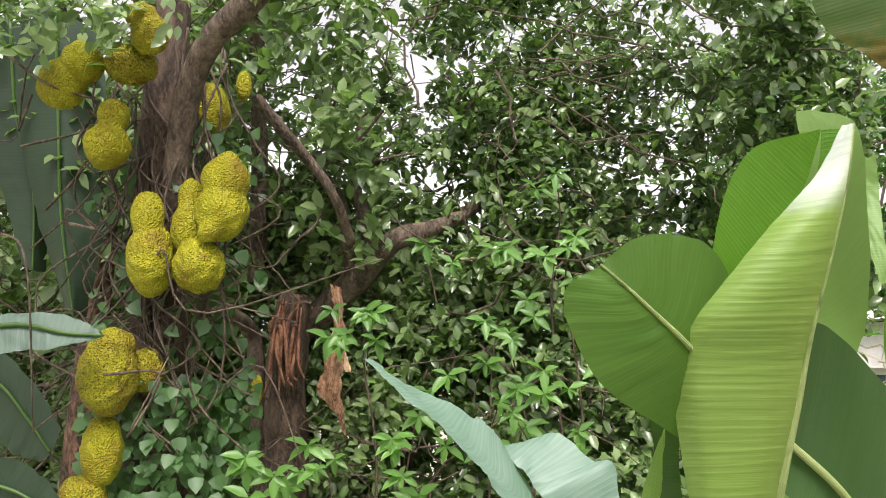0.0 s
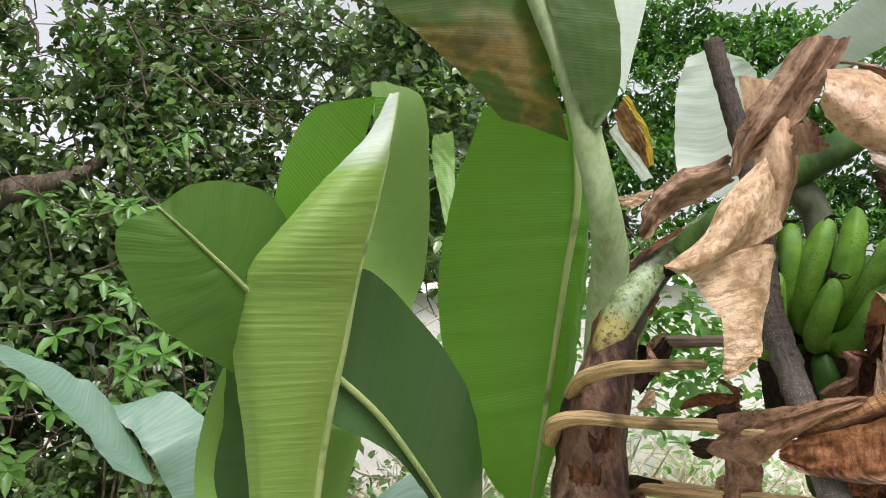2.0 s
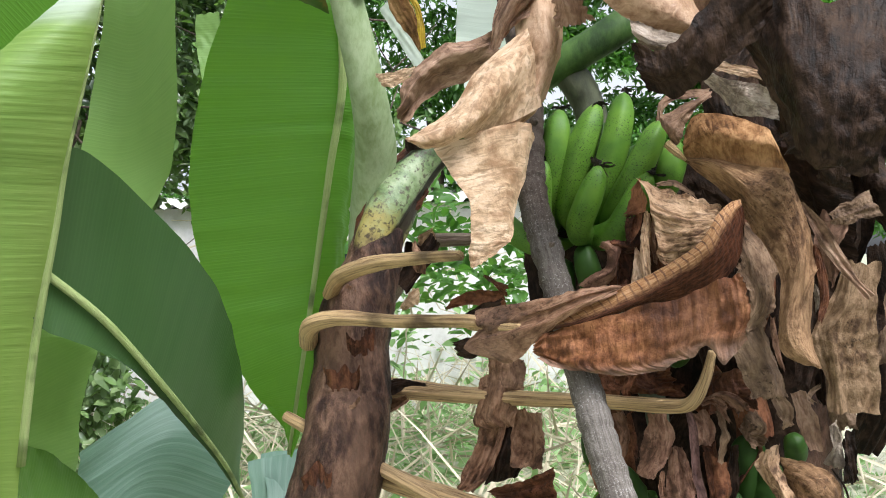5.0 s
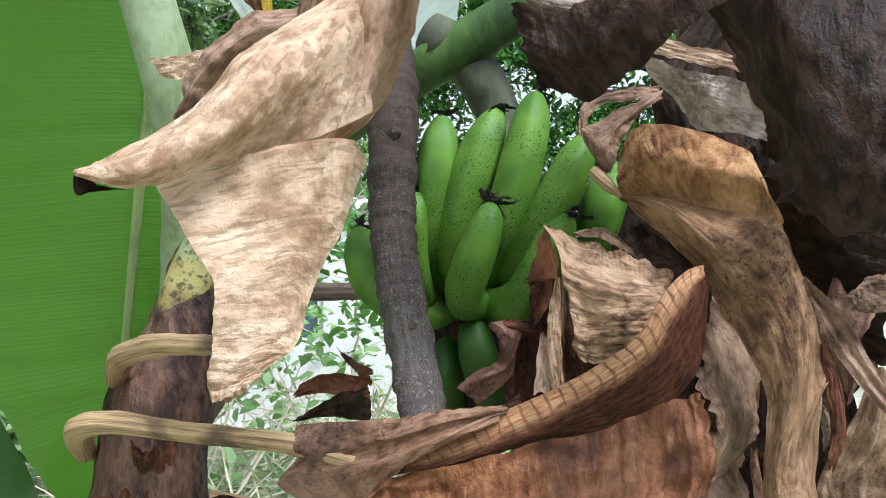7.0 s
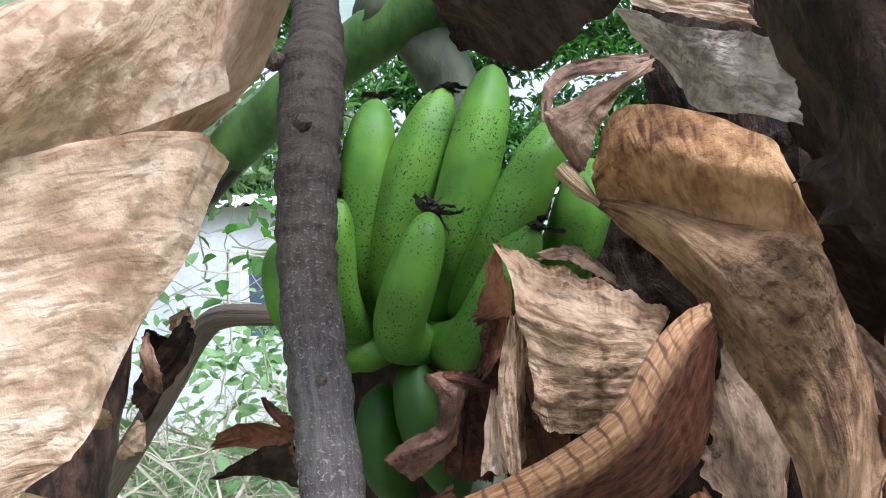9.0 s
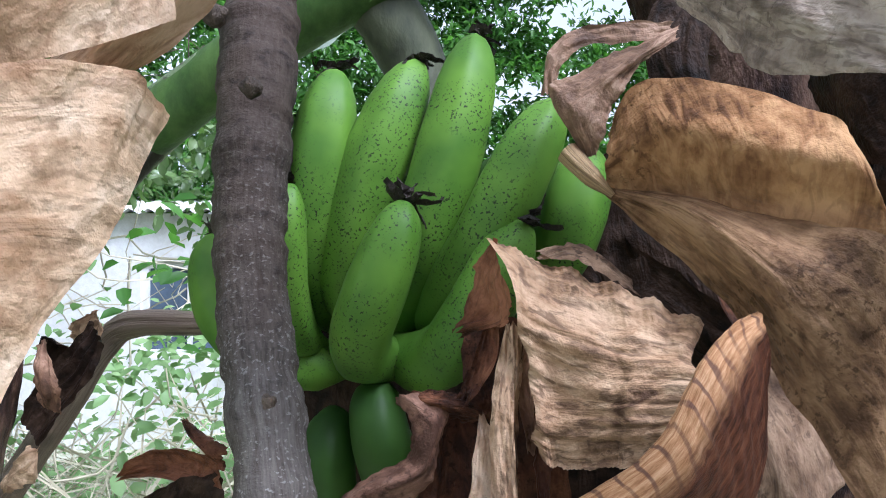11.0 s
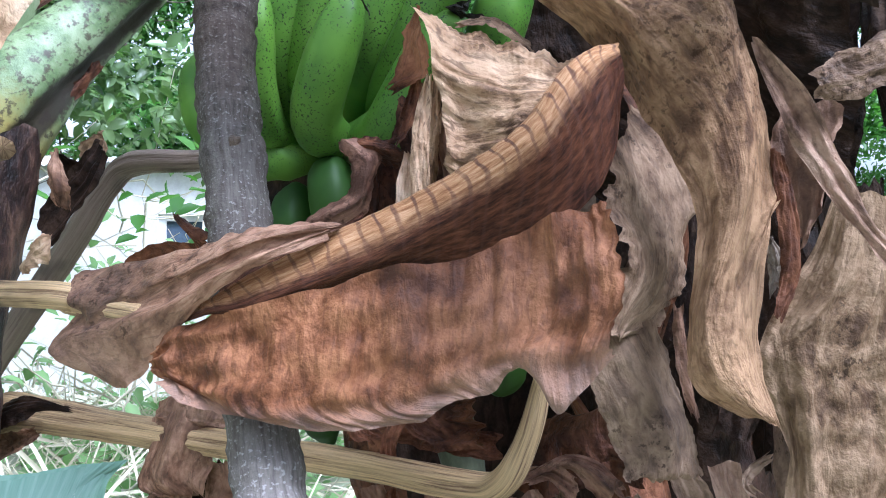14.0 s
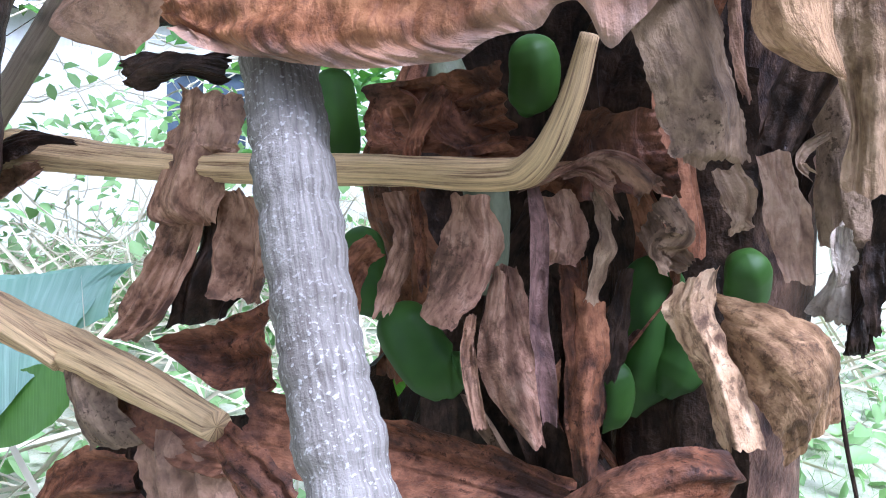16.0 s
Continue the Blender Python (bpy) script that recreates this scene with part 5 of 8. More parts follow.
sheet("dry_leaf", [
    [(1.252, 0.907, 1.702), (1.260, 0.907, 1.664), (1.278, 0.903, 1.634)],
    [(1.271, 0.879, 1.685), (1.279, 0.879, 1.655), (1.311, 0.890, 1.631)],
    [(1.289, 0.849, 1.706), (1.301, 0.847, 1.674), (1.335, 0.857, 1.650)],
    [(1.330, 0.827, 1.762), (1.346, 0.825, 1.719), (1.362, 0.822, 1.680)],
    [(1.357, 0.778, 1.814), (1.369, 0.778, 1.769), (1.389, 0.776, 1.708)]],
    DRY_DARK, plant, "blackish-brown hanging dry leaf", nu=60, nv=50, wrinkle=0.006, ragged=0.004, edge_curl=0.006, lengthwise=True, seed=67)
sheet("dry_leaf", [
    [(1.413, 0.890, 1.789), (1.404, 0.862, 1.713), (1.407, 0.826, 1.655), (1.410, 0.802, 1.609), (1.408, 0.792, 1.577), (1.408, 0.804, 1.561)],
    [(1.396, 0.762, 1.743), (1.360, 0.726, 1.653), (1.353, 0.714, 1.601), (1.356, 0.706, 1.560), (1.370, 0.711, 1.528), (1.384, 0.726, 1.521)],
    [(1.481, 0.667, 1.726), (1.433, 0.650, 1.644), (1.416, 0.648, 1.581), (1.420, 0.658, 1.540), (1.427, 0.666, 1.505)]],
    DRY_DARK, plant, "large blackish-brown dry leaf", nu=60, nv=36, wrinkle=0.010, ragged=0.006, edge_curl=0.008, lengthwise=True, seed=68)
# pieces behind and below the flap
sheet("dry_leaf", [
    [(1.478, 0.947, 1.424), (1.481, 0.932, 1.400), (1.471, 0.932, 1.389), (1.477, 0.921, 1.368), (1.479, 0.913, 1.346), (1.466, 0.915, 1.331), (1.458, 0.919, 1.305), (1.465, 0.914, 1.293)], [(1.515, 0.959, 1.438), (1.517, 0.944, 1.404), (1.517, 0.937, 1.375), (1.518, 0.929, 1.347), (1.505, 0.924, 1.320), (1.485, 0.925, 1.300), (1.475, 0.920, 1.292)], [(1.533, 0.972, 1.462), (1.561, 0.952, 1.438), (1.575, 0.941, 1.396), (1.571, 0.942, 1.350), (1.559, 0.936, 1.320), (1.538, 0.938, 1.301), (1.492, 0.932, 1.292)]],
    DRY_GREY, plant, "grey wavy-edged dry leaf", nu=70, nv=24, wrinkle=0.004, ragged=0.003, edge_curl=0.008, lengthwise=True, seed=70)
sheet("dry_leaf", [
    [(1.597, 0.845, 1.402), (1.580, 0.856, 1.341), (1.557, 0.870, 1.297), (1.561, 0.868, 1.264), (1.569, 0.862, 1.226), (1.572, 0.859, 1.176)],
    [(1.605, 0.828, 1.398), (1.594, 0.832, 1.341), (1.578, 0.842, 1.296), (1.581, 0.842, 1.258), (1.584, 0.840, 1.221), (1.587, 0.837, 1.172)],
    [(1.633, 0.809, 1.398), (1.627, 0.812, 1.342), (1.625, 0.814, 1.297), (1.625, 0.813, 1.259), (1.626, 0.812, 1.221), (1.626, 0.811, 1.169)]],
    DRY_OLIVE, plant, "broad grey-tan hanging dry leaf", nu=80, nv=60, wrinkle=0.005, ragged=0.004, edge_curl=0.006, lengthwise=True, pleat=0.006, seed=71)
sheet("dry_leaf", [
    [(1.631, 0.907, 1.477), (1.622, 0.912, 1.439), (1.624, 0.909, 1.397), (1.638, 0.898, 1.364)], [(1.629, 0.860, 1.456), (1.622, 0.863, 1.421), (1.631, 0.868, 1.390), (1.627, 0.881, 1.362)]],
    DRY_BROWN, plant, "brown dry leaf", wrinkle=0.005, ragged=0.005, edge_curl=0.005, lengthwise=True, seed=73)
for k, (mat, g0, g1) in enumerate((
        (DRY_GREY, [(1.462, 0.949, 1.289), (1.474, 0.945, 1.245), (1.490, 0.941, 1.213), (1.494, 0.934, 1.188)], [(1.525, 0.933, 1.302), (1.547, 0.935, 1.260), (1.555, 0.923, 1.223), (1.558, 0.916, 1.191)]),
        (DRY_DARK, [(1.513, 1.062, 1.093), (1.514, 1.051, 1.040), (1.510, 1.045, 0.986), (1.517, 1.017, 0.926)], [(1.533, 1.020, 1.072), (1.531, 1.014, 1.029), (1.525, 1.008, 0.976), (1.524, 1.012, 0.926)]),
        (DRY_RUST, [(1.408, 1.194, 1.235), (1.427, 1.158, 1.241), (1.447, 1.121, 1.246), (1.467, 1.086, 1.255)], [(1.412, 1.193, 1.177), (1.438, 1.153, 1.182), (1.451, 1.107, 1.182), (1.465, 1.063, 1.189)]),
        (DRY_RUST, [(1.481, 1.021, 1.222), (1.478, 1.031, 1.197), (1.477, 1.039, 1.172), (1.475, 1.050, 1.156)], [(1.566, 1.013, 1.224), (1.570, 1.006, 1.200), (1.577, 0.998, 1.179), (1.587, 1.000, 1.159)]),
        (DRY_BROWN, [(1.313, 1.419, 1.185), (1.301, 1.409, 1.149), (1.288, 1.409, 1.105), (1.302, 1.386, 1.096)], [(1.364, 1.341, 1.213), (1.358, 1.340, 1.181), (1.343, 1.342, 1.138), (1.337, 1.340, 1.101)]),
        (DRY_BROWN, [(1.299, 1.401, 1.097), (1.283, 1.394, 1.068), (1.258, 1.402, 1.018), (1.245, 1.406, 0.990)], [(1.338, 1.358, 1.139), (1.321, 1.358, 1.077), (1.296, 1.364, 1.017), (1.267, 1.378, 0.986)]),
        (DRY_DARK, [(1.338, 1.392, 1.128), (1.331, 1.387, 1.072), (1.315, 1.392, 1.038), (1.299, 1.394, 0.993)], [(1.362, 1.363, 1.125), (1.365, 1.354, 1.081), (1.363, 1.348, 1.043), (1.347, 1.352, 1.009)]),
        (DRY_BROWN, [(1.346, 1.352, 1.137), (1.338, 1.351, 1.099), (1.332, 1.348, 1.061), (1.328, 1.345, 1.032)], [(1.366, 1.301, 1.131), (1.364, 1.296, 1.095), (1.363, 1.291, 1.064), (1.359, 1.288, 1.035)]),
        (DRY_RUST, [(1.272, 1.339, 0.995), (1.302, 1.299, 1.014), (1.321, 1.265, 1.030), (1.339, 1.232, 1.053)], [(1.282, 1.319, 0.985), (1.308, 1.273, 0.963), (1.322, 1.240, 0.970), (1.335, 1.208, 0.973)]),
        (DRY_DARK, [(1.274, 1.458, 1.255), (1.300, 1.430, 1.261), (1.329, 1.398, 1.259), (1.357, 1.368, 1.266)], [(1.282, 1.448, 1.230), (1.303, 1.422, 1.231), (1.328, 1.396, 1.243), (1.352, 1.368, 1.249)]),
        (DRY_GREY, [(1.200, 1.386, 0.983), (1.203, 1.366, 0.956), (1.209, 1.346, 0.929), (1.216, 1.336, 0.902)], [(1.231, 1.315, 0.974), (1.235, 1.302, 0.954), (1.241, 1.289, 0.937), (1.248, 1.281, 0.918)]),
        (DRY_RUST, [(1.180, 1.420, 0.831), (1.200, 1.413, 0.864), (1.226, 1.387, 0.885), (1.255, 1.355, 0.885)], [(1.192, 1.405, 0.788), (1.215, 1.391, 0.800), (1.241, 1.364, 0.811), (1.265, 1.336, 0.817)]),
        (DRY_BROWN, [(1.244, 1.300, 0.943), (1.249, 1.292, 0.914), (1.254, 1.283, 0.885), (1.256, 1.275, 0.846)], [(1.298, 1.214, 0.932), (1.299, 1.210, 0.914), (1.300, 1.205, 0.891), (1.300, 1.200, 0.867)]),
        (DRY_RUST, [(1.235, 1.333, 0.956), (1.260, 1.278, 0.948), (1.278, 1.240, 0.937), (1.294, 1.204, 0.932)], [(1.240, 1.323, 0.921), (1.266, 1.281, 0.915), (1.283, 1.243, 0.905), (1.300, 1.207, 0.905)]),
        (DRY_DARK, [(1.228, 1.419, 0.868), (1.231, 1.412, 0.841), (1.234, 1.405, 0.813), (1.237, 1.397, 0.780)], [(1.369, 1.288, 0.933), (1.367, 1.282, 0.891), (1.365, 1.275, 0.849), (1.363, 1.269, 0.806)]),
        (DRY_RUST, [(1.277, 1.175, 0.979), (1.289, 1.141, 0.968), (1.302, 1.118, 0.956), (1.312, 1.094, 0.931)], [(1.275, 1.171, 0.951), (1.280, 1.153, 0.934), (1.287, 1.134, 0.922), (1.293, 1.115, 0.906)]),
        (DRY_RUST, [(1.327, 1.238, 0.973), (1.404, 1.136, 0.964), (1.449, 1.056, 0.960), (1.477, 0.988, 0.952)], [(1.316, 1.221, 0.906), (1.392, 1.121, 0.904), (1.437, 1.043, 0.907), (1.465, 0.976, 0.912)]),
        (DRY_RUST, [(1.443, 0.962, 0.954), (1.463, 0.925, 0.990), (1.490, 0.898, 1.008), (1.521, 0.882, 1.003)], [(1.435, 0.948, 0.915), (1.456, 0.913, 0.934), (1.483, 0.885, 0.948), (1.521, 0.871, 0.945)]),
        (DRY_DARK, [(1.644, 0.893, 1.118), (1.645, 0.888, 1.090), (1.640, 0.887, 1.065), (1.641, 0.884, 1.054)], [(1.654, 0.886, 1.118), (1.651, 0.883, 1.090), (1.647, 0.870, 1.068), (1.645, 0.869, 1.056)]),
        (DRY_GREY, [(1.545, 1.010, 1.131), (1.548, 0.994, 1.116), (1.558, 0.985, 1.108), (1.564, 0.969, 1.106)], [(1.561, 1.003, 1.149), (1.559, 0.989, 1.133), (1.566, 0.983, 1.125), (1.568, 0.968, 1.114)]))):
    sheet("dry_leaf", [g0, g1], mat, plant, "hanging strip of brown dry leaf", wrinkle=0.0035, ragged=0.003, edge_curl=0.005, bulge=0.018 * (-1) ** k, lengthwise=True, seed=100 + 7 * k, nu=46, nv=30, pleat=0.006 if mat in (DRY_GREY, DRY_CREAM) else 0.014)
tube("dry_stalk", [(1.165, 1.651, 1.112), (1.194, 1.602, 1.150), (1.217, 1.564, 1.156), (1.293, 1.451, 1.152), (1.354, 1.314, 1.156), (1.404, 1.148, 1.167), (1.434, 1.038, 1.172), (1.437, 0.996, 1.185), (1.436, 0.967, 1.225), (1.434, 0.951, 1.266)], [0.026, 0.03, 0.024, 0.019, 0.0165, 0.0145, 0.0135, 0.0115, 0.0085, 0.006], STALK_DRY, plant, "straw-coloured bent dry leaf stalk", sides=36, n=90, rough=0.05, ribs=0.06, flat=0.84)
tube("dry_stalk", [(1.096, 1.646, 1.027), (1.164, 1.486, 0.998), (1.207, 1.382, 0.986), (1.241, 1.260, 0.981), (1.269, 1.155, 0.973)], [0.022, 0.025, 0.023, 0.02, 0.014], STALK_DRY, plant, "straw-coloured dry leaf stalk", sides=36, n=90, rough=0.05, ribs=0.06, flat=0.84)
tube("dry_stalk", [(1.064, 1.556, 1.348), (1.059, 1.479, 1.385), (1.077, 1.383, 1.406), (1.097, 1.309, 1.412), (1.117, 1.224, 1.416), (1.131, 1.175, 1.417)], [0.013, 0.017, 0.016, 0.013, 0.011, 0.009], STALK_DRY, plant, "short dry leaf stalk wrapped round the stem", sides=36, n=90, rough=0.05, ribs=0.06, flat=0.84)
tube("dry_stalk", [(0.995, 1.613, 1.119), (1.033, 1.556, 1.092), (1.119, 1.481, 1.035), (1.199, 1.364, 0.980)], [0.012, 0.014, 0.014, 0.014], STALK_DRY, plant, "straw-coloured dry leaf stalk", sides=36, n=90, rough=0.05, ribs=0.06, flat=0.84)
tube("dry_stalk", [(1.178, 1.843, 1.135), (1.275, 1.733, 1.330), (1.319, 1.686, 1.422), (1.344, 1.660, 1.450), (1.396, 1.609, 1.453), (1.445, 1.536, 1.455)], [0.019, 0.018, 0.016, 0.0175, 0.016, 0.014], STALK_BROWN, plant, "brown bent dry leaf stalk", sides=36, n=90, rough=0.05, ribs=0.06, flat=0.84)


def strip(pts, widths, mat, curl, turn, parent, label, seed):
    """A narrow piece of dry leaf along a line: its sides curl over, its width and twist wander, its ends are torn."""
    n, m = 60, 22
    r = np.random.RandomState(seed)
    p = curve(pts, n)
    s = np.linspace(0, 1, n)[:, None]
    v = np.linspace(-1, 1, m)[None, :]
    w = np.interp(s[:, 0], np.linspace(0, 1, len(widths)), widths)[:, None] / 2
    tan = np.gradient(p, axis=0)
    tan /= np.linalg.norm(tan, axis=1, keepdims=True)
    front = np.array((-0.52, -0.84, 0.16))
    side = np.cross(tan, front)
    side /= np.linalg.norm(side, axis=1, keepdims=True)
    nrm = np.cross(side, tan)
    twist = turn + 0.55 * ripple(s * 2.6, 0 * s, seed)
    a = np.cos(twist) * side + np.sin(twist) * nrm
    b = np.cos(twist) * nrm - np.sin(twist) * side
    hand = 1 if r.rand() < 0.6 else -1
    bend = hand * curl * (0.7 + 0.6 * ripple(s * 4, 0 * s, seed + 1))
    ang = bend * v * 1.25
    x = w * np.sin(ang) / (np.abs(bend) * 1.25 + 0.15) * (1 + 0.15 * np.abs(bend))
    z = w * (np.cos(ang) - 1) * np.sign(bend)
    edge = np.abs(v) ** 5
    z = z + 0.10 * w * ripple(v * 7, s * 2.2, seed + 2) + 0.0025 * edge * ripple(s * 14, v * 2, seed + 3) + 0.0022 * ripple(s * 9, v * 4, seed + 4)
    x = x * (1 + 0.10 * edge * ripple(s * 11, v, seed + 5))
    torn = np.exp(-((1 - s) / 0.2) ** 2) * (0.008 * ripple(v * 1.3, 0 * s, seed + 6) + 0.0015 * ripple(v * 4, 0 * s, seed + 8)) - 0.004 * np.exp(-(s / 0.1) ** 2) * ripple(v * 2, 0 * s, seed + 7)
    pos = p[:, None] + x[..., None] * a[:, None] + z[..., None] * b[:, None] + torn[..., None] * tan[:, None]
    length = np.linalg.norm(np.diff(p, axis=0), axis=1).sum()
    me = grid_mesh("dry_leaf", pos, v * w + 0.41 * seed, s * length * 4 + 0 * v, [mat])
    return link("dry_leaf", me, parent, label)


# cream strips beside the fruit
strip([(1.405, 1.055, 1.483), (1.398, 1.051, 1.451), (1.394, 1.049, 1.417), (1.396, 1.048, 1.365)], [0.006, 0.017, 0.019, 0.020], DRY_CREAM, 0.5, 0.1, plant, "narrow cream strip of dry leaf", 961)
strip([(1.399, 1.075, 1.424), (1.391, 1.061, 1.401), (1.389, 1.061, 1.363)], [0.005, 0.020, 0.026], DRY_TAN, 0.6, -0.1, plant, "pale cream curled strip of dry leaf", 962)


for k, (mat, path, wide, curl, turn) in enumerate((
        (DRY_PINK, [(1.407, 1.138, 1.152), (1.413, 1.126, 1.116), (1.405, 1.130, 1.079), (1.397, 1.134, 1.051)], (0.023, 0.032, 0.027, 0.016), 0.7, 0.3),
        (DRY_PINK, [(1.441, 1.081, 1.154), (1.440, 1.077, 1.118), (1.431, 1.083, 1.082), (1.419, 1.092, 1.052)], (0.045, 0.062, 0.056, 0.036), 0.5, -0.2),
        (DRY_RUST, [(1.415, 1.120, 1.151), (1.417, 1.113, 1.113), (1.418, 1.105, 1.074)], (0.010, 0.013, 0.008), 0.9, 0.1),
        (DRY_PLUM, [(1.466, 1.038, 1.165), (1.468, 1.029, 1.124), (1.466, 1.024, 1.073), (1.468, 1.015, 1.032), (1.470, 1.006, 0.987)], (0.014, 0.018, 0.017, 0.019, 0.014), 1.1, 0.1),
        (DRY_PINK, [(1.486, 1.036, 1.157), (1.492, 1.029, 1.129), (1.488, 1.028, 1.103)], (0.042, 0.054, 0.040), 0.5, 0.3),
        (DRY_GREY, [(1.507, 1.012, 1.163), (1.510, 1.005, 1.125), (1.500, 1.005, 1.079)], (0.017, 0.026, 0.021), 0.9, 0.4),
        (DRY_PINK, [(1.465, 1.064, 1.100), (1.468, 1.052, 1.057), (1.474, 1.039, 1.020)], (0.026, 0.037, 0.022), 0.6, -0.3),
        (DRY_BROWN, [(1.439, 1.070, 1.061), (1.437, 1.068, 1.028), (1.441, 1.053, 0.976)], (0.010, 0.016, 0.013), 1.0, 0.2),
        (RUST_DARK, [(1.508, 1.031, 1.107), (1.512, 1.023, 1.059), (1.514, 1.012, 0.980)], (0.030, 0.046, 0.040), 0.7, 0.3),
        (DRY_PINK, [(1.536, 0.976, 1.166), (1.524, 0.992, 1.183), (1.508, 1.005, 1.190), (1.489, 1.015, 1.182), (1.469, 1.026, 1.171), (1.457, 1.044, 1.161)], (0.010, 0.013, 0.010, 0.008, 0.009, 0.008), 0.9, 0.0),
        (DRY_PINK, [(1.519, 0.998, 1.142), (1.510, 1.005, 1.159), (1.497, 1.014, 1.175), (1.482, 1.022, 1.173)], (0.006, 0.009, 0.010, 0.008), 1.0, 0.2),
        (DRY_GREY, [(1.550, 0.984, 1.160), (1.556, 0.969, 1.134), (1.545, 0.984, 1.121), (1.551, 0.975, 1.104)], (0.026, 0.034, 0.030, 0.013), 0.7, 0.2),
        (DRY_GREY, [(1.573, 0.952, 1.184), (1.577, 0.938, 1.156), (1.576, 0.938, 1.134)], (0.029, 0.035, 0.021), 0.6, 0.3),
        (DRY_TAUPE, [(1.580, 0.918, 1.195), (1.580, 0.903, 1.157), (1.585, 0.892, 1.110)], (0.036, 0.045, 0.020), 0.7, 0.2),
        (DRY_GREY, [(1.578, 0.878, 1.210), (1.568, 0.883, 1.202), (1.563, 0.885, 1.191), (1.570, 0.880, 1.184)], (0.008, 0.010, 0.009, 0.007), 1.2, 0.0),
        (DRY_RUST, [(1.449, 1.130, 1.230), (1.452, 1.124, 1.207), (1.472, 1.095, 1.191), (1.490, 1.067, 1.188)], (0.028, 0.051, 0.045, 0.027), 0.5, 0.0),
        (DRY_RUST, [(1.402, 1.153, 1.215), (1.403, 1.149, 1.197), (1.412, 1.137, 1.191)], (0.023, 0.027, 0.014), 1.0, 0.3),
        (RUST_DARK, [(1.464, 1.073, 1.080), (1.464, 1.068, 1.045), (1.468, 1.056, 1.011), (1.472, 1.045, 0.973)], (0.013, 0.022, 0.021, 0.018), 0.9, 0.0),
        (DRY_DARK, [(1.554, 1.023, 1.100), (1.548, 1.023, 1.055), (1.543, 1.021, 1.010)], (0.018, 0.027, 0.023), 0.7, 0.2),
        (DRY_RUST, [(1.411, 1.170, 1.104), (1.394, 1.178, 1.085), (1.389, 1.177, 1.047), (1.396, 1.168, 1.009)], (0.029, 0.033, 0.029, 0.019), 0.6, 0.2),
        (DRY_RUST, [(1.432, 1.115, 1.235), (1.423, 1.122, 1.212), (1.416, 1.126, 1.185), (1.419, 1.118, 1.153)], (0.013, 0.020, 0.018, 0.012), 0.9, 0.2),
        (DRY_GREY, [(1.554, 0.983, 1.290), (1.555, 0.973, 1.253), (1.557, 0.964, 1.218), (1.554, 0.964, 1.185)], (0.017, 0.025, 0.029, 0.021), 0.9, 0.2),
        (DRY_BROWN, [(1.555, 0.941, 1.312), (1.555, 0.935, 1.269), (1.556, 0.923, 1.230)], (0.010, 0.013, 0.008), 1.0, 0.1),
        (DRY_SILVER, [(1.597, 0.870, 1.149), (1.597, 0.867, 1.130), (1.594, 0.867, 1.111)], (0.014, 0.017, 0.009), 1.0, 0.1),
        (DRY_DARK, [(1.633, 0.869, 1.139), (1.631, 0.866, 1.107), (1.631, 0.862, 1.076)], (0.017, 0.020, 0.012), 0.8, 0.1),
        (DRY_RUST, [(1.412, 1.080, 1.484), (1.408, 1.084, 1.459), (1.401, 1.089, 1.441), (1.396, 1.093, 1.429)], (0.012, 0.017, 0.015, 0.007), 0.8, 0.1),
        (DRY_CREAM, [(1.419, 1.068, 1.480), (1.418, 1.070, 1.446), (1.417, 1.072, 1.410), (1.419, 1.071, 1.366)], (0.011, 0.019, 0.018, 0.014), 0.9, 0.2),
        (DRY_TAN, [(1.416, 1.077, 1.416), (1.410, 1.082, 1.391), (1.404, 1.087, 1.363)], (0.011, 0.020, 0.018), 0.7, -0.1),
        (DRY_BROWN, [(1.430, 1.068, 1.474), (1.429, 1.070, 1.438), (1.433, 1.068, 1.398)], (0.008, 0.012, 0.011), 1.0, 0.3),
        (DRY_RUST, [(1.432, 1.053, 1.414), (1.430, 1.056, 1.397), (1.432, 1.055, 1.372)], (0.009, 0.013, 0.011), 1.1, 0.2),
        (DRY_TAUPE, [(1.497, 0.834, 1.480), (1.514, 0.823, 1.448), (1.530, 0.812, 1.414), (1.548, 0.800, 1.380), (1.569, 0.785, 1.348)], (0.008, 0.025, 0.027, 0.021, 0.017), 0.9, 0.1),
        (DRY_GREY, [(1.549, 0.829, 1.459), (1.567, 0.818, 1.465), (1.585, 0.806, 1.474), (1.602, 0.794, 1.482)], (0.021, 0.039, 0.054, 0.057), 0.5, 0.0),
        (RUST_DARK, [(1.553, 0.857, 1.419), (1.558, 0.853, 1.386), (1.562, 0.850, 1.345), (1.554, 0.854, 1.311)], (0.010, 0.017, 0.019, 0.011), 0.8, 0.2),
        (DRY_SILVER, [(1.561, 0.869, 1.363), (1.566, 0.865, 1.344), (1.564, 0.866, 1.325)], (0.011, 0.015, 0.008), 0.8, 0.2))):
    strip(path, wide, mat, curl, turn, plant, "curled hanging strip of dry leaf", 900 + 5 * k)
sheet("dry_leaf", [
    [(1.461, 1.074, 1.099), (1.448, 1.072, 1.042), (1.452, 1.062, 1.003), (1.479, 1.037, 0.961)],
    [(1.458, 1.057, 1.097), (1.454, 1.051, 1.046), (1.459, 1.040, 1.008), (1.476, 1.027, 0.965)],
    [(1.469, 1.060, 1.090), (1.475, 1.049, 1.049), (1.480, 1.038, 1.006), (1.488, 1.031, 0.962)]],
    DRY_PINK, plant, "pinkish brown hanging piece of dry leaf", nu=50, nv=24, wrinkle=0.003, ragged=0.002, edge_curl=0.003, lengthwise=True, seed=951)
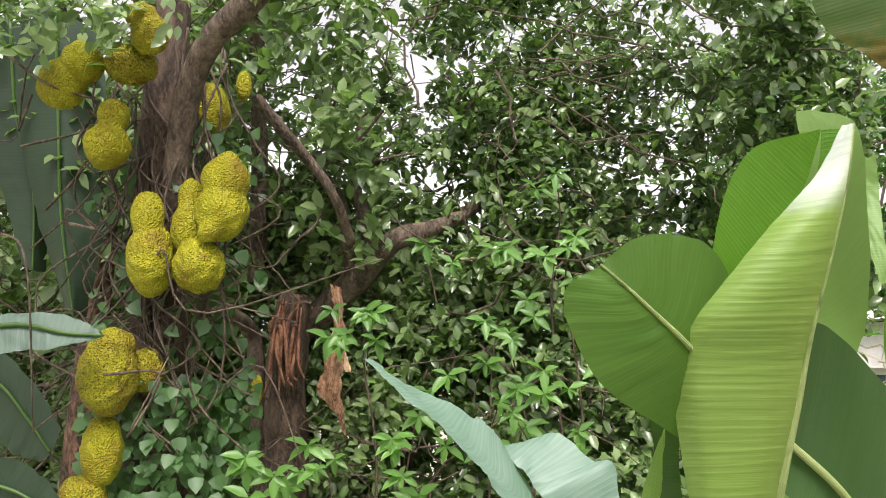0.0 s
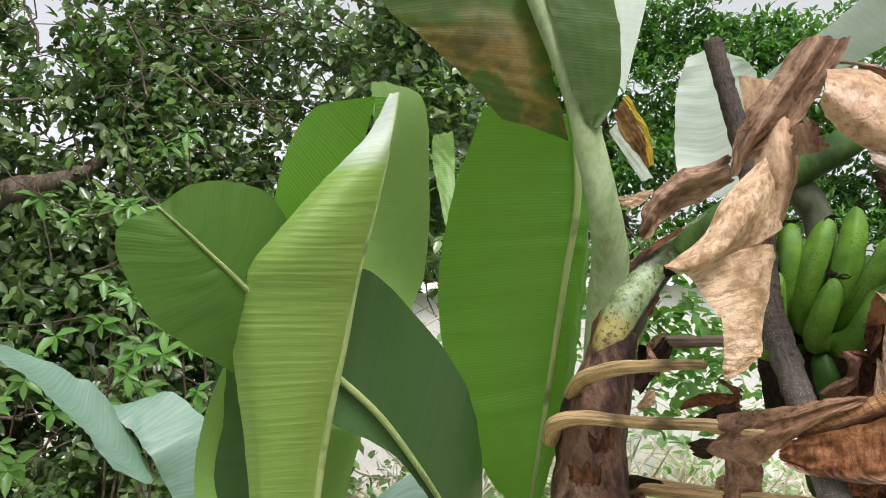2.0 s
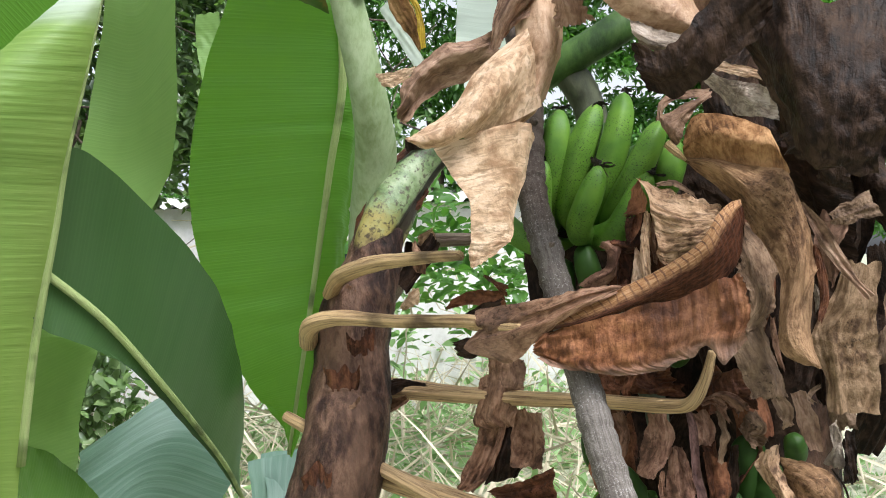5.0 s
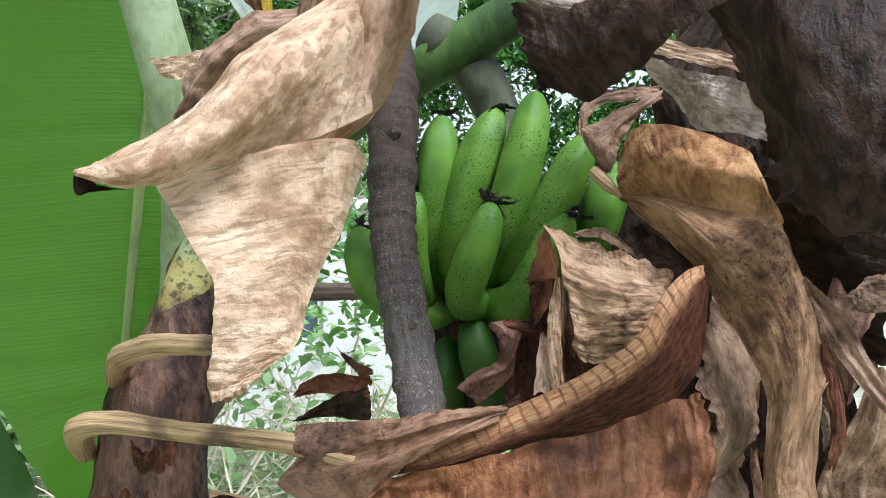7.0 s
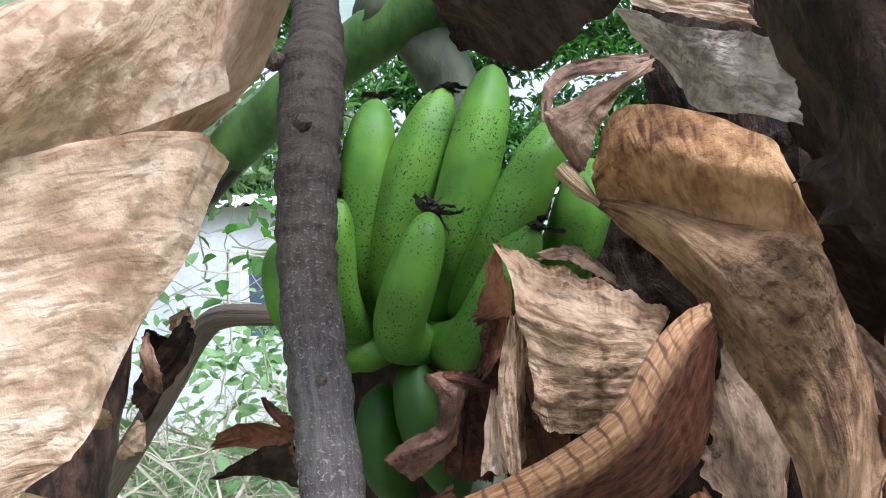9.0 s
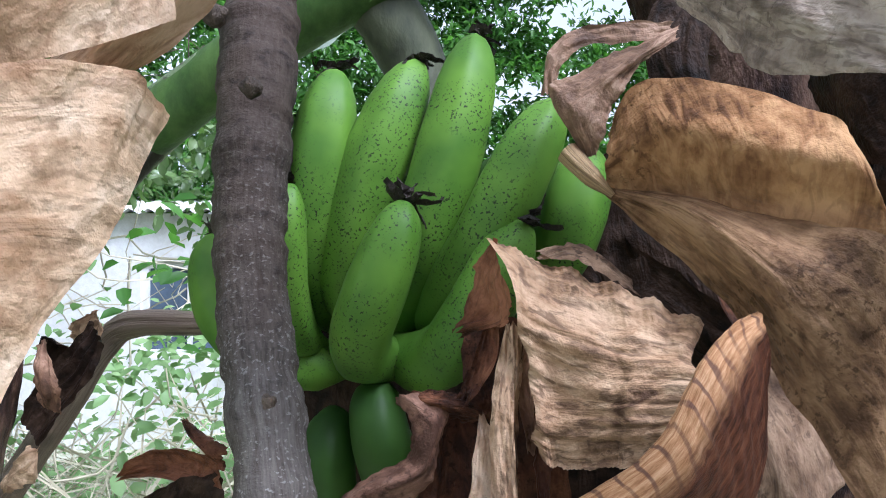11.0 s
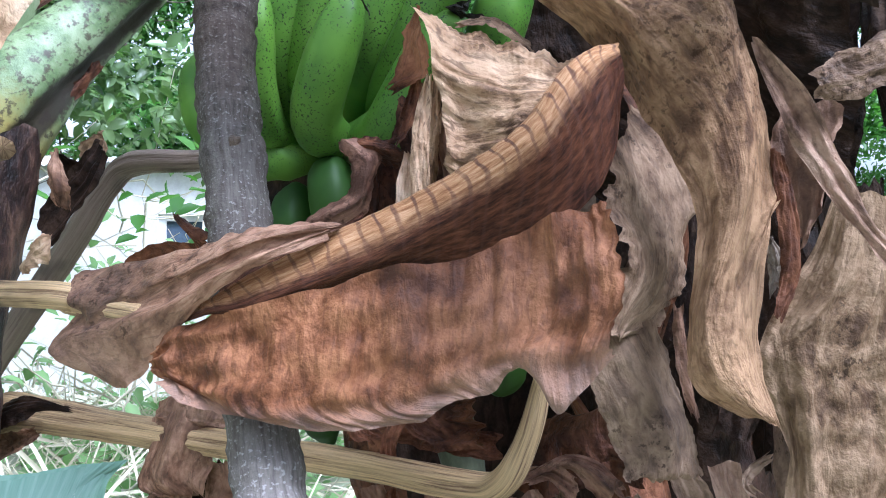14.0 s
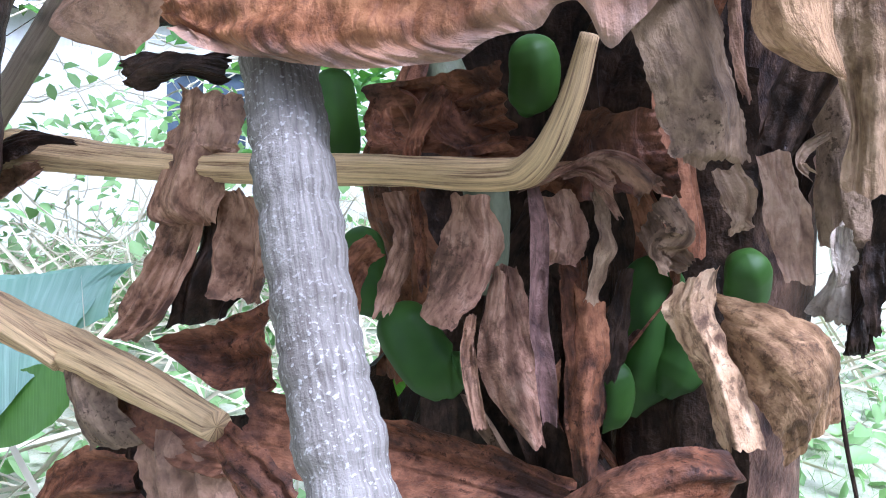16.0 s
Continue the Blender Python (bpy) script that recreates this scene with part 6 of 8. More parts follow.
sheet("dry_leaf", [
    [(1.502, 1.045, 1.092), (1.504, 1.033, 1.036), (1.501, 1.026, 0.984), (1.508, 1.011, 0.928)],
    [(1.507, 1.022, 1.087), (1.509, 1.013, 1.041), (1.504, 1.008, 0.994), (1.507, 1.001, 0.937)],
    [(1.528, 1.018, 1.073), (1.529, 1.011, 1.039), (1.521, 1.008, 0.995), (1.520, 1.006, 0.941)]],
    DRY_RUST, plant, "dark red-brown hanging piece of dry leaf", nu=50, nv=24, wrinkle=0.003, ragged=0.002, edge_curl=0.003, lengthwise=True, seed=952)


sheet("dry_leaf", [
    [(1.550, 0.973, 1.093), (1.544, 0.968, 1.073), (1.547, 0.945, 1.049), (1.547, 0.930, 1.024), (1.548, 0.912, 0.988)],
    [(1.555, 0.953, 1.108), (1.542, 0.946, 1.083), (1.539, 0.927, 1.058), (1.539, 0.912, 1.034), (1.540, 0.895, 0.996)],
    [(1.573, 0.947, 1.112), (1.561, 0.940, 1.090), (1.556, 0.922, 1.062), (1.557, 0.906, 1.034), (1.560, 0.887, 0.995)]],
    DRY_CREAM, plant, "pale rolled edge of a curled dry leaf", nu=60, nv=36, wrinkle=0.003, ragged=0.002, edge_curl=0.004, lengthwise=True, seed=931)
sheet("dry_leaf", [
    [(1.567, 0.943, 1.092), (1.574, 0.914, 1.093), (1.585, 0.888, 1.087), (1.599, 0.871, 1.073), (1.620, 0.871, 1.045), (1.627, 0.880, 1.005)],
    [(1.566, 0.939, 1.077), (1.562, 0.908, 1.076), (1.564, 0.882, 1.072), (1.575, 0.867, 1.059), (1.596, 0.868, 1.035), (1.609, 0.879, 1.000)],
    [(1.566, 0.933, 1.058), (1.559, 0.905, 1.054), (1.558, 0.883, 1.049), (1.567, 0.872, 1.035), (1.584, 0.874, 1.015), (1.600, 0.883, 0.988)],
    [(1.567, 0.924, 1.035), (1.558, 0.905, 1.030), (1.558, 0.892, 1.022), (1.566, 0.885, 1.011), (1.579, 0.887, 0.995), (1.590, 0.889, 0.976)]],
    DRY_FAWN, plant, "broad curled tan dry leaf", nu=70, nv=50, wrinkle=0.004, ragged=0.003, edge_curl=0.004, lengthwise=True, seed=932)
# Dark sheet added where only shade lies between pouch and fruit.
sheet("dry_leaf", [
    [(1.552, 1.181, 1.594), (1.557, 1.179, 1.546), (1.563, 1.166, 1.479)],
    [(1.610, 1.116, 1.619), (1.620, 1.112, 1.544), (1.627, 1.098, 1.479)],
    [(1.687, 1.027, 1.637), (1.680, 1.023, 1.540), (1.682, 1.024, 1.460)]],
    DRY_DARK, plant, "dark backing sheet for shade behind the fruit", nu=40, nv=40, wrinkle=0.006, ragged=0.006, edge_curl=0.006, lengthwise=True, seed=933)


# ---- bunch of green bananas ----
def finger(path, radius, parent, seed):
    """A banana: five blunt edges, a bowed body, a narrow neck that bends back into the hand, and a blunt tip."""
    n, sides = 44, 30
    p = curve(path, n)
    ln = np.concatenate([[0], np.cumsum(np.linalg.norm(np.diff(p, axis=0), axis=1))])
    s = (ln / ln[-1])[:, None]
    tan = np.gradient(p, axis=0)
    tan /= np.linalg.norm(tan, axis=1, keepdims=True)
    u = np.cross(tan, (0.9, -0.4, 0.1))
    u /= np.linalg.norm(u, axis=1, keepdims=True)
    w = np.cross(u, tan)
    th = np.linspace(0, 2 * np.pi, sides + 1)[None, :]
    r = radius * np.interp(s[:, 0], (0, 0.08, 0.2, 0.35, 0.7, 0.84, 0.91, 0.955, 0.985, 0.997, 1.0), (0.32, 0.5, 0.86, 1.0, 1.0, 0.9, 0.74, 0.53, 0.30, 0.18, 0.0))
    k = 1 + 0.035 * np.cos(5 * th + seed) + 0.012 * np.cos(10 * th + 2 * seed) + 0.012 * ripple(s * 6, np.sin(th), seed)
    pos = p[:, None] + (r[:, None] * k)[..., None] * (np.cos(th)[..., None] * u[:, None] + np.sin(th)[..., None] * w[:, None])
    # From the tenth finger on, a darker green stands for deep shade.
    return link("banana", grid_mesh("banana", pos, s + 0 * th, th / 6.2832 + 0 * s, [BANANA if seed < 9 else BANANA_SHADED]), parent)


def withered_flower(at, way, size, parent, seed):
    """The black shrivelled flower left on a fruit's tip: a short stalk and curled, crumpled lobes."""
    rnd = np.random.RandomState(seed + 40)
    bm = bmesh.new()
    way = np.array(way, float)
    way /= np.linalg.norm(way)
    for i in range(7):
        c = np.array(at, float) - 0.1 * size * way
        d = way + (0.35 if i < 2 else 1.0) * rnd.normal(size=3) * 0.6
        d /= np.linalg.norm(d)
        curl = rnd.normal(size=3) * 0.55
        wide = size * rnd.uniform(0.10, 0.24)
        ring = []
        steps = 8 if i < 3 else 6
        for j in range(steps):
            d = d + 0.6 * curl + 0.4 * rnd.normal(size=3)
            d /= np.linalg.norm(d)
            c = c + d * size * 0.15
            h = np.cross(d, (0.4, 0.3, 0.86))
            h = h / (np.linalg.norm(h) + 1e-6) * wide * (1.25 - 0.9 * (j / (steps - 1)) ** 2 + 0.25 * rnd.normal())
            e = np.cross(d, h) * 0.45
            ring.append([bm.verts.new(c + q) for q in (h, e, -h, -e)])
        for r0, r1 in zip(ring, ring[1:]):
            for q in range(4):
                bm.faces.new((r0[q], r0[(q + 1) % 4], r1[(q + 1) % 4], r1[q]))
    return part("flower", bm, FLOWER, parent, "black withered flower")


bunch = tube("fruit_stalk", [(1.432, 1.364, 1.802), (1.468, 1.366, 1.787), (1.501, 1.348, 1.745), (1.524, 1.335, 1.676), (1.498, 1.306, 1.529), (1.486, 1.292, 1.369), (1.533, 1.195, 1.165), (1.532, 1.176, 1.051)], [0.03, 0.032, 0.032, 0.03, 0.028, 0.026, 0.022, 0.018], STALK_GREY, plant, "grey-green stalk bearing the green bananas", sides=16, n=60, rough=0.05)
for k, (path, r) in enumerate((
        ([(1.442, 1.339, 1.460), (1.395, 1.304, 1.498), (1.380, 1.277, 1.530), (1.375, 1.261, 1.575), (1.381, 1.255, 1.628), (1.394, 1.263, 1.676)], 0.0265),
        ([(1.460, 1.314, 1.456), (1.412, 1.273, 1.498), (1.402, 1.249, 1.530), (1.404, 1.228, 1.579), (1.419, 1.216, 1.631), (1.443, 1.216, 1.682)], 0.0260),
        ([(1.481, 1.287, 1.452), (1.445, 1.232, 1.485), (1.433, 1.196, 1.530), (1.440, 1.178, 1.586), (1.455, 1.172, 1.646), (1.471, 1.178, 1.698)], 0.0255),
        ([(1.473, 1.256, 1.460), (1.452, 1.197, 1.489), (1.452, 1.146, 1.534), (1.465, 1.124, 1.581), (1.488, 1.119, 1.621), (1.502, 1.121, 1.640)], 0.0240),
        ([(1.553, 1.211, 1.478), (1.531, 1.164, 1.517), (1.527, 1.143, 1.535), (1.528, 1.129, 1.565), (1.541, 1.131, 1.592), (1.551, 1.136, 1.607)], 0.0265),
        ([(1.448, 1.249, 1.456), (1.415, 1.223, 1.447), (1.378, 1.194, 1.460), (1.372, 1.164, 1.498), (1.381, 1.151, 1.539), (1.392, 1.154, 1.563)], 0.0225),
        ([(1.411, 1.312, 1.449), (1.374, 1.289, 1.462), (1.352, 1.267, 1.495), (1.344, 1.253, 1.538), (1.346, 1.250, 1.566), (1.352, 1.252, 1.580)], 0.0190),
        ([(1.444, 1.301, 1.438), (1.400, 1.301, 1.433), (1.363, 1.321, 1.441), (1.343, 1.365, 1.472), (1.337, 1.387, 1.516), (1.342, 1.394, 1.547)], 0.0225),
        ([(1.448, 1.261, 1.465), (1.435, 1.222, 1.446), (1.432, 1.168, 1.451), (1.440, 1.134, 1.487), (1.455, 1.117, 1.530), (1.469, 1.116, 1.550)], 0.0240),
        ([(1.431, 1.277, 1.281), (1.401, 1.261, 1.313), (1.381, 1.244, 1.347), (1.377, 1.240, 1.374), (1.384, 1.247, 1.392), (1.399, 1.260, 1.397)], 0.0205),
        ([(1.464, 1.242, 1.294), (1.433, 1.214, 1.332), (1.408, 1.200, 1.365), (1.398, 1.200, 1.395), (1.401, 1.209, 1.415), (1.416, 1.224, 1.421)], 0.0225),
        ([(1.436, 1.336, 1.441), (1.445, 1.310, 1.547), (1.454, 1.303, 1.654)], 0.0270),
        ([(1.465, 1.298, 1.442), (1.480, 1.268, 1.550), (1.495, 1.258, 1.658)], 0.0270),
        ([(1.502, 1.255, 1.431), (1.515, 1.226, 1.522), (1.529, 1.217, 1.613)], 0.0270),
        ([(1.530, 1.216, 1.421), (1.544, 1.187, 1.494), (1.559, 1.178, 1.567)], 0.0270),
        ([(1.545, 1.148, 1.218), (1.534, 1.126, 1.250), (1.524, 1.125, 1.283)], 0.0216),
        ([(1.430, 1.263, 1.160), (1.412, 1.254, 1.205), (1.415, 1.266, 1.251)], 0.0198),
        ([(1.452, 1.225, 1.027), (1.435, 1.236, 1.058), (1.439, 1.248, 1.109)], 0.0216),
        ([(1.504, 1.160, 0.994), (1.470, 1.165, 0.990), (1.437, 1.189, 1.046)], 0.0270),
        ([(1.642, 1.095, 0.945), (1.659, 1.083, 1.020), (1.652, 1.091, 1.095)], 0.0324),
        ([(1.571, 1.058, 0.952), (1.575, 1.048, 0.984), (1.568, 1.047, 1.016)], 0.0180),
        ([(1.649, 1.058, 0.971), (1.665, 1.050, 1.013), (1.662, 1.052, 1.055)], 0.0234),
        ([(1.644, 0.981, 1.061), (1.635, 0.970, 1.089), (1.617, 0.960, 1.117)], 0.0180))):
    finger(path, r, bunch, k)
    if k in (0, 1, 2, 5, 6, 7, 8):
        tip, before = Vector(path[-1]), Vector(path[-2])
        withered_flower(tip, (tip - before).normalized() + Vector((0.25, -0.25, 0.1)), 0.026 if k in (5, 8) else 0.021, bunch, k)

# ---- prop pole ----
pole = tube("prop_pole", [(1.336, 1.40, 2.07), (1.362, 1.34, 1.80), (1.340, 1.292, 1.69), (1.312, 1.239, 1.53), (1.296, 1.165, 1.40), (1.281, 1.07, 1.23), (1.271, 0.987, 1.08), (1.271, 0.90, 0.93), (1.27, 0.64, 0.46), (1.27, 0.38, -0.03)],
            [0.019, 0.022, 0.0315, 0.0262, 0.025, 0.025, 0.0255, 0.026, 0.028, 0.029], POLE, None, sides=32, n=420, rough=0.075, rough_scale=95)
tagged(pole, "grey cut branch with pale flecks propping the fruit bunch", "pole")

# ---- dry leaves packed behind the fruit, darkened high up for shade, and the stem that bears it ----
tube("pseudostem", [(1.86, 1.18, -0.03), (1.85, 1.17, 0.7), (1.84, 1.18, 1.4), (1.82, 1.2, 2.0), (1.7, 1.25, 2.5)], [0.12, 0.11, 0.10, 0.085, 0.06], PSEUDOSTEM, plant, "dark brown flaking pseudostem", sides=24, n=60, rough=0.05, rough_scale=26)
rp = np.random.RandomState(77)
made = 0
while made < 90:
    q = np.array((rp.uniform(1.45, 2.0), rp.uniform(0.85, 1.4), rp.uniform(0.55, 1.85)))
    away = np.hypot(q[0] - 1.05, q[1] - 0.52)
    slant = (q[0] - 1.05) / (q[1] - 0.52)
    least = 0.56 if q[2] < 1.22 else (0.95 if q[2] > 1.45 else 0.8)
    if away < 0.72 or slant < least or slant > (1.45 if q[2] < 1.2 else 2.2):
        continue
    ln, wd = rp.uniform(0.18, 0.4), rp.uniform(0.03, 0.09)
    turn = rp.uniform(0, 3.14)
    side = np.array((np.cos(turn), np.sin(turn), 0.1 * rp.normal())) * wd / 2
    sway = rp.normal(size=(4, 3)) * (0.025, 0.025, 0.0)
    mid = [q + (0, 0, 0.5 * ln - ln * j / 3) + sway[j] for j in range(4)]
    grow = (0.5, 0.9, 1.1, 0.9)
    # Strips above 1.35 m take the near-black colour that stands for shade.
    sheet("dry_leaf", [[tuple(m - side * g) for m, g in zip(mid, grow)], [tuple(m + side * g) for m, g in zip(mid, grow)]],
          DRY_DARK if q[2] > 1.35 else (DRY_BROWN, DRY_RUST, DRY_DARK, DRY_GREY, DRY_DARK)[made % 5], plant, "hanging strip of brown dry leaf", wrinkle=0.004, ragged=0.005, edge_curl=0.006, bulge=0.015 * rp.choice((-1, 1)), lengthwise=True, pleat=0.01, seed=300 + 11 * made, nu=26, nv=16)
    made += 1
# unseen crown leaves, added to arch overhead and shade the fruit
for k, (head, reach) in enumerate((((1.8, 1.15, 2.75), (2.3, 0.0, 2.6)), ((1.85, 1.3, 2.6), (2.9, 1.0, 2.4)))):
    h, e = np.array(head), np.array(reach)
    side = np.cross(e - h, (0, 0, 1))
    side *= 0.27 / np.linalg.norm(side)
    line = [h, h * 0.66 + e * 0.34 + (0, 0, 0.12), h * 0.33 + e * 0.67 + (0, 0, 0.08), e]
    sheet("leaf", [[tuple(m + side * w + (0, 0, -0.07)) for m, w in zip(line, (0.25, 1, 1, 0.35))], [tuple(m) for m in line], [tuple(m - side * w + (0, 0, -0.07)) for m, w in zip(line, (0.25, 1, 1, 0.35))]],
          GREEN_DEEP, plant, "broad green leaf added overhead for shade", wrinkle=0.004, ragged=0.003, edge_curl=0.008, seed=500 + k, nu=40, nv=21)

# Two dark sheets standing in for the shade behind fruit and flap.
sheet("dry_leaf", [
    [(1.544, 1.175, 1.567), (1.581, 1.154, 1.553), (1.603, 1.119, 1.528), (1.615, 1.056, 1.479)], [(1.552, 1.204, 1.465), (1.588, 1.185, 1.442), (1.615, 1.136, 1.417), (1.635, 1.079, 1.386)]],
    DRY_DARK, plant, "dark backing sheet for shade behind the fruit", wrinkle=0.006, ragged=0.006, edge_curl=0.006, lengthwise=True, seed=640)
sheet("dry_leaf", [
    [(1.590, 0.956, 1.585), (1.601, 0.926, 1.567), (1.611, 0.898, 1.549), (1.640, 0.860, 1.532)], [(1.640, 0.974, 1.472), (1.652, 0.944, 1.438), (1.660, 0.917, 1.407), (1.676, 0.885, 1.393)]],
    DRY_DARK, plant, "dark backing sheet for shade behind the flap", wrinkle=0.008, ragged=0.006, edge_curl=0.008, lengthwise=True, seed=641)
# peeling sheaths round the old stem
for k in range(11):
    z = 0.72 + 0.058 * k
    r = 0.084 - 0.004 * k + 0.004 * (k % 3)
    c = np.array([np.interp(z, [q[2] for q in old_stem], [q[i] for q in old_stem]) for i in (0, 1)])
    a0 = -2.6 + 0.9 * rp.uniform(-1, 1) + 0.5 * (k % 3)
    wide, tall = rp.uniform(0.9, 1.9), rp.uniform(0.10, 0.22)
    lines = []
    for j in range(4):
        zz = z + tall * (j / 3 - 0.5)
        rr = r * (1.02 + 0.10 * (j == 3) + 0.05 * rp.uniform())
        lines.append([(c[0] + rr * np.cos(a0 + wide * i / 5), c[1] + rr * np.sin(a0 + wide * i / 5), zz + 0.01 * rp.normal()) for i in range(6)])
    sheet("sheath", lines, (RUST_DARK, DRY_RUST, DRY_BROWN, RUST_DARK)[k % 4], plant, "peeling dry sheath", wrinkle=0.004, ragged=0.004, edge_curl=0.008, seed=700 + k, nu=30, nv=20)

for k, (at, size) in enumerate((((1.298, 1.205, 1.64), 0.010), ((1.300, 1.213, 1.525), 0.007), ((1.288, 1.150, 1.43), 0.008), ((1.268, 1.075, 1.29), 0.007), ((1.295, 1.27, 1.705), 0.013))):
    bm = bmesh.new()
    bmesh.ops.create_icosphere(bm, subdivisions=3, radius=size)
    for v in bm.verts:
        v.co = Vector(at) + Vector((0.003, 0.006, 0)) + 0.8 * v.co * (1 + 0.35 * noise.noise(v.co * 260 + Vector((k, 0, 0)))) * (1.0 if v.co.z > 0 else 0.8)
    for f in bm.faces:
        f.smooth = True
    part("knot", bm, BRANCH_BARK, pole, "rough bark knot")

# ---- foliage helpers ----
LEAF_SHAPES = {
    "oval": [(0, 0), (0.32, 0.25), (0.70, 0.22), (1.0, 0)],
    "lance": [(0, 0), (0.35, 0.21), (0.70, 0.15), (1.0, 0)],
    "blade": [(0, 0), (0.30, 0.012), (0.68, 0.010), (1.0, 0)],
    "heart": [(0.0, 0.0), (0.14, 0.42), (0.55, 0.38), (1.0, 0)],
}


def leaf_cloud(name, at, way, face, size, mat, shape="oval", parent=None, label="", fold=0.10, droop=0.18):
    """Many single leaves in one mesh: at, way (stalk to tip) and face (upper side) are arrays."""
    at, way, face, size = (np.asarray(q, float) for q in (at, way, face, size))
    way = way / (np.linalg.norm(way, axis=1, keepdims=True) + 1e-9)
    side = np.cross(way, face)
    side /= np.linalg.norm(side, axis=1, keepdims=True) + 1e-9
    up = np.cross(side, way)
    prof = LEAF_SHAPES[shape]
    (x0, _), (x1, w1), (x2, w2), (x3, _) = prof
    loc = np.array([(x0, 0, 0), (x1, w1, fold), (max(x1, 0.1), 0, 0), (x1, -w1, fold), (x2, w2, fold), (x2, 0, 0), (x2, -w2, fold), (x3, 0, 0)])
    loc[:, 2] -= droop * loc[:, 0] ** 2
    pos = at[:, None] + size[:, None, None] * (loc[None, :, :1] * way[:, None] + loc[None, :, 1:2] * side[:, None] + loc[None, :, 2:] * up[:, None])
    n = len(at)
    tri = np.array([(0, 2, 1), (0, 3, 2), (1, 2, 5), (1, 5, 4), (2, 3, 6), (2, 6, 5), (4, 5, 7), (5, 6, 7)])
    f = (tri[None] + 8 * np.arange(n)[:, None, None]).reshape(-1, 3)
    me = bpy.data.meshes.new(name)
    me.vertices.add(n * 8)
    me.vertices.foreach_set("co", pos.astype(np.float32).ravel())
    me.loops.add(len(f) * 3)
    me.loops.foreach_set("vertex_index", f.astype(np.int32).ravel())
    me.polygons.add(len(f))
    me.polygons.foreach_set("loop_start", np.arange(0, len(f) * 3, 3, dtype=np.int32))
    me.polygons.foreach_set("use_smooth", [True] * len(f))
    me.update(calc_edges=True)
    me.materials.append(mat)
    return link(name, me, parent, label)


def unit(rs, n):
    v = rs.normal(size=(n, 3))
    return v / np.linalg.norm(v, axis=1, keepdims=True)


def rosettes(rs, tips, out, per, size, spread=0.8):
    """Leaves set round twig ends. Returns at, way, face, size."""
    n = len(tips)
    at = np.repeat(tips, per, 0) + rs.normal(size=(n * per, 3)) * 0.035
    o = np.repeat(out / np.linalg.norm(out, axis=1, keepdims=True), per, 0)
    way = o * rs.uniform(0.2, 0.9, (n * per, 1)) + unit(rs, n * per) * spread
    way[:, 2] -= 0.12
    face = o + np.array((0, -0.2, 0.8)) + 0.5 * unit(rs, n * per)
    return at, way, face, size * rs.uniform(0.6, 1.25, n * per)


def wall_of_twigs(rs, n, xr, zr, front, depth, gaps=0.0, seed=3):
    """Twig ends in a leafy mass with an uneven front at y = front(x, z)."""
    x = rs.uniform(*xr, n)
    z = rs.uniform(*zr, n)
    y = front(x, z) + 0.45 * ripple(x * 2.2, z * 2.2, seed) + rs.exponential(depth, n)
    keep = ripple(x * 2.8 + y, z * 2.8 - 0.5 * y, seed + 9) > gaps
    p = np.stack([x, y, z], 1)[keep]
    out = np.stack([0.3 * rs.normal(size=len(p)), -0.8 + 0.4 * rs.normal(size=len(p)), 0.5 + 0.5 * rs.normal(size=len(p))], 1)
    return p, out


rs = np.random.RandomState(11)

# ---- tall tree behind, with its leafy wall ----
tree = thing("tree", (-0.9, 5.2, 0.0), "tall dense tree with glossy dark green leaves", "tree")
tube("trunk", [(-1.201, 5.410, -0.414), (-1.192, 5.249, 0.735), (-1.194, 5.166, 1.326), (-1.166, 5.113, 1.719), (-1.129, 5.078, 1.982)], [0.16, 0.13, 0.12, 0.115, 0.09], TREE_BARK, tree, "brown trunk with a rotted split top", sides=20, n=50, rough=0.09, rough_scale=12)
for pts, rad in (
        ([(-1.095, 5.209, 1.790), (-0.905, 5.101, 1.932), (-0.721, 4.992, 2.084), (-0.512, 4.881, 2.262), (-0.231, 4.986, 2.372), (0.129, 5.179, 2.622)], [0.08, 0.085, 0.08, 0.06, 0.045, 0.03]),
        ([(-0.770, 4.986, 2.100), (-0.809, 4.956, 2.294), (-0.839, 4.981, 2.464), (-0.941, 4.897, 2.648), (-1.108, 4.758, 2.832), (-1.268, 4.616, 3.038)], [0.045, 0.04, 0.04, 0.035, 0.03, 0.03]),
        ([(-0.672, 4.984, 2.164), (-0.701, 4.950, 2.390), (-0.763, 5.012, 2.637), (-0.757, 5.152, 3.089)], [0.04, 0.035, 0.03, 0.02]),
        ([(-1.345, 5.342, 0.720), (-1.373, 5.195, 1.391), (-1.387, 5.092, 1.753), (-1.468, 4.663, 1.887)], [0.06, 0.05, 0.05, 0.04]),
        ([(-0.649, 5.752, 0.319), (-0.602, 5.636, 1.167), (-0.630, 5.554, 1.733), (-0.530, 5.611, 2.096)], [0.12, 0.11, 0.1, 0.08]),
        ([(-1.406, 5.249, 2.069), (-1.380, 5.155, 2.750), (-1.414, 5.143, 3.537), (-1.377, 5.127, 4.386)], [0.06, 0.05, 0.05, 0.04])):
    tube("branch", pts, rad, BRANCH_BARK, tree, sides=10, n=40, rough=0.08, rough_scale=10)
front_main = lambda x, z: 5.0 + 0.10 * (x - 0.5) ** 2 - 0.25 * np.clip(x, 0, 2)
tips, out = wall_of_twigs(rs, 23000, (-4.5, 2.1), (0.3, 4.1), front_main, 0.6, -0.46, 3)
keep = ((tips[:, 0] < 1.25) | (tips[:, 2] > 1.95)) & ((tips[:, 2] < 2.3) | (ripple(tips[:, 0] * 6, tips[:, 2] * 6, 40) > -0.25))
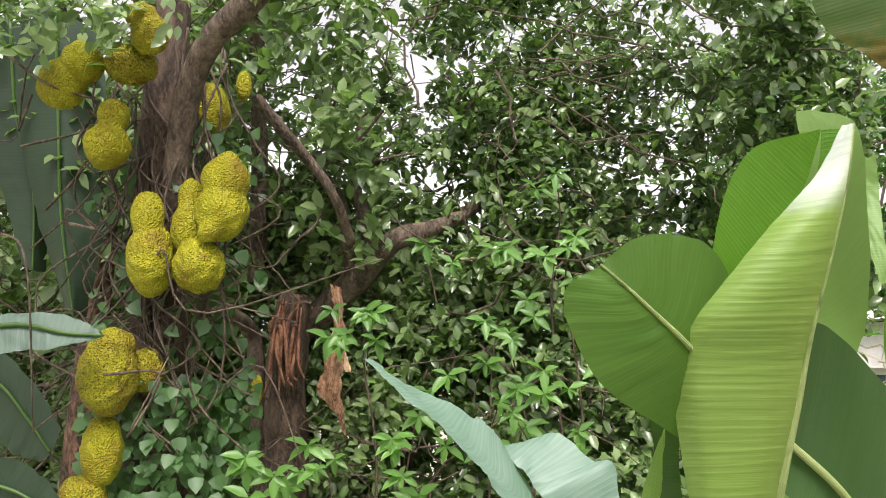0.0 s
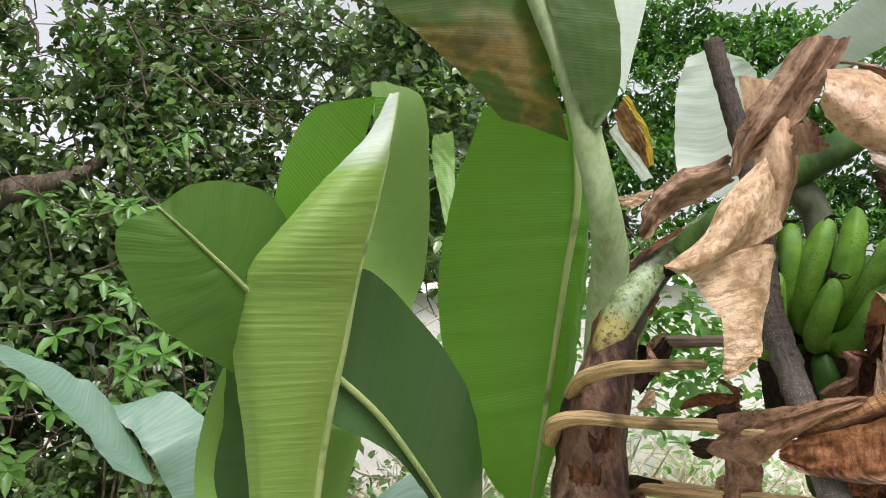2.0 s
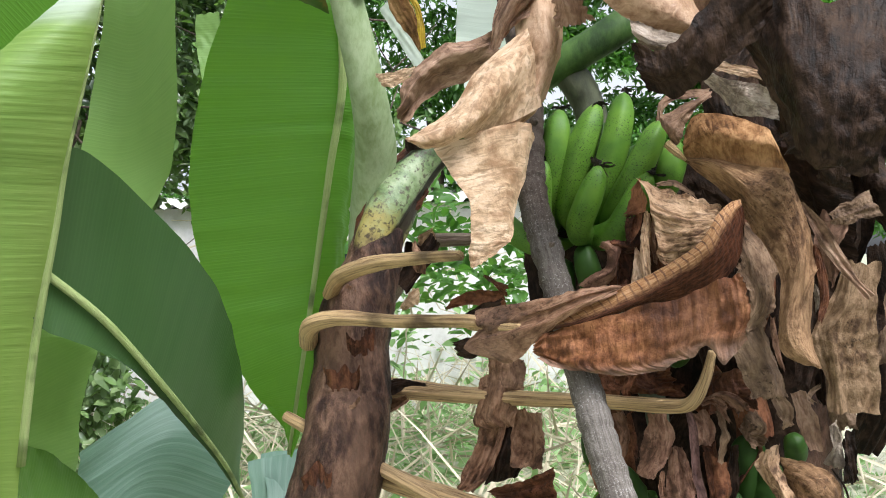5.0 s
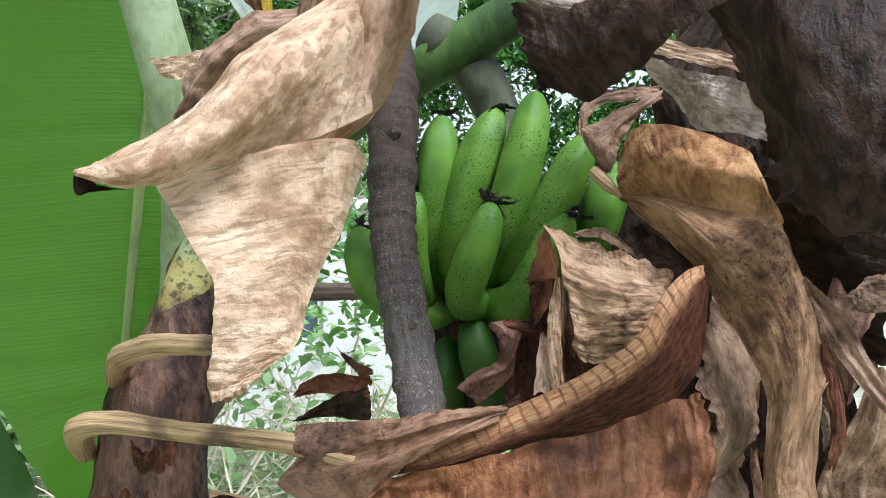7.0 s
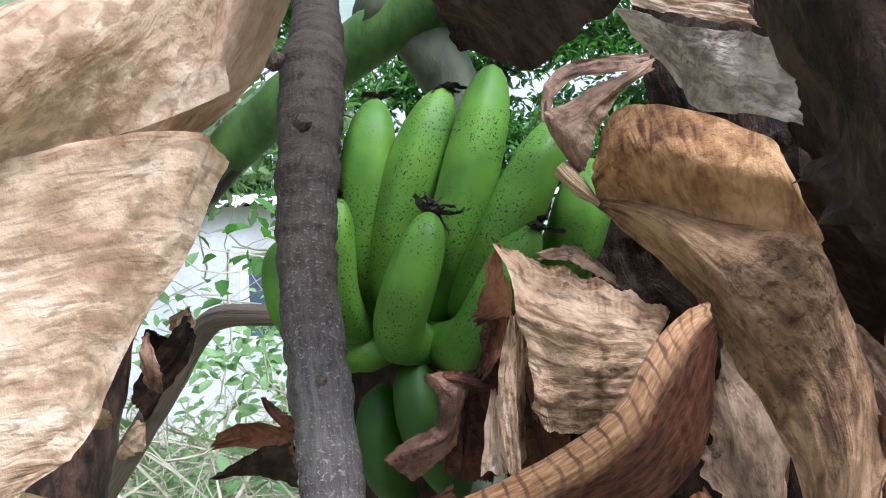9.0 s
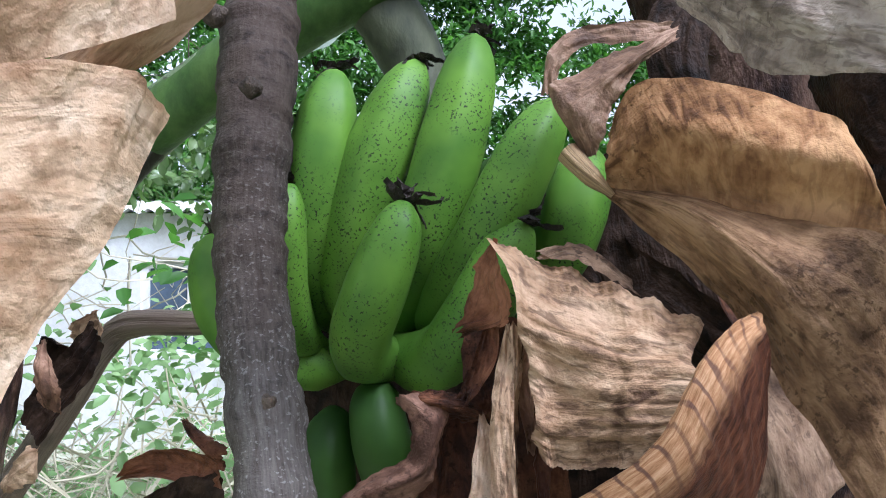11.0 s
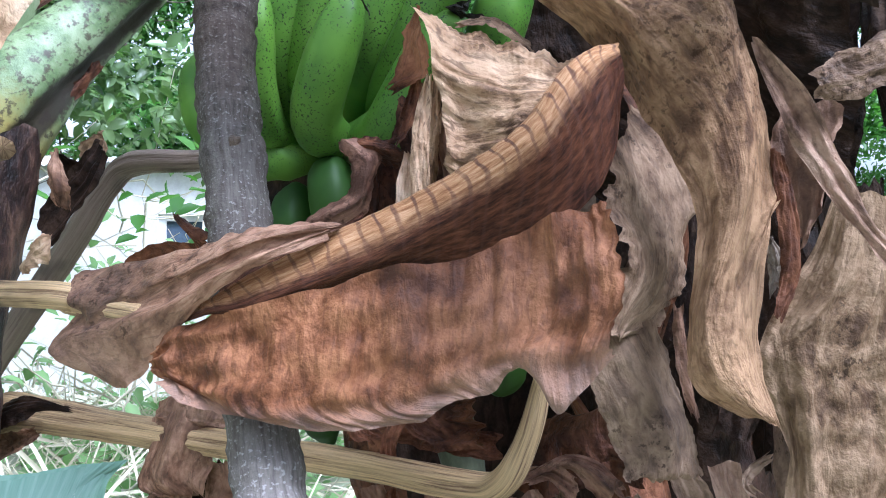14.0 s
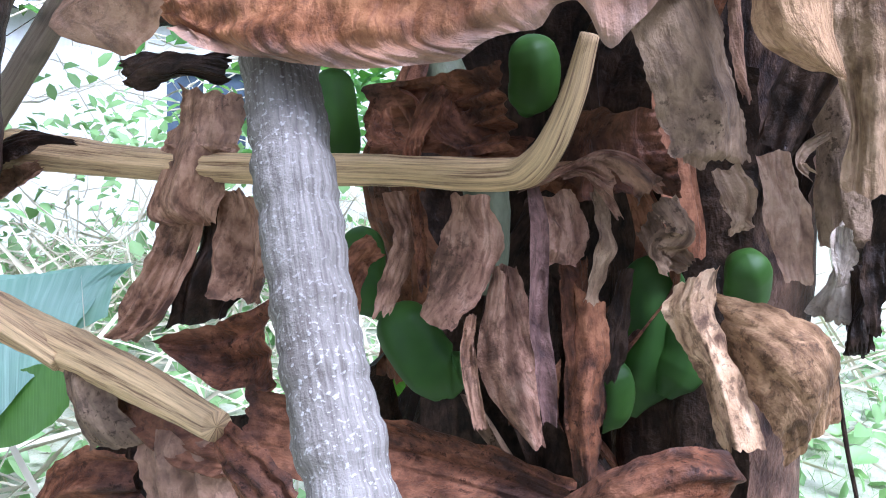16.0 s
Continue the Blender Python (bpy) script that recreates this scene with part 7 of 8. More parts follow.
# the trunk and its low limb stand clear of leaves
by_trunk = (np.abs(tips[:, 0] + 1.12) < 0.24) & (tips[:, 2] < 2.0) & (tips[:, 1] < 5.25)
by_limb = (tips[:, 0] > -1.1) & (tips[:, 0] < -0.4) & (np.abs(tips[:, 2] - 1.80 - 0.8 * (tips[:, 0] + 1.05)) < 0.2) & (tips[:, 1] < 5.1)
keep = keep & ~by_trunk & ~by_limb
leaf_cloud("crown", *rosettes(rs, tips[keep], out[keep], 6, 0.082), LEAVES_TREE, "oval", tree)
tips, out = wall_of_twigs(rs, 2300, (-6.0, 4.5), (0.0, 4.0), lambda x, z: 6.6 + 0 * x, 0.8, -0.2, 8)
low = (tips[:, 2] < 2.7) | (tips[:, 0] < -2.2)
tips, out = tips[low], out[low]
keep = tips[:, 0] < 1.4
leaf_cloud("crown", *rosettes(rs, tips[keep], out[keep], 6, 0.24), LEAVES_TREE, "oval", tree)


def twig_mass(name, starts, ends, radius, mat, parent=None, label="", sag=0.15, seed=1):
    """Many thin crooked twigs in one mesh."""
    r = np.random.RandomState(seed)
    n, k = len(starts), 7
    s = np.linspace(0, 1, k)[None, :, None]
    p = starts[:, None] * (1 - s) + ends[:, None] * s
    wob = np.cumsum(r.normal(size=(n, k, 3)), 1) * 0.03
    p = p + wob - np.array((0, 0, sag)) * (s * (1 - s)) * 2
    tan = np.gradient(p, axis=1)
    tan /= np.linalg.norm(tan, axis=2, keepdims=True)
    a = np.cross(tan, (0.3, 0.5, 0.81))
    a /= np.linalg.norm(a, axis=2, keepdims=True)
    b = np.cross(tan, a)
    th = np.linspace(0, 2 * np.pi, 4, endpoint=False)
    rad = (radius * r.uniform(0.5, 1.4, n))[:, None, None, None] * np.linspace(1, 0.5, k)[None, :, None, None]
    pos = p[:, :, None] + rad * (np.cos(th)[None, None, :, None] * a[:, :, None] + np.sin(th)[None, None, :, None] * b[:, :, None])
    idx = np.arange(n * k * 4).reshape(n, k, 4)
    nxt = np.roll(idx, -1, 2)
    f = np.stack([idx[:, :-1], nxt[:, :-1], nxt[:, 1:], idx[:, 1:]], -1).reshape(-1, 4)
    me = bpy.data.meshes.new(name)
    me.from_pydata(pos.reshape(-1, 3).tolist(), [], f.tolist())
    me.polygons.foreach_set("use_smooth", [True] * len(f))
    me.materials.append(mat)
    return link(name, me, parent, label)


tips, out = wall_of_twigs(rs, 1500, (-4.2, -0.55), (2.1, 4.2), lambda x, z: 4.5 + 0 * x, 0.5, -0.3, 15)
leaf_cloud("crown", *rosettes(rs, tips, out, 6, 0.10), LEAVES_TREE, "oval", tree)
n = 700
a = np.stack([rs.uniform(-3.5, 2.8, n), rs.uniform(4.6, 5.8, n), rs.uniform(0.8, 4.0, n)], 1)
a = a[(a[:, 0] < 1.2) | (a[:, 2] > 2.2)]
tagged(twig_mass("twig_tangle", a, a + rs.normal(size=a.shape) * (0.45, 0.2, 0.35), 0.007, BRANCH_BARK, tree, seed=4), kind="stuff")

# ---- far lighter tree ----
far_tree = thing("tree", (5.2, 8.9, 0.0), "leafy light green tree farther off", "tree")
tube("trunk", [(5.2, 8.9, -0.05), (5.15, 8.9, 1.2), (5.3, 8.8, 2.4), (5.1, 8.9, 4.2)], [0.13, 0.11, 0.08, 0.03], TREE_BARK, far_tree, n=30, rough=0.06, rough_scale=8)
tips, out = wall_of_twigs(rs, 20000, (2.4, 11.0), (1.6, 5.2), lambda x, z: 11.4 - 0.6 * x + 0 * z, 0.5, -0.15, 21)
leaf_cloud("crown", *rosettes(rs, tips, out, 6, 0.11), LEAVES_FAR, "lance", far_tree)

n = 150
tips = np.array((2.545, 5.570, 2.069)) + rs.normal(size=(n, 3)) * (0.45, 0.25, 0.22)
leaf_cloud("crown", *rosettes(rs, tips, rs.normal(size=(n, 3)) + (0, -1, 0.3), 6, 0.09), LEAVES_TREE, "oval", far_tree)
# ---- jackfruit tree ----
jack = thing("jackfruit_tree", (-1.1, 3.9, 0.0), "jackfruit trunk wrapped in vines and hung with fruit", "tree")
tube("trunk", [(-1.559, 4.305, -0.651), (-1.536, 4.124, 0.643), (-1.501, 3.981, 1.678), (-1.478, 3.873, 2.454), (-1.432, 3.804, 2.972), (-1.406, 3.805, 3.696)], [0.2, 0.16, 0.135, 0.12, 0.09, 0.05], TREE_BARK, jack, "rough brown trunk", sides=24, n=70, rough=0.08, rough_scale=9)
tube("branch", [(-1.385, 3.805, 2.125), (-1.336, 3.706, 2.490), (-1.265, 3.625, 2.746), (-1.137, 3.526, 2.937), (-0.925, 3.421, 3.074), (-0.643, 3.312, 3.269)], [0.05, 0.056, 0.056, 0.056, 0.055, 0.05], BRANCH_BARK, jack, "smooth grey-brown limb", sides=18, n=50, rough=0.05, rough_scale=8)
tube("branch", [(-1.086, 4.048, 2.851), (-0.965, 4.078, 2.702), (-0.855, 4.156, 2.564), (-0.742, 4.238, 2.395), (-0.691, 4.473, 2.188)], [0.018, 0.02, 0.022, 0.024, 0.026], BRANCH_BARK, jack, sides=10, n=40, rough=0.06)
for k in range(14):
    x0, y0 = rs.uniform(-0.1, 0.6), rs.uniform(0, 1)
    a = np.array((-2.000, 3.557, 3.001)) + np.array((1.1 * x0, rs.uniform(-0.3, 0.3), -1.6 * y0))
    pts = [a, a + rs.normal(size=3) * (0.12, 0.08, 0.12) + (0.10, 0, -0.04), a + rs.normal(size=3) * (0.15, 0.1, 0.18) + (0.25, 0, -0.1), a + rs.normal(size=3) * (0.2, 0.1, 0.25) + (0.4, 0, -0.2)]
    tube("twig", [tuple(q) for q in pts], [0.007, 0.005, 0.003], BRANCH_BARK, jack, sides=6, n=14)


def jackfruit(lobes, seed, mat):
    """A knobbly fruit: swollen lobes grown into one skin."""
    r = np.random.RandomState(seed)
    c = np.array([q[0] for q in lobes])
    size = np.array([(q[1], q[1], q[2]) for q in lobes])
    bm = bmesh.new()
    bmesh.ops.create_icosphere(bm, subdivisions=5, radius=1.0)
    d = np.array([v.co[:] for v in bm.verts])
    mid = np.average(c, axis=0, weights=size.prod(1))

    def inside(p):
        k = 20.0
        e = [np.sqrt((((p - cc) / ss) ** 2).sum(1)) - 1 for cc, ss in zip(c, size)]
        return -np.log(sum(np.exp(-k * x) for x in e)) / k

    lo, hi = np.zeros(len(d)), np.full(len(d), 0.6)
    for step in range(22):
        m = (lo + hi) / 2
        f = inside(mid + d * m[:, None]) < 0
        lo, hi = np.where(f, m, lo), np.where(f, hi, m)
    bumps = 1 + 0.075 * ripple(d[:, 0] * 4 + d[:, 2] * 3, d[:, 1] * 4 - d[:, 2] * 2, seed) + 0.03 * ripple(d[:, 0] * 11 + d[:, 2] * 9, d[:, 1] * 10, seed + 1)
    for v, q in zip(bm.verts, mid + d * (lo * bumps)[:, None]):
        v.co = q
    for f in bm.faces:
        f.smooth = True
    return part("jackfruit", bm, mat, None)


PX = 3.75 / 1568.8
for k, (name, lobes) in enumerate((
        ("olive-yellow twin-lobed jackfruit on the trunk", (((-1.755, 3.460, 2.731), 41, 46), ((-1.668, 3.454, 2.820), 38, 38))),
        ("brownish yellow jackfruit on the trunk", (((-1.484, 3.516, 2.830), 46, 36),)),
        ("small yellow lobed jackfruit on the trunk", (((-1.365, 3.411, 2.919), 32, 38), ((-1.397, 3.398, 2.994), 28, 24))),
        ("pear-shaped yellow-green jackfruit on the trunk", (((-1.568, 3.510, 2.474), 40, 42), ((-1.550, 3.523, 2.608), 28, 32))),
        ("lumpy bright yellow-green jackfruit on a hanging stalk", (((-1.060, 3.537, 2.324), 42, 46), ((-1.071, 3.534, 2.194), 44, 52), ((-1.095, 3.465, 2.095), 21, 21), ((-1.047, 3.527, 2.404), 21, 17))),
        ("long yellow-green jackfruit on the trunk", (((-1.391, 3.590, 1.996), 42, 66), ((-1.408, 3.583, 2.177), 29, 42))),
        ("rough yellow-green jackfruit on the trunk", (((-1.169, 3.559, 1.965), 45, 46), ((-1.231, 3.583, 2.125), 30, 46), ((-1.228, 3.594, 2.261), 24, 32))),
        ("ripe jackfruit with brown speckles on the trunk", (((-1.558, 3.595, 1.511), 50, 70), ((-1.542, 3.599, 1.636), 38, 28))),
        ("brown jackfruit half hidden by vine leaves", (((-1.459, 3.751, 1.535), 34, 40),)),
        ("yellow-green jackfruit low on the trunk", (((-1.595, 3.657, 1.199), 36, 64),)),
        ("brown jackfruit low on the trunk", (((-1.671, 3.657, 1.014), 42, 36),)),
        ("olive jackfruit behind the limb", (((-1.273, 3.949, 2.742), 36, 56),)),
        ("small yellow jackfruit behind the limb", (((-1.119, 3.942, 2.868), 15, 32),)),
        ("small ripe jackfruit on the far trunk", (((-1.302, 4.942, 1.428), 14, 34),)))):
    fruit = jackfruit([(c, w * PX, h * PX) for c, w, h in lobes], k, JACKFRUIT_RIPE if "brown" in name else JACKFRUIT)
    tagged(fruit, name, "jackfruit", "jackfruits on the tree")

# high crown of the jackfruit tree
n = 45
ang, rad = rs.uniform(0, 6.28, n), 1.9 * np.sqrt(rs.uniform(0, 1, n))
tips = np.stack([-2.2 + rad * np.cos(ang), 3.8 + rad * np.sin(ang), 3.15 + 0.9 * rs.uniform(0, 1, n) ** 1.5 + 0.12 * rad], 1)
leaf_cloud("crown", *rosettes(rs, tips, tips - np.array((-1.1, 3.9, 2.2)), 6, 0.17), LEAVES_TREE, "oval", jack)
n = 46
tips = np.array((-1.561, 3.240, 2.957)) + rs.normal(size=(n, 3)) * (0.28, 0.12, 0.06)
leaf_cloud("crown", *rosettes(rs, tips, rs.normal(size=(n, 3)) + (0, -1, 0.3), 5, 0.075), LEAVES_TREE, "oval", jack)
# vine on the trunk
vine = thing("vine", (-1.1, 3.75, 0.0), "leafy vine climbing the jackfruit trunk", "vine")
n = 1500
ang = rs.uniform(-2.9, 0.3, n)
zz = np.concatenate([rs.uniform(0.3, 1.5, 1200), rs.uniform(1.3, 2.7, 300)])
rad = 0.17 + np.minimum(rs.exponential(0.07, n), 0.16)
cx = (-1.492, 4.018, 1.419)
at = np.stack([cx[0] + np.cos(ang) * rad * 1.2 + 0.05, cx[1] + np.sin(ang) * rad, zz], 1)
way = np.stack([0.5 * rs.normal(size=n), -0.35 + 0.3 * rs.normal(size=n), -0.9 + 0.3 * rs.normal(size=n)], 1)
face = np.stack([0.4 * rs.normal(size=n), -0.9 + 0.3 * rs.normal(size=n), 0.5 + 0.3 * rs.normal(size=n)], 1)
leaf_cloud("vine_leaves", at, way, face, rs.uniform(0.035, 0.085, n), LEAVES_VINE, "heart", vine, droop=0.1)
for k in range(70):
    top = np.array(cx) + (rs.uniform(-0.2, 0.35), rs.uniform(-0.35, -0.15), rs.uniform(0.6, 1.7))
    pts = [tuple(top + np.array((0.05 * rs.normal() * j, 0.02 * rs.normal(), -0.22 * j))) for j in range(5)]
    tube("vine_stem", pts, [0.006, 0.005, 0.004], BRANCH_BARK, vine, sides=6, n=20)

# bright shrub leaves in front of the tall tree
shrub = thing("shrub", (0.4, 4.1, 0.0), "climbing shrub with bright green lobed leaves", "shrub")
centres = []
for (x0, x1, y0, y1, d0, d1, m) in ((740, 1010, 430, 640, 4.2, 4.7, 14), (560, 660, 540, 620, 3.9, 4.3, 9), (690, 1060, 640, 860, 3.9, 4.5, 26), (420, 760, 770, 900, 3.6, 4.2, 20), (800, 1060, 300, 460, 4.3, 4.7, 4)):
    for k in range(m):
        x, y, d = rs.uniform(x0, x1), rs.uniform(y0, y1), rs.uniform(d0, d1)
        centres.append((0.11 + d * (x - 890) / 1560, -0.03 + d, 1.515 + 0.14 * d - d * (y - 441) / 1560))
centres = np.array(centres)
per = 5
m = len(centres)
ga = np.tile(np.linspace(-2.4, 2.4, per), m) + rs.normal(size=m * per) * 0.15
way = np.stack([np.sin(ga), -0.35 + 0.25 * rs.normal(size=m * per), -np.cos(ga) * 0.8 - 0.25], 1)
face = np.stack([0.2 * rs.normal(size=m * per), -0.8 + 0.2 * rs.normal(size=m * per), 0.7 + 0 * ga], 1)
leaf_cloud("shrub_leaves", np.repeat(centres, per, 0), way, face, rs.uniform(0.055, 0.12, m * per), LEAVES_BRIGHT, "lance", shrub)
for k in range(0, m, 6):
    c = centres[k]
    tube("shrub_stem", [tuple(c), tuple(c + (0.05 * rs.normal(), 0.12, -0.25)), tuple(c + (0.1 * rs.normal(), 0.25, -0.8)), (c[0] + 0.1 * rs.normal(), c[1] + 0.3, 0.0)], [0.003, 0.005, 0.007, 0.009], BRANCH_BARK, shrub, sides=6, n=14)

# rotted split and dead leaf on the broken trunk
for k in range(9):
    x = 482 + 6 * k + rs.uniform(-3, 3)
    tube("splinter", [tuple(np.array((-1.144, 4.919, 1.887)) + ((x - 505) / 305 + 0.02 * rs.normal(), 0.02 * rs.normal() + 0.002 * (k - 4) ** 2, 0.06 * rs.normal() - 0.14 * j)) for j in range(4)],
         [0.004, 0.012, 0.012, 0.005], ROTTEN_WOOD, tree, "reddish rotted wood", sides=7, n=20, rough=0.12)
sheet("dead_leaf", [
    [(-0.805, 4.497, 1.962), (-0.789, 4.519, 1.811), (-0.836, 4.549, 1.579), (-0.876, 4.566, 1.434)], [(-0.766, 4.480, 1.960), (-0.753, 4.482, 1.808), (-0.777, 4.502, 1.578), (-0.801, 4.535, 1.406), (-0.792, 4.568, 1.318)], [(-0.744, 4.503, 1.950), (-0.737, 4.527, 1.782), (-0.746, 4.555, 1.579), (-0.754, 4.579, 1.404), (-0.733, 4.610, 1.195)]],
    DRY_BROWN, tree, "dead brown leaf caught on the branch", wrinkle=0.008, ragged=0.01, edge_curl=0.012, lengthwise=True, pleat=0.02, seed=810, nu=50, nv=20)
sheet("dead_leaf", [
    [(-0.805, 4.530, 1.724), (-0.769, 4.549, 1.608), (-0.729, 4.564, 1.521)], [(-0.761, 4.534, 1.724), (-0.728, 4.550, 1.622), (-0.700, 4.565, 1.535)]],
    DRY_TAN, tree, "pale strip of dead leaf", wrinkle=0.004, ragged=0.004, edge_curl=0.004, seed=811)
# ---- banana leaves farther off ----
back_plant = thing("banana_plant", (-2.3, 4.9, 0.0), "banana plant with dark hanging leaves behind the jackfruit", "banana plant")
tube("pseudostem", [(-2.3, 4.9, -0.03), (-2.28, 4.9, 1.2), (-2.2, 4.9, 2.4)], [0.12, 0.1, 0.06], PSEUDOSTEM, back_plant)
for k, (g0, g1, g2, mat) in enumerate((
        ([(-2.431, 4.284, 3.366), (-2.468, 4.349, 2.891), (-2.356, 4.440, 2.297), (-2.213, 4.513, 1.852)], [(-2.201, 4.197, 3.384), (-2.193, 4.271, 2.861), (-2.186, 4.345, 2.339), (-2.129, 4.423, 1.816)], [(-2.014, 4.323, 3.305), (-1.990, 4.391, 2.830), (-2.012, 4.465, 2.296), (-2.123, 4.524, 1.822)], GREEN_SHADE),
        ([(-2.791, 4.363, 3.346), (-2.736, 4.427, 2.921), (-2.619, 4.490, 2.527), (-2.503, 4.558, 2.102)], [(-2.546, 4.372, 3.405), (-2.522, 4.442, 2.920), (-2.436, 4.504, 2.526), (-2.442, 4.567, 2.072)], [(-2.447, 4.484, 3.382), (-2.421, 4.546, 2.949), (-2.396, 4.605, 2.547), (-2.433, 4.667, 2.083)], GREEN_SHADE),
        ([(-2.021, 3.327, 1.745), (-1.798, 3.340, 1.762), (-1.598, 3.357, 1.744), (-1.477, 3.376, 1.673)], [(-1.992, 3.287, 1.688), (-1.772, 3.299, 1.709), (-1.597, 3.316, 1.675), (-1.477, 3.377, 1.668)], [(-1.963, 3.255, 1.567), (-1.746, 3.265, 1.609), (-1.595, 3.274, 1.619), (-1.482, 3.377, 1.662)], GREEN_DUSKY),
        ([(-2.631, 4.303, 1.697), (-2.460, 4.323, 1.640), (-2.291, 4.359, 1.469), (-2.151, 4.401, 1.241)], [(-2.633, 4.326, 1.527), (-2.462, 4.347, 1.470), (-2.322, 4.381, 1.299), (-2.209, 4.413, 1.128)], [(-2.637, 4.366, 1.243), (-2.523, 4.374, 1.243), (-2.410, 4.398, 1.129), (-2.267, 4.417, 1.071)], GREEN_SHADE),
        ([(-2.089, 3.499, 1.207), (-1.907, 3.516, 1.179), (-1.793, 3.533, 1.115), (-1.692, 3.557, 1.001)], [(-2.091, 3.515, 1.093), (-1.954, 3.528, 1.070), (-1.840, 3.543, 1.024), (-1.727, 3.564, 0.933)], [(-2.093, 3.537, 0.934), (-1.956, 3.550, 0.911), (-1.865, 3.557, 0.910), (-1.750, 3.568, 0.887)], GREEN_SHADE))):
    blade = sheet("leaf", [g0, g1, g2], mat, back_plant, "hanging leaf, green darkened for shade" if mat is GREEN_SHADE else "grey-green leaf", wrinkle=0.006, ragged=0.004, edge_curl=0.01, seed=200 + k, nu=40, nv=20)
    tube("midrib", [(q[0], q[1] - 0.012, q[2]) for q in g1], [0.009, 0.008, 0.005], GREEN_DEEP, blade, "green midrib", n=30)
mid_plant = thing("banana_plant", (0.6, 3.5, 0.0), "low banana plant with a bluish waxy leaf", "banana plant")
tube("pseudostem", [(0.6, 3.5, -0.03), (0.55, 3.45, 0.4), (0.5, 3.4, 0.85)], [0.08, 0.06, 0.03], PETIOLE, mid_plant)
sheet("leaf", [
    [(-0.450, 3.362, 1.575), (-0.315, 3.338, 1.455), (-0.143, 3.320, 1.309), (0.002, 3.351, 1.163), (0.105, 3.379, 1.017)], [(-0.432, 3.364, 1.570), (-0.278, 3.391, 1.454), (-0.083, 3.378, 1.285), (0.085, 3.414, 1.115), (0.232, 3.449, 0.946)], [(-0.427, 3.384, 1.575), (-0.245, 3.496, 1.448), (-0.046, 3.523, 1.352), (0.075, 3.546, 1.252), (0.238, 3.595, 0.986)]],
    GREEN_BLUE, mid_plant, "bluish waxy arching leaf", wrinkle=0.004, ragged=0.004, edge_curl=0.012, seed=210)
sheet("leaf", [
    [(0.074, 3.549, 1.230), (0.172, 3.520, 1.125), (0.235, 3.486, 1.040), (0.319, 3.516, 0.872)], [(0.142, 3.655, 1.233), (0.303, 3.661, 1.271), (0.441, 3.583, 1.173), (0.523, 3.542, 1.145), (0.535, 3.531, 0.872)]],
    GREEN_BLUE, mid_plant, "bluish waxy arching leaf", wrinkle=0.004, ragged=0.004, edge_curl=0.01, seed=211)
low_plant = thing("banana_plant", (0.95, 2.6, 0.0), "low banana plant with a waxy blue-green leaf", "banana plant")
tube("pseudostem", [(0.95, 2.6, -0.03), (0.94, 2.6, 0.3), (0.92, 2.58, 0.6)], [0.06, 0.05, 0.03], PETIOLE, low_plant)
sheet("leaf", [
    [(0.715, 2.327, 0.955), (0.708, 2.333, 0.868), (0.748, 2.317, 0.765), (0.775, 2.308, 0.647)], [(0.979, 2.421, 1.084), (0.929, 2.337, 0.966), (0.864, 2.316, 0.840), (0.801, 2.295, 0.647)], [(1.029, 2.399, 1.027), (1.109, 2.366, 0.883), (1.053, 2.340, 0.769), (0.918, 2.297, 0.615)]],
    GREEN_BLUE, low_plant, "blue-green waxy leaf", wrinkle=0.003, ragged=0.003, edge_curl=0.006, seed=212)
sheet("leaf", [
    [(1.261, 2.632, 0.831), (1.382, 2.554, 0.849), (1.484, 2.489, 0.866), (1.540, 2.453, 0.875)], [(1.243, 2.503, 0.726), (1.330, 2.513, 0.763), (1.414, 2.487, 0.798), (1.492, 2.477, 0.830)], [(1.223, 2.363, 0.550), (1.298, 2.389, 0.633), (1.366, 2.414, 0.687), (1.438, 2.441, 0.769)]],
    GREEN_BLUE, low_plant, "blue-green waxy leaf", wrinkle=0.003, ragged=0.003, edge_curl=0.006, seed=213)
sheet("leaf", [
    [(1.549, 1.817, 2.186), (1.526, 1.836, 2.076), (1.527, 1.850, 1.931), (1.522, 1.809, 1.820)], [(1.599, 1.776, 2.198), (1.601, 1.787, 2.070), (1.618, 1.795, 1.925), (1.616, 1.774, 1.819)], [(1.656, 1.726, 2.168), (1.691, 1.718, 2.118), (1.700, 1.726, 2.004), (1.665, 1.700, 1.852)]],
    LEAF_WHITE, plant, "pale waxy leaf seen from below", wrinkle=0.004, ragged=0.003, edge_curl=0.008, seed=214)
sheet("leaf", [
    [(1.595, 1.708, 2.027), (1.647, 1.575, 2.107), (1.700, 1.441, 2.176), (1.802, 1.341, 2.275)], [(1.644, 1.642, 1.973), (1.714, 1.503, 2.045), (1.759, 1.375, 2.090), (1.857, 1.281, 2.132)]],
    LEAF_WHITE, plant, "pale waxy leaf seen from below", wrinkle=0.004, ragged=0.003, edge_curl=0.006, seed=215)
sheet("leaf", [
    [(1.220, 1.572, 1.985), (1.246, 1.565, 1.946), (1.265, 1.562, 1.904), (1.274, 1.565, 1.840)],
    [(1.229, 1.568, 1.995), (1.259, 1.560, 1.946), (1.277, 1.557, 1.904), (1.284, 1.560, 1.842)]],
    YELLOW_LEAF, plant, "yellow edge of a dying leaf", wrinkle=0.003, ragged=0.002, edge_curl=0.003, seed=216)
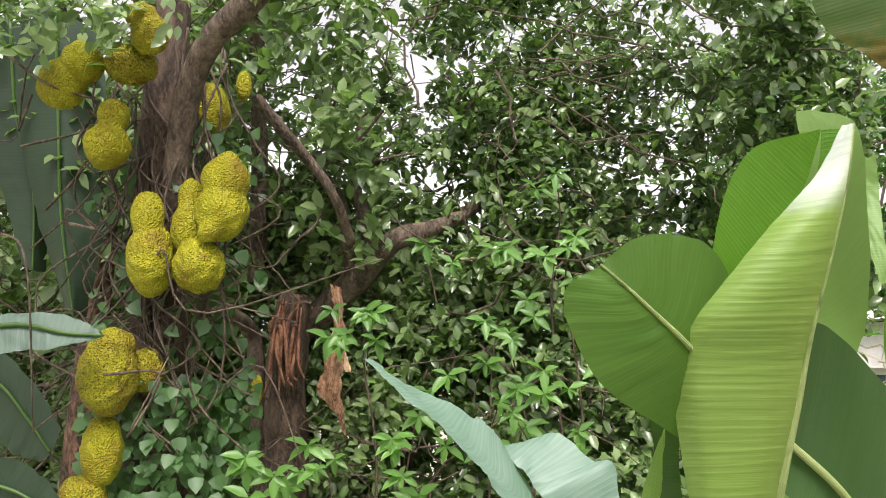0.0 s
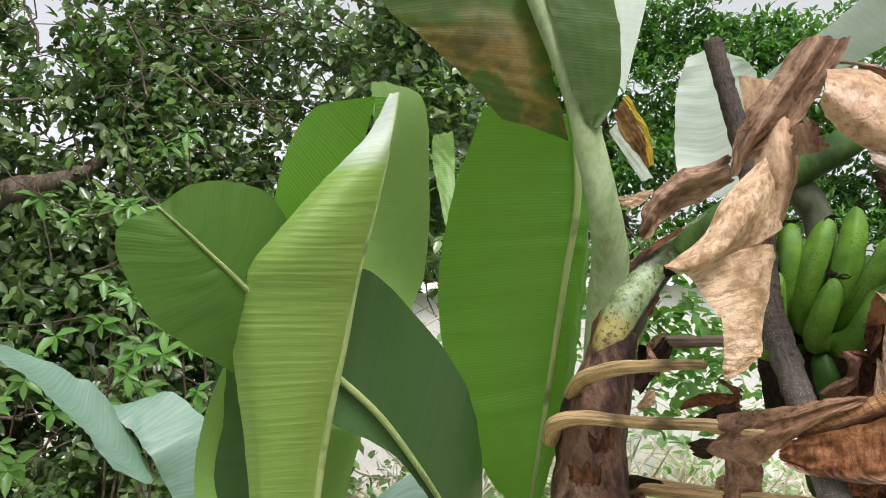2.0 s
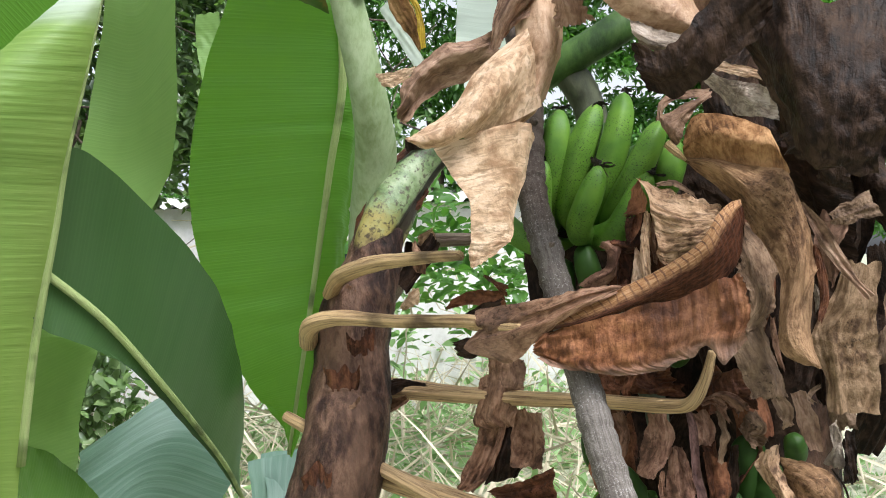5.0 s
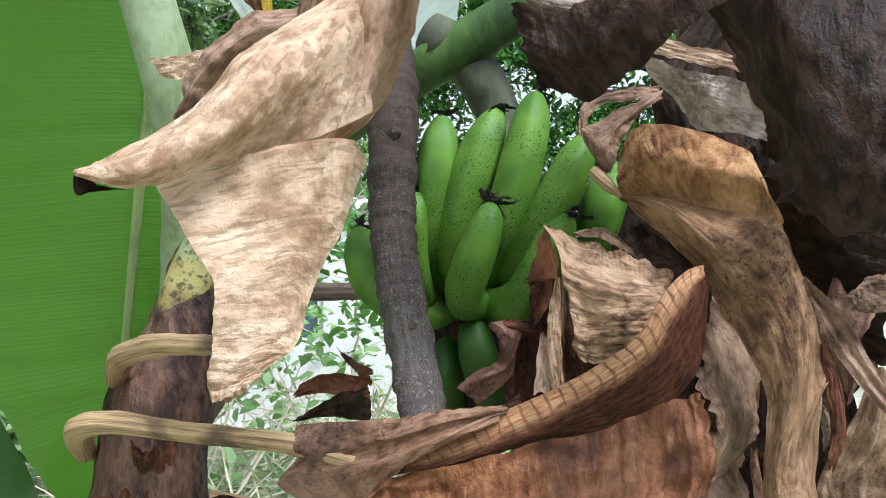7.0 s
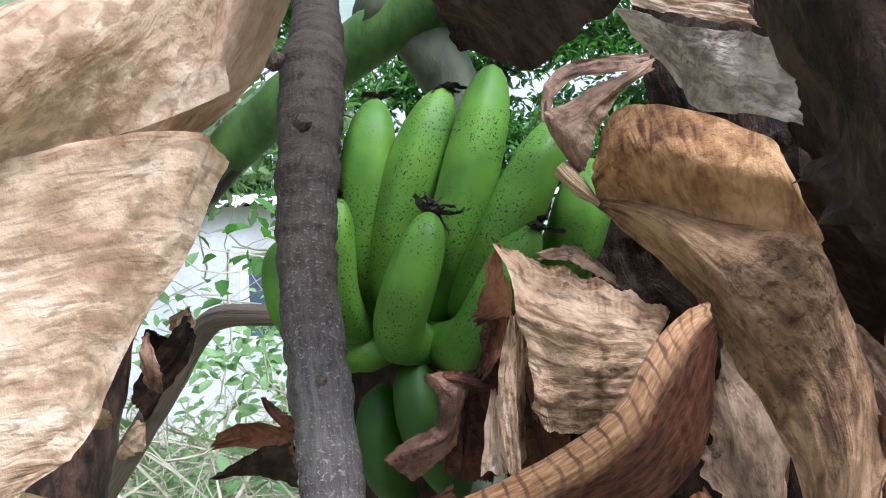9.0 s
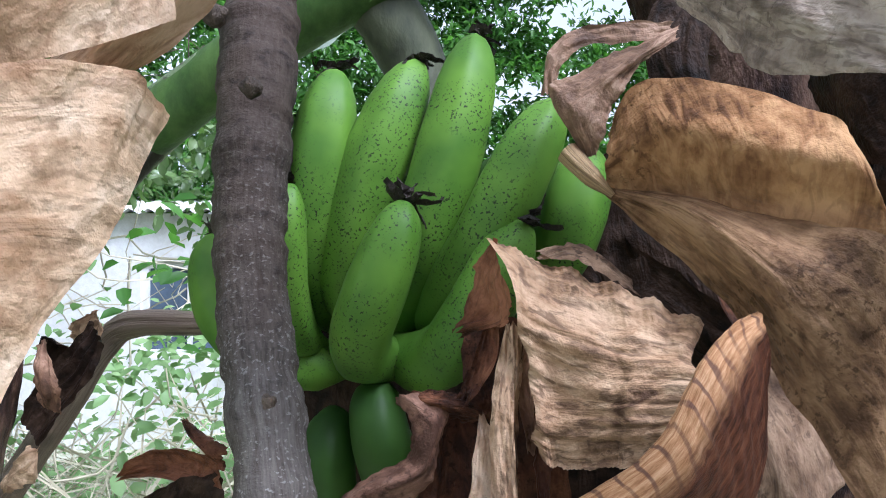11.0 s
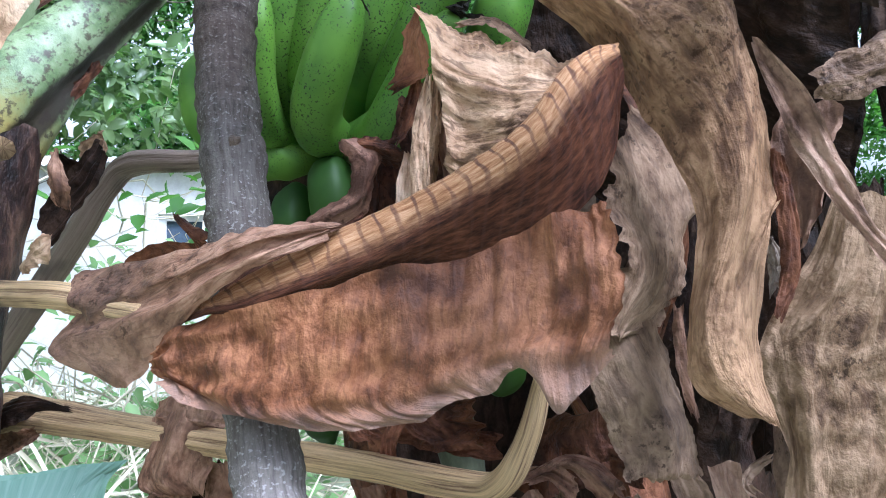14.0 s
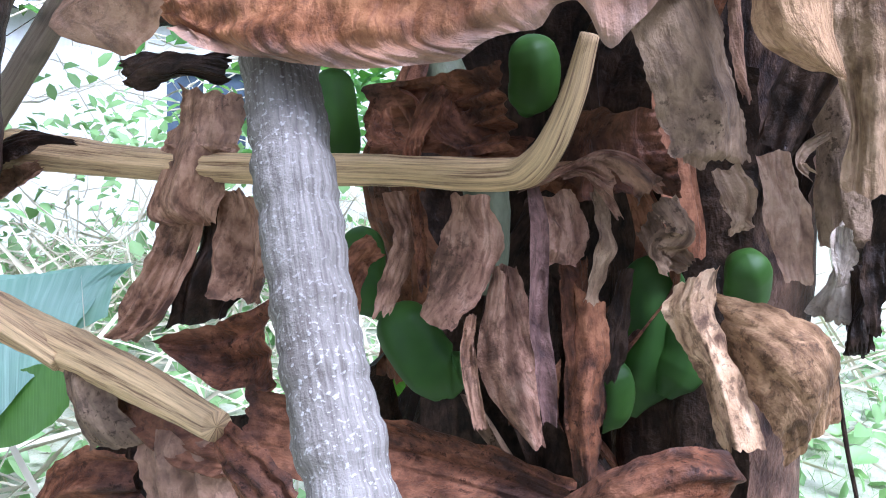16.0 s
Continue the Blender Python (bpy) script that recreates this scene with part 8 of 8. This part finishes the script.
sheet("dry_leaf", [
    [(1.216, 1.609, 1.955), (1.233, 1.606, 1.915), (1.257, 1.600, 1.883), (1.285, 1.593, 1.842)],
    [(1.228, 1.579, 1.988), (1.252, 1.574, 1.947), (1.271, 1.571, 1.904), (1.280, 1.573, 1.841)]],
    DRY_OCHRE, plant, "brown half of a dying leaf", wrinkle=0.006, ragged=0.003, edge_curl=0.004, lengthwise=True, seed=217)
sheet("leaf", [
    [(1.217, 1.633, 1.928), (1.248, 1.625, 1.878), (1.285, 1.617, 1.814)],
    [(1.235, 1.624, 1.948), (1.265, 1.617, 1.898), (1.310, 1.606, 1.821)]],
    LEAF_WHITE, plant, "pale striped strip of leaf", wrinkle=0.002, ragged=0.001, edge_curl=0.002, seed=218)

sheet("leaf", [
    [(1.004, 2.288, 2.058), (1.003, 2.295, 1.977), (1.007, 2.247, 1.873), (1.018, 2.198, 1.729)], [(1.059, 2.265, 2.064), (1.063, 2.269, 1.976), (1.049, 2.229, 1.873), (1.039, 2.190, 1.729)]],
    GREEN_PALE, plant, "pale young leaf tip", wrinkle=0.003, ragged=0.002, edge_curl=0.004, seed=219)

# ---- house ----
house = thing("house", (3.0, 8.3, 0.0), "weathered pale single-storey house behind the garden", "house")
house.rotation_euler = (0, 0, radians(-34))
bpy.context.view_layer.update()


def house_part(name, boxes, mat, parent, label=""):
    bm = bmesh.new()
    for lo, hi in boxes:
        box_into(bm, lo, hi)
    bm.transform(house.matrix_world)
    return part(name, bm, mat, parent, label)


for lo, hi in (((-4.0, 0.0, -0.05), (0.25, 0.15, 1.95)), ((1.05, 0.0, -0.05), (4.5, 0.15, 1.95)), ((0.25, 0.0, -0.05), (1.05, 0.15, 0.75)), ((0.25, 0.0, 1.55), (1.05, 0.15, 1.95)), ((-4.0, 0.15, -0.05), (-3.85, 4.0, 1.95)), ((4.35, 0.15, -0.05), (4.5, 4.0, 1.95))):
    house_part("wall", [(lo, hi)], WALL_PAINT, house, "pale weathered plaster wall")
win = house_part("window", [((0.25, 0.04, 0.75), (0.31, 0.12, 1.55)), ((0.99, 0.04, 0.75), (1.05, 0.12, 1.55)), ((0.31, 0.04, 0.75), (0.99, 0.12, 0.81)), ((0.31, 0.04, 1.49), (0.99, 0.12, 1.55)), ((0.63, 0.04, 0.81), (0.67, 0.12, 1.49))], WALL_PAINT, house, "window frame")
house_part("pane", [((0.31, 0.07, 0.81), (0.63, 0.09, 1.49))], GLASS_DARK, win)
house_part("pane", [((0.67, 0.07, 0.81), (0.99, 0.09, 1.49))], GLASS_DARK, win)
xs = np.linspace(-4.4, 4.9, 240)
ys = np.linspace(-0.14, 4.5, 8)
rx, ry = np.meshgrid(xs, ys, indexing="ij")
rz = 1.96 + 0.12 * (ry + 0.14) + 0.025 * np.sin(rx * 40)
q = np.array(house.matrix_world)
pos = np.stack([rx, ry, rz], -1) @ q[:3, :3].T + q[:3, 3]
roof = link("roof", grid_mesh("roof", pos, rx, ry, [ROOF_METAL]), house, "corrugated metal roof")

# ---- weeds and straw ----
n = 4200
wx, wy = rs.uniform(0.9, 5.5, n), rs.uniform(1.9, 7.6, n)
hh = 0.55 * np.abs(ripple(wx * 1.7, wy * 1.7, 31)) + 0.05
at = np.stack([wx, wy, rs.uniform(0, 1, n) * hh], 1)
weeds = leaf_cloud("weeds", at, np.stack([rs.normal(size=n), rs.normal(size=n), 0.5 + 0.4 * rs.normal(size=n)], 1), np.stack([0.4 * rs.normal(size=n), -0.5 + 0.3 * rs.normal(size=n), 1 + 0 * wx], 1), rs.uniform(0.05, 0.13, n), WEEDS, "oval")
n = 1300
wx, wy = rs.uniform(0.8, 5.8, n), rs.uniform(4.6, 7.6, n)
hh = 1.15 * np.abs(ripple(wx * 1.4, wy * 1.4, 37)) + 0.2
bush = leaf_cloud("bush", np.stack([wx, wy, rs.uniform(0, 1, n) * hh], 1), np.stack([rs.normal(size=n), -0.4 + rs.normal(size=n), 0.3 + 0.5 * rs.normal(size=n)], 1), np.stack([0.4 * rs.normal(size=n), -0.5 + 0.3 * rs.normal(size=n), 1 + 0 * wx], 1), rs.uniform(0.06, 0.15, n), WEEDS, "oval")
tagged(bush, "tangled pale green undergrowth in front of the house", "undergrowth", kind="stuff")
tagged(weeds, "low pale green weeds over the garden soil", "weeds", kind="stuff")
n = 1700
wx, wy = rs.uniform(1.0, 5.0, n), rs.uniform(2.2, 7.0, n)
at = np.stack([wx, wy, rs.uniform(0.0, 0.35, n)], 1)
straw = leaf_cloud("dry_grass", at, np.stack([rs.normal(size=n), rs.normal(size=n), 0.5 + 0.5 * rs.normal(size=n)], 1), unit(rs, n) + (0, 0, 0.4), rs.uniform(0.25, 0.8, n), STRAW, "blade", fold=0.004)
n = 130
a = np.stack([rs.uniform(1.6, 4.6, n), rs.uniform(4.4, 6.6, n), rs.uniform(0.1, 1.7, n)], 1)
dead = twig_mass("dead_twigs", a, a + rs.normal(size=a.shape) * (0.6, 0.2, 0.35), 0.006, STRAW, None, seed=41)
tagged(dead, "bare pale twigs leaning in front of the house", "dead twigs", kind="stuff")
n = 9000
wx, wy = rs.uniform(1.6, 6.0, n), rs.uniform(-0.6, 3.4, n)
grass = leaf_cloud("grass", np.stack([wx, wy, 0 * wx], 1), np.stack([0.5 * rs.normal(size=n), 0.5 * rs.normal(size=n), 1 + 0 * wx], 1), unit(rs, n), rs.uniform(0.04, 0.12, n), WEEDS, "blade", fold=0.004)
tagged(grass, "short sparse grass over the garden soil", "grass", kind="stuff")
for k, (at0, n) in enumerate((((3.073, 4.258, 1.237), 420), ((2.633, 3.755, 1.540), 420), ((2.426, 5.207, 0.993), 300))):
    at = np.array(at0) + rs.normal(size=(n, 3)) * (0.35, 0.25, 0.14)
    clump = leaf_cloud("weed_clump", at, np.stack([rs.normal(size=n), -0.3 + rs.normal(size=n), 0.3 + 0.5 * rs.normal(size=n)], 1), np.stack([0.4 * rs.normal(size=n), -0.5 + 0.3 * rs.normal(size=n), 1 + 0 * rs.normal(size=n)], 1), rs.uniform(0.05, 0.12, n), (LEAVES_BRIGHT, LEAVES_FAR, WEEDS)[k], "oval")
    tagged(clump, "tall weeds growing up in front of the house", "weeds", kind="stuff")
tagged(straw, "dry straw and fallen grass stalks among the weeds", "dry grass", kind="stuff")

# ---- shrivelled pieces, dark shade backings and small details ----
for k, (g0, g1, mat) in enumerate((
        ([(1.735, 1.004, 1.261), (1.736, 0.992, 1.199), (1.727, 0.978, 1.152), (1.727, 0.971, 1.115)], [(1.743, 0.950, 1.261), (1.742, 0.940, 1.202), (1.738, 0.935, 1.157), (1.735, 0.930, 1.120)], DRY_GREY),
        # Two large dark backing sheets standing in for deep shade between the strips.
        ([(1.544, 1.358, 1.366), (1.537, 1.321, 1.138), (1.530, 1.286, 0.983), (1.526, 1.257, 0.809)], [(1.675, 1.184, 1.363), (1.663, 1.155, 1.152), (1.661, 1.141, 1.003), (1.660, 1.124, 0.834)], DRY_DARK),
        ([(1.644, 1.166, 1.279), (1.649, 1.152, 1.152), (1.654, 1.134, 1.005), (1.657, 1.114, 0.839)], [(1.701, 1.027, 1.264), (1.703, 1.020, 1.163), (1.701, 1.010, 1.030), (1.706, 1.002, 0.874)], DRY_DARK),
        ([(1.168, 1.609, 1.157), (1.192, 1.578, 1.173), (1.219, 1.542, 1.177), (1.243, 1.506, 1.170)], [(1.164, 1.583, 1.136), (1.187, 1.552, 1.147), (1.212, 1.532, 1.162), (1.239, 1.502, 1.164)], DRY_DARK),
        ([(1.166, 1.603, 1.116), (1.184, 1.570, 1.137), (1.196, 1.539, 1.145), (1.211, 1.530, 1.149)], [(1.163, 1.588, 1.092), (1.181, 1.555, 1.112), (1.195, 1.536, 1.125), (1.213, 1.527, 1.140)], DRY_BROWN),
        ([(1.287, 1.424, 1.252), (1.304, 1.390, 1.263), (1.328, 1.362, 1.258), (1.346, 1.337, 1.253)], [(1.273, 1.442, 1.230), (1.295, 1.414, 1.225), (1.311, 1.394, 1.242), (1.344, 1.346, 1.233)], DRY_DARK),
        ([(1.316, 1.402, 1.232), (1.317, 1.396, 1.205), (1.311, 1.395, 1.177), (1.306, 1.397, 1.169)], [(1.357, 1.336, 1.223), (1.355, 1.332, 1.197), (1.352, 1.331, 1.176), (1.350, 1.331, 1.168)], DRY_BROWN),
        ([(1.417, 1.200, 1.236), (1.426, 1.181, 1.227), (1.434, 1.171, 1.206), (1.437, 1.165, 1.181)], [(1.425, 1.171, 1.236), (1.434, 1.150, 1.223), (1.437, 1.144, 1.200), (1.438, 1.152, 1.179)], DRY_RUST),
        ([(1.457, 1.052, 1.167), (1.470, 1.032, 1.177), (1.495, 1.011, 1.184), (1.508, 0.995, 1.179)], [(1.460, 1.048, 1.161), (1.474, 1.029, 1.169), (1.491, 1.012, 1.176), (1.497, 0.987, 1.160)], DRY_BROWN),
        ([(1.513, 1.019, 1.190), (1.523, 1.000, 1.189), (1.529, 0.982, 1.180), (1.535, 0.976, 1.173)], [(1.509, 1.020, 1.182), (1.515, 1.002, 1.175), (1.518, 0.986, 1.164), (1.520, 0.983, 1.154)], DRY_BROWN),
        ([(1.263, 1.565, 1.436), (1.257, 1.556, 1.457), (1.265, 1.538, 1.469), (1.275, 1.531, 1.474)], [(1.276, 1.532, 1.433), (1.276, 1.519, 1.445), (1.276, 1.519, 1.460), (1.275, 1.531, 1.473)], DRY_CREAM),
        ([(1.223, 1.509, 1.389), (1.219, 1.511, 1.414), (1.220, 1.509, 1.439), (1.224, 1.507, 1.448)], [(1.236, 1.488, 1.384), (1.232, 1.478, 1.407), (1.229, 1.492, 1.426), (1.226, 1.505, 1.446)], DRY_BROWN),
        ([(1.228, 1.564, 1.433), (1.234, 1.560, 1.450), (1.244, 1.541, 1.445), (1.255, 1.534, 1.439)], [(1.235, 1.574, 1.379), (1.242, 1.556, 1.403), (1.249, 1.538, 1.422), (1.256, 1.533, 1.436)], DRY_DARK),
        ([(1.191, 1.509, 1.319), (1.200, 1.503, 1.341), (1.206, 1.485, 1.358), (1.214, 1.480, 1.356)], [(1.194, 1.495, 1.317), (1.203, 1.477, 1.325), (1.212, 1.471, 1.333), (1.215, 1.479, 1.353)], DRY_TAN),
        ([(1.216, 1.575, 1.368), (1.230, 1.564, 1.403), (1.251, 1.536, 1.439), (1.270, 1.523, 1.463)], [(1.229, 1.555, 1.345), (1.244, 1.532, 1.375), (1.260, 1.508, 1.408), (1.273, 1.497, 1.440)], DRY_DARK),
        ([(1.345, 1.379, 1.351), (1.329, 1.426, 1.351), (1.307, 1.478, 1.341), (1.292, 1.513, 1.315)], [(1.342, 1.370, 1.328), (1.331, 1.414, 1.319), (1.315, 1.449, 1.322), (1.294, 1.512, 1.312)], DRY_RUST),
        ([(1.346, 1.385, 1.339), (1.326, 1.430, 1.321), (1.307, 1.479, 1.300), (1.292, 1.515, 1.280)], [(1.350, 1.378, 1.291), (1.335, 1.424, 1.291), (1.317, 1.473, 1.288), (1.293, 1.514, 1.278)], DRY_DARK),
        ([(1.345, 1.374, 1.340), (1.333, 1.387, 1.355), (1.325, 1.404, 1.370), (1.324, 1.417, 1.379)], [(1.344, 1.367, 1.362), (1.337, 1.384, 1.366), (1.329, 1.401, 1.373), (1.325, 1.416, 1.380)], DRY_RUST),
        # Another dark backing sheet in place of the shade below the fruit.
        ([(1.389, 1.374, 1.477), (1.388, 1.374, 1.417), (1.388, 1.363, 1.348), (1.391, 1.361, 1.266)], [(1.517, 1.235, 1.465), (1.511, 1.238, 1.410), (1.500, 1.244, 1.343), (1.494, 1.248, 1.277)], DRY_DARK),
        ([(1.637, 0.916, 1.082), (1.643, 0.905, 1.112), (1.647, 0.906, 1.132), (1.650, 0.906, 1.144)], [(1.642, 0.887, 1.073), (1.645, 0.890, 1.106), (1.645, 0.895, 1.130), (1.652, 0.905, 1.144)], DRY_SILVER),
        ([(1.649, 0.891, 1.055), (1.652, 0.893, 1.079), (1.655, 0.896, 1.104), (1.656, 0.897, 1.116)], [(1.656, 0.873, 1.054), (1.656, 0.879, 1.082), (1.655, 0.883, 1.102), (1.660, 0.894, 1.117)], DRY_DARK))):
    sheet("dry_leaf", [g0, g1], mat, plant, "shrivelled dry leaf piece or dark shade backing", wrinkle=0.003, ragged=0.003, edge_curl=0.004, bulge=0.01 * (-1) ** k, lengthwise=True, seed=820 + k, nu=34, nv=20, pleat=0.006)
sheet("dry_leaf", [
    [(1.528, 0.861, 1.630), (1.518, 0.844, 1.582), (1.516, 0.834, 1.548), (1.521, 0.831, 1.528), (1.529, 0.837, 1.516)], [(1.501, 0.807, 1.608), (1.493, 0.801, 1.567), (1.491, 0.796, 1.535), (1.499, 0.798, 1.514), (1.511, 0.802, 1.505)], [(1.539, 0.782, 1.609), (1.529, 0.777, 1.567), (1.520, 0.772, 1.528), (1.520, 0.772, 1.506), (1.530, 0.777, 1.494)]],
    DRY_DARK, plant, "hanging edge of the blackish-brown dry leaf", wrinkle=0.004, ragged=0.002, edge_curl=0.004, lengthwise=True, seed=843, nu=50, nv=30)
# Dark sheet that hides the stem, with shade put into its colour.
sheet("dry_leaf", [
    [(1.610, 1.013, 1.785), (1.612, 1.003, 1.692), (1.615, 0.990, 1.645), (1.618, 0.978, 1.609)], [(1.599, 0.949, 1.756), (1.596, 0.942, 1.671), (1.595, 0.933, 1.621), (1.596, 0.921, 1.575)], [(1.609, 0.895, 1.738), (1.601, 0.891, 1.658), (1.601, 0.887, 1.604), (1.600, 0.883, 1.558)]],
    DRY_DARK, plant, "dry leaf coloured blackish-brown for shade", wrinkle=0.004, ragged=0.003, edge_curl=0.004, lengthwise=True, seed=844, nu=40, nv=24)
sheet("leaf", [
    [(1.523, 1.371, 0.885), (1.533, 1.372, 0.929), (1.544, 1.368, 0.949), (1.556, 1.360, 0.951)], [(1.531, 1.364, 0.882), (1.555, 1.353, 0.905), (1.563, 1.352, 0.931), (1.557, 1.360, 0.951)]],
    GREEN_BRIGHT, plant, "small bright green leaf", wrinkle=0.001, ragged=0.001, edge_curl=0.002, seed=840)
tube("cord", [(1.693, 0.947, 1.057), (1.705, 0.933, 1.028), (1.709, 0.925, 0.992), (1.711, 0.916, 0.956), (1.717, 0.905, 0.911), (1.719, 0.895, 0.866)], [0.0016, 0.002, 0.0015], DRY_DARK, plant, "thin withered cord", sides=6, n=40)
sheet("leaf", [
    [(1.217, 2.477, 0.619), (1.295, 2.434, 0.667), (1.353, 2.400, 0.692), (1.401, 2.372, 0.723)], [(1.208, 2.417, 0.522), (1.284, 2.380, 0.533), (1.343, 2.359, 0.565), (1.386, 2.350, 0.608)]],
    GREEN_DEEP, low_plant, "dark green underside of a leaf", wrinkle=0.002, ragged=0.002, edge_curl=0.004, seed=841)
sheet("leaf", [
    [(1.216, 2.611, 0.819), (1.358, 2.544, 0.840), (1.473, 2.495, 0.859), (1.550, 2.470, 0.872)], [(1.208, 2.552, 0.730), (1.328, 2.502, 0.766), (1.434, 2.474, 0.799), (1.507, 2.467, 0.831)], [(1.199, 2.491, 0.629), (1.298, 2.457, 0.672), (1.394, 2.450, 0.723), (1.484, 2.446, 0.763)]],
    GREEN_BLUE, low_plant, "broad blue-green waxy leaf", wrinkle=0.003, ragged=0.002, edge_curl=0.006, seed=842, nu=50, nv=24)
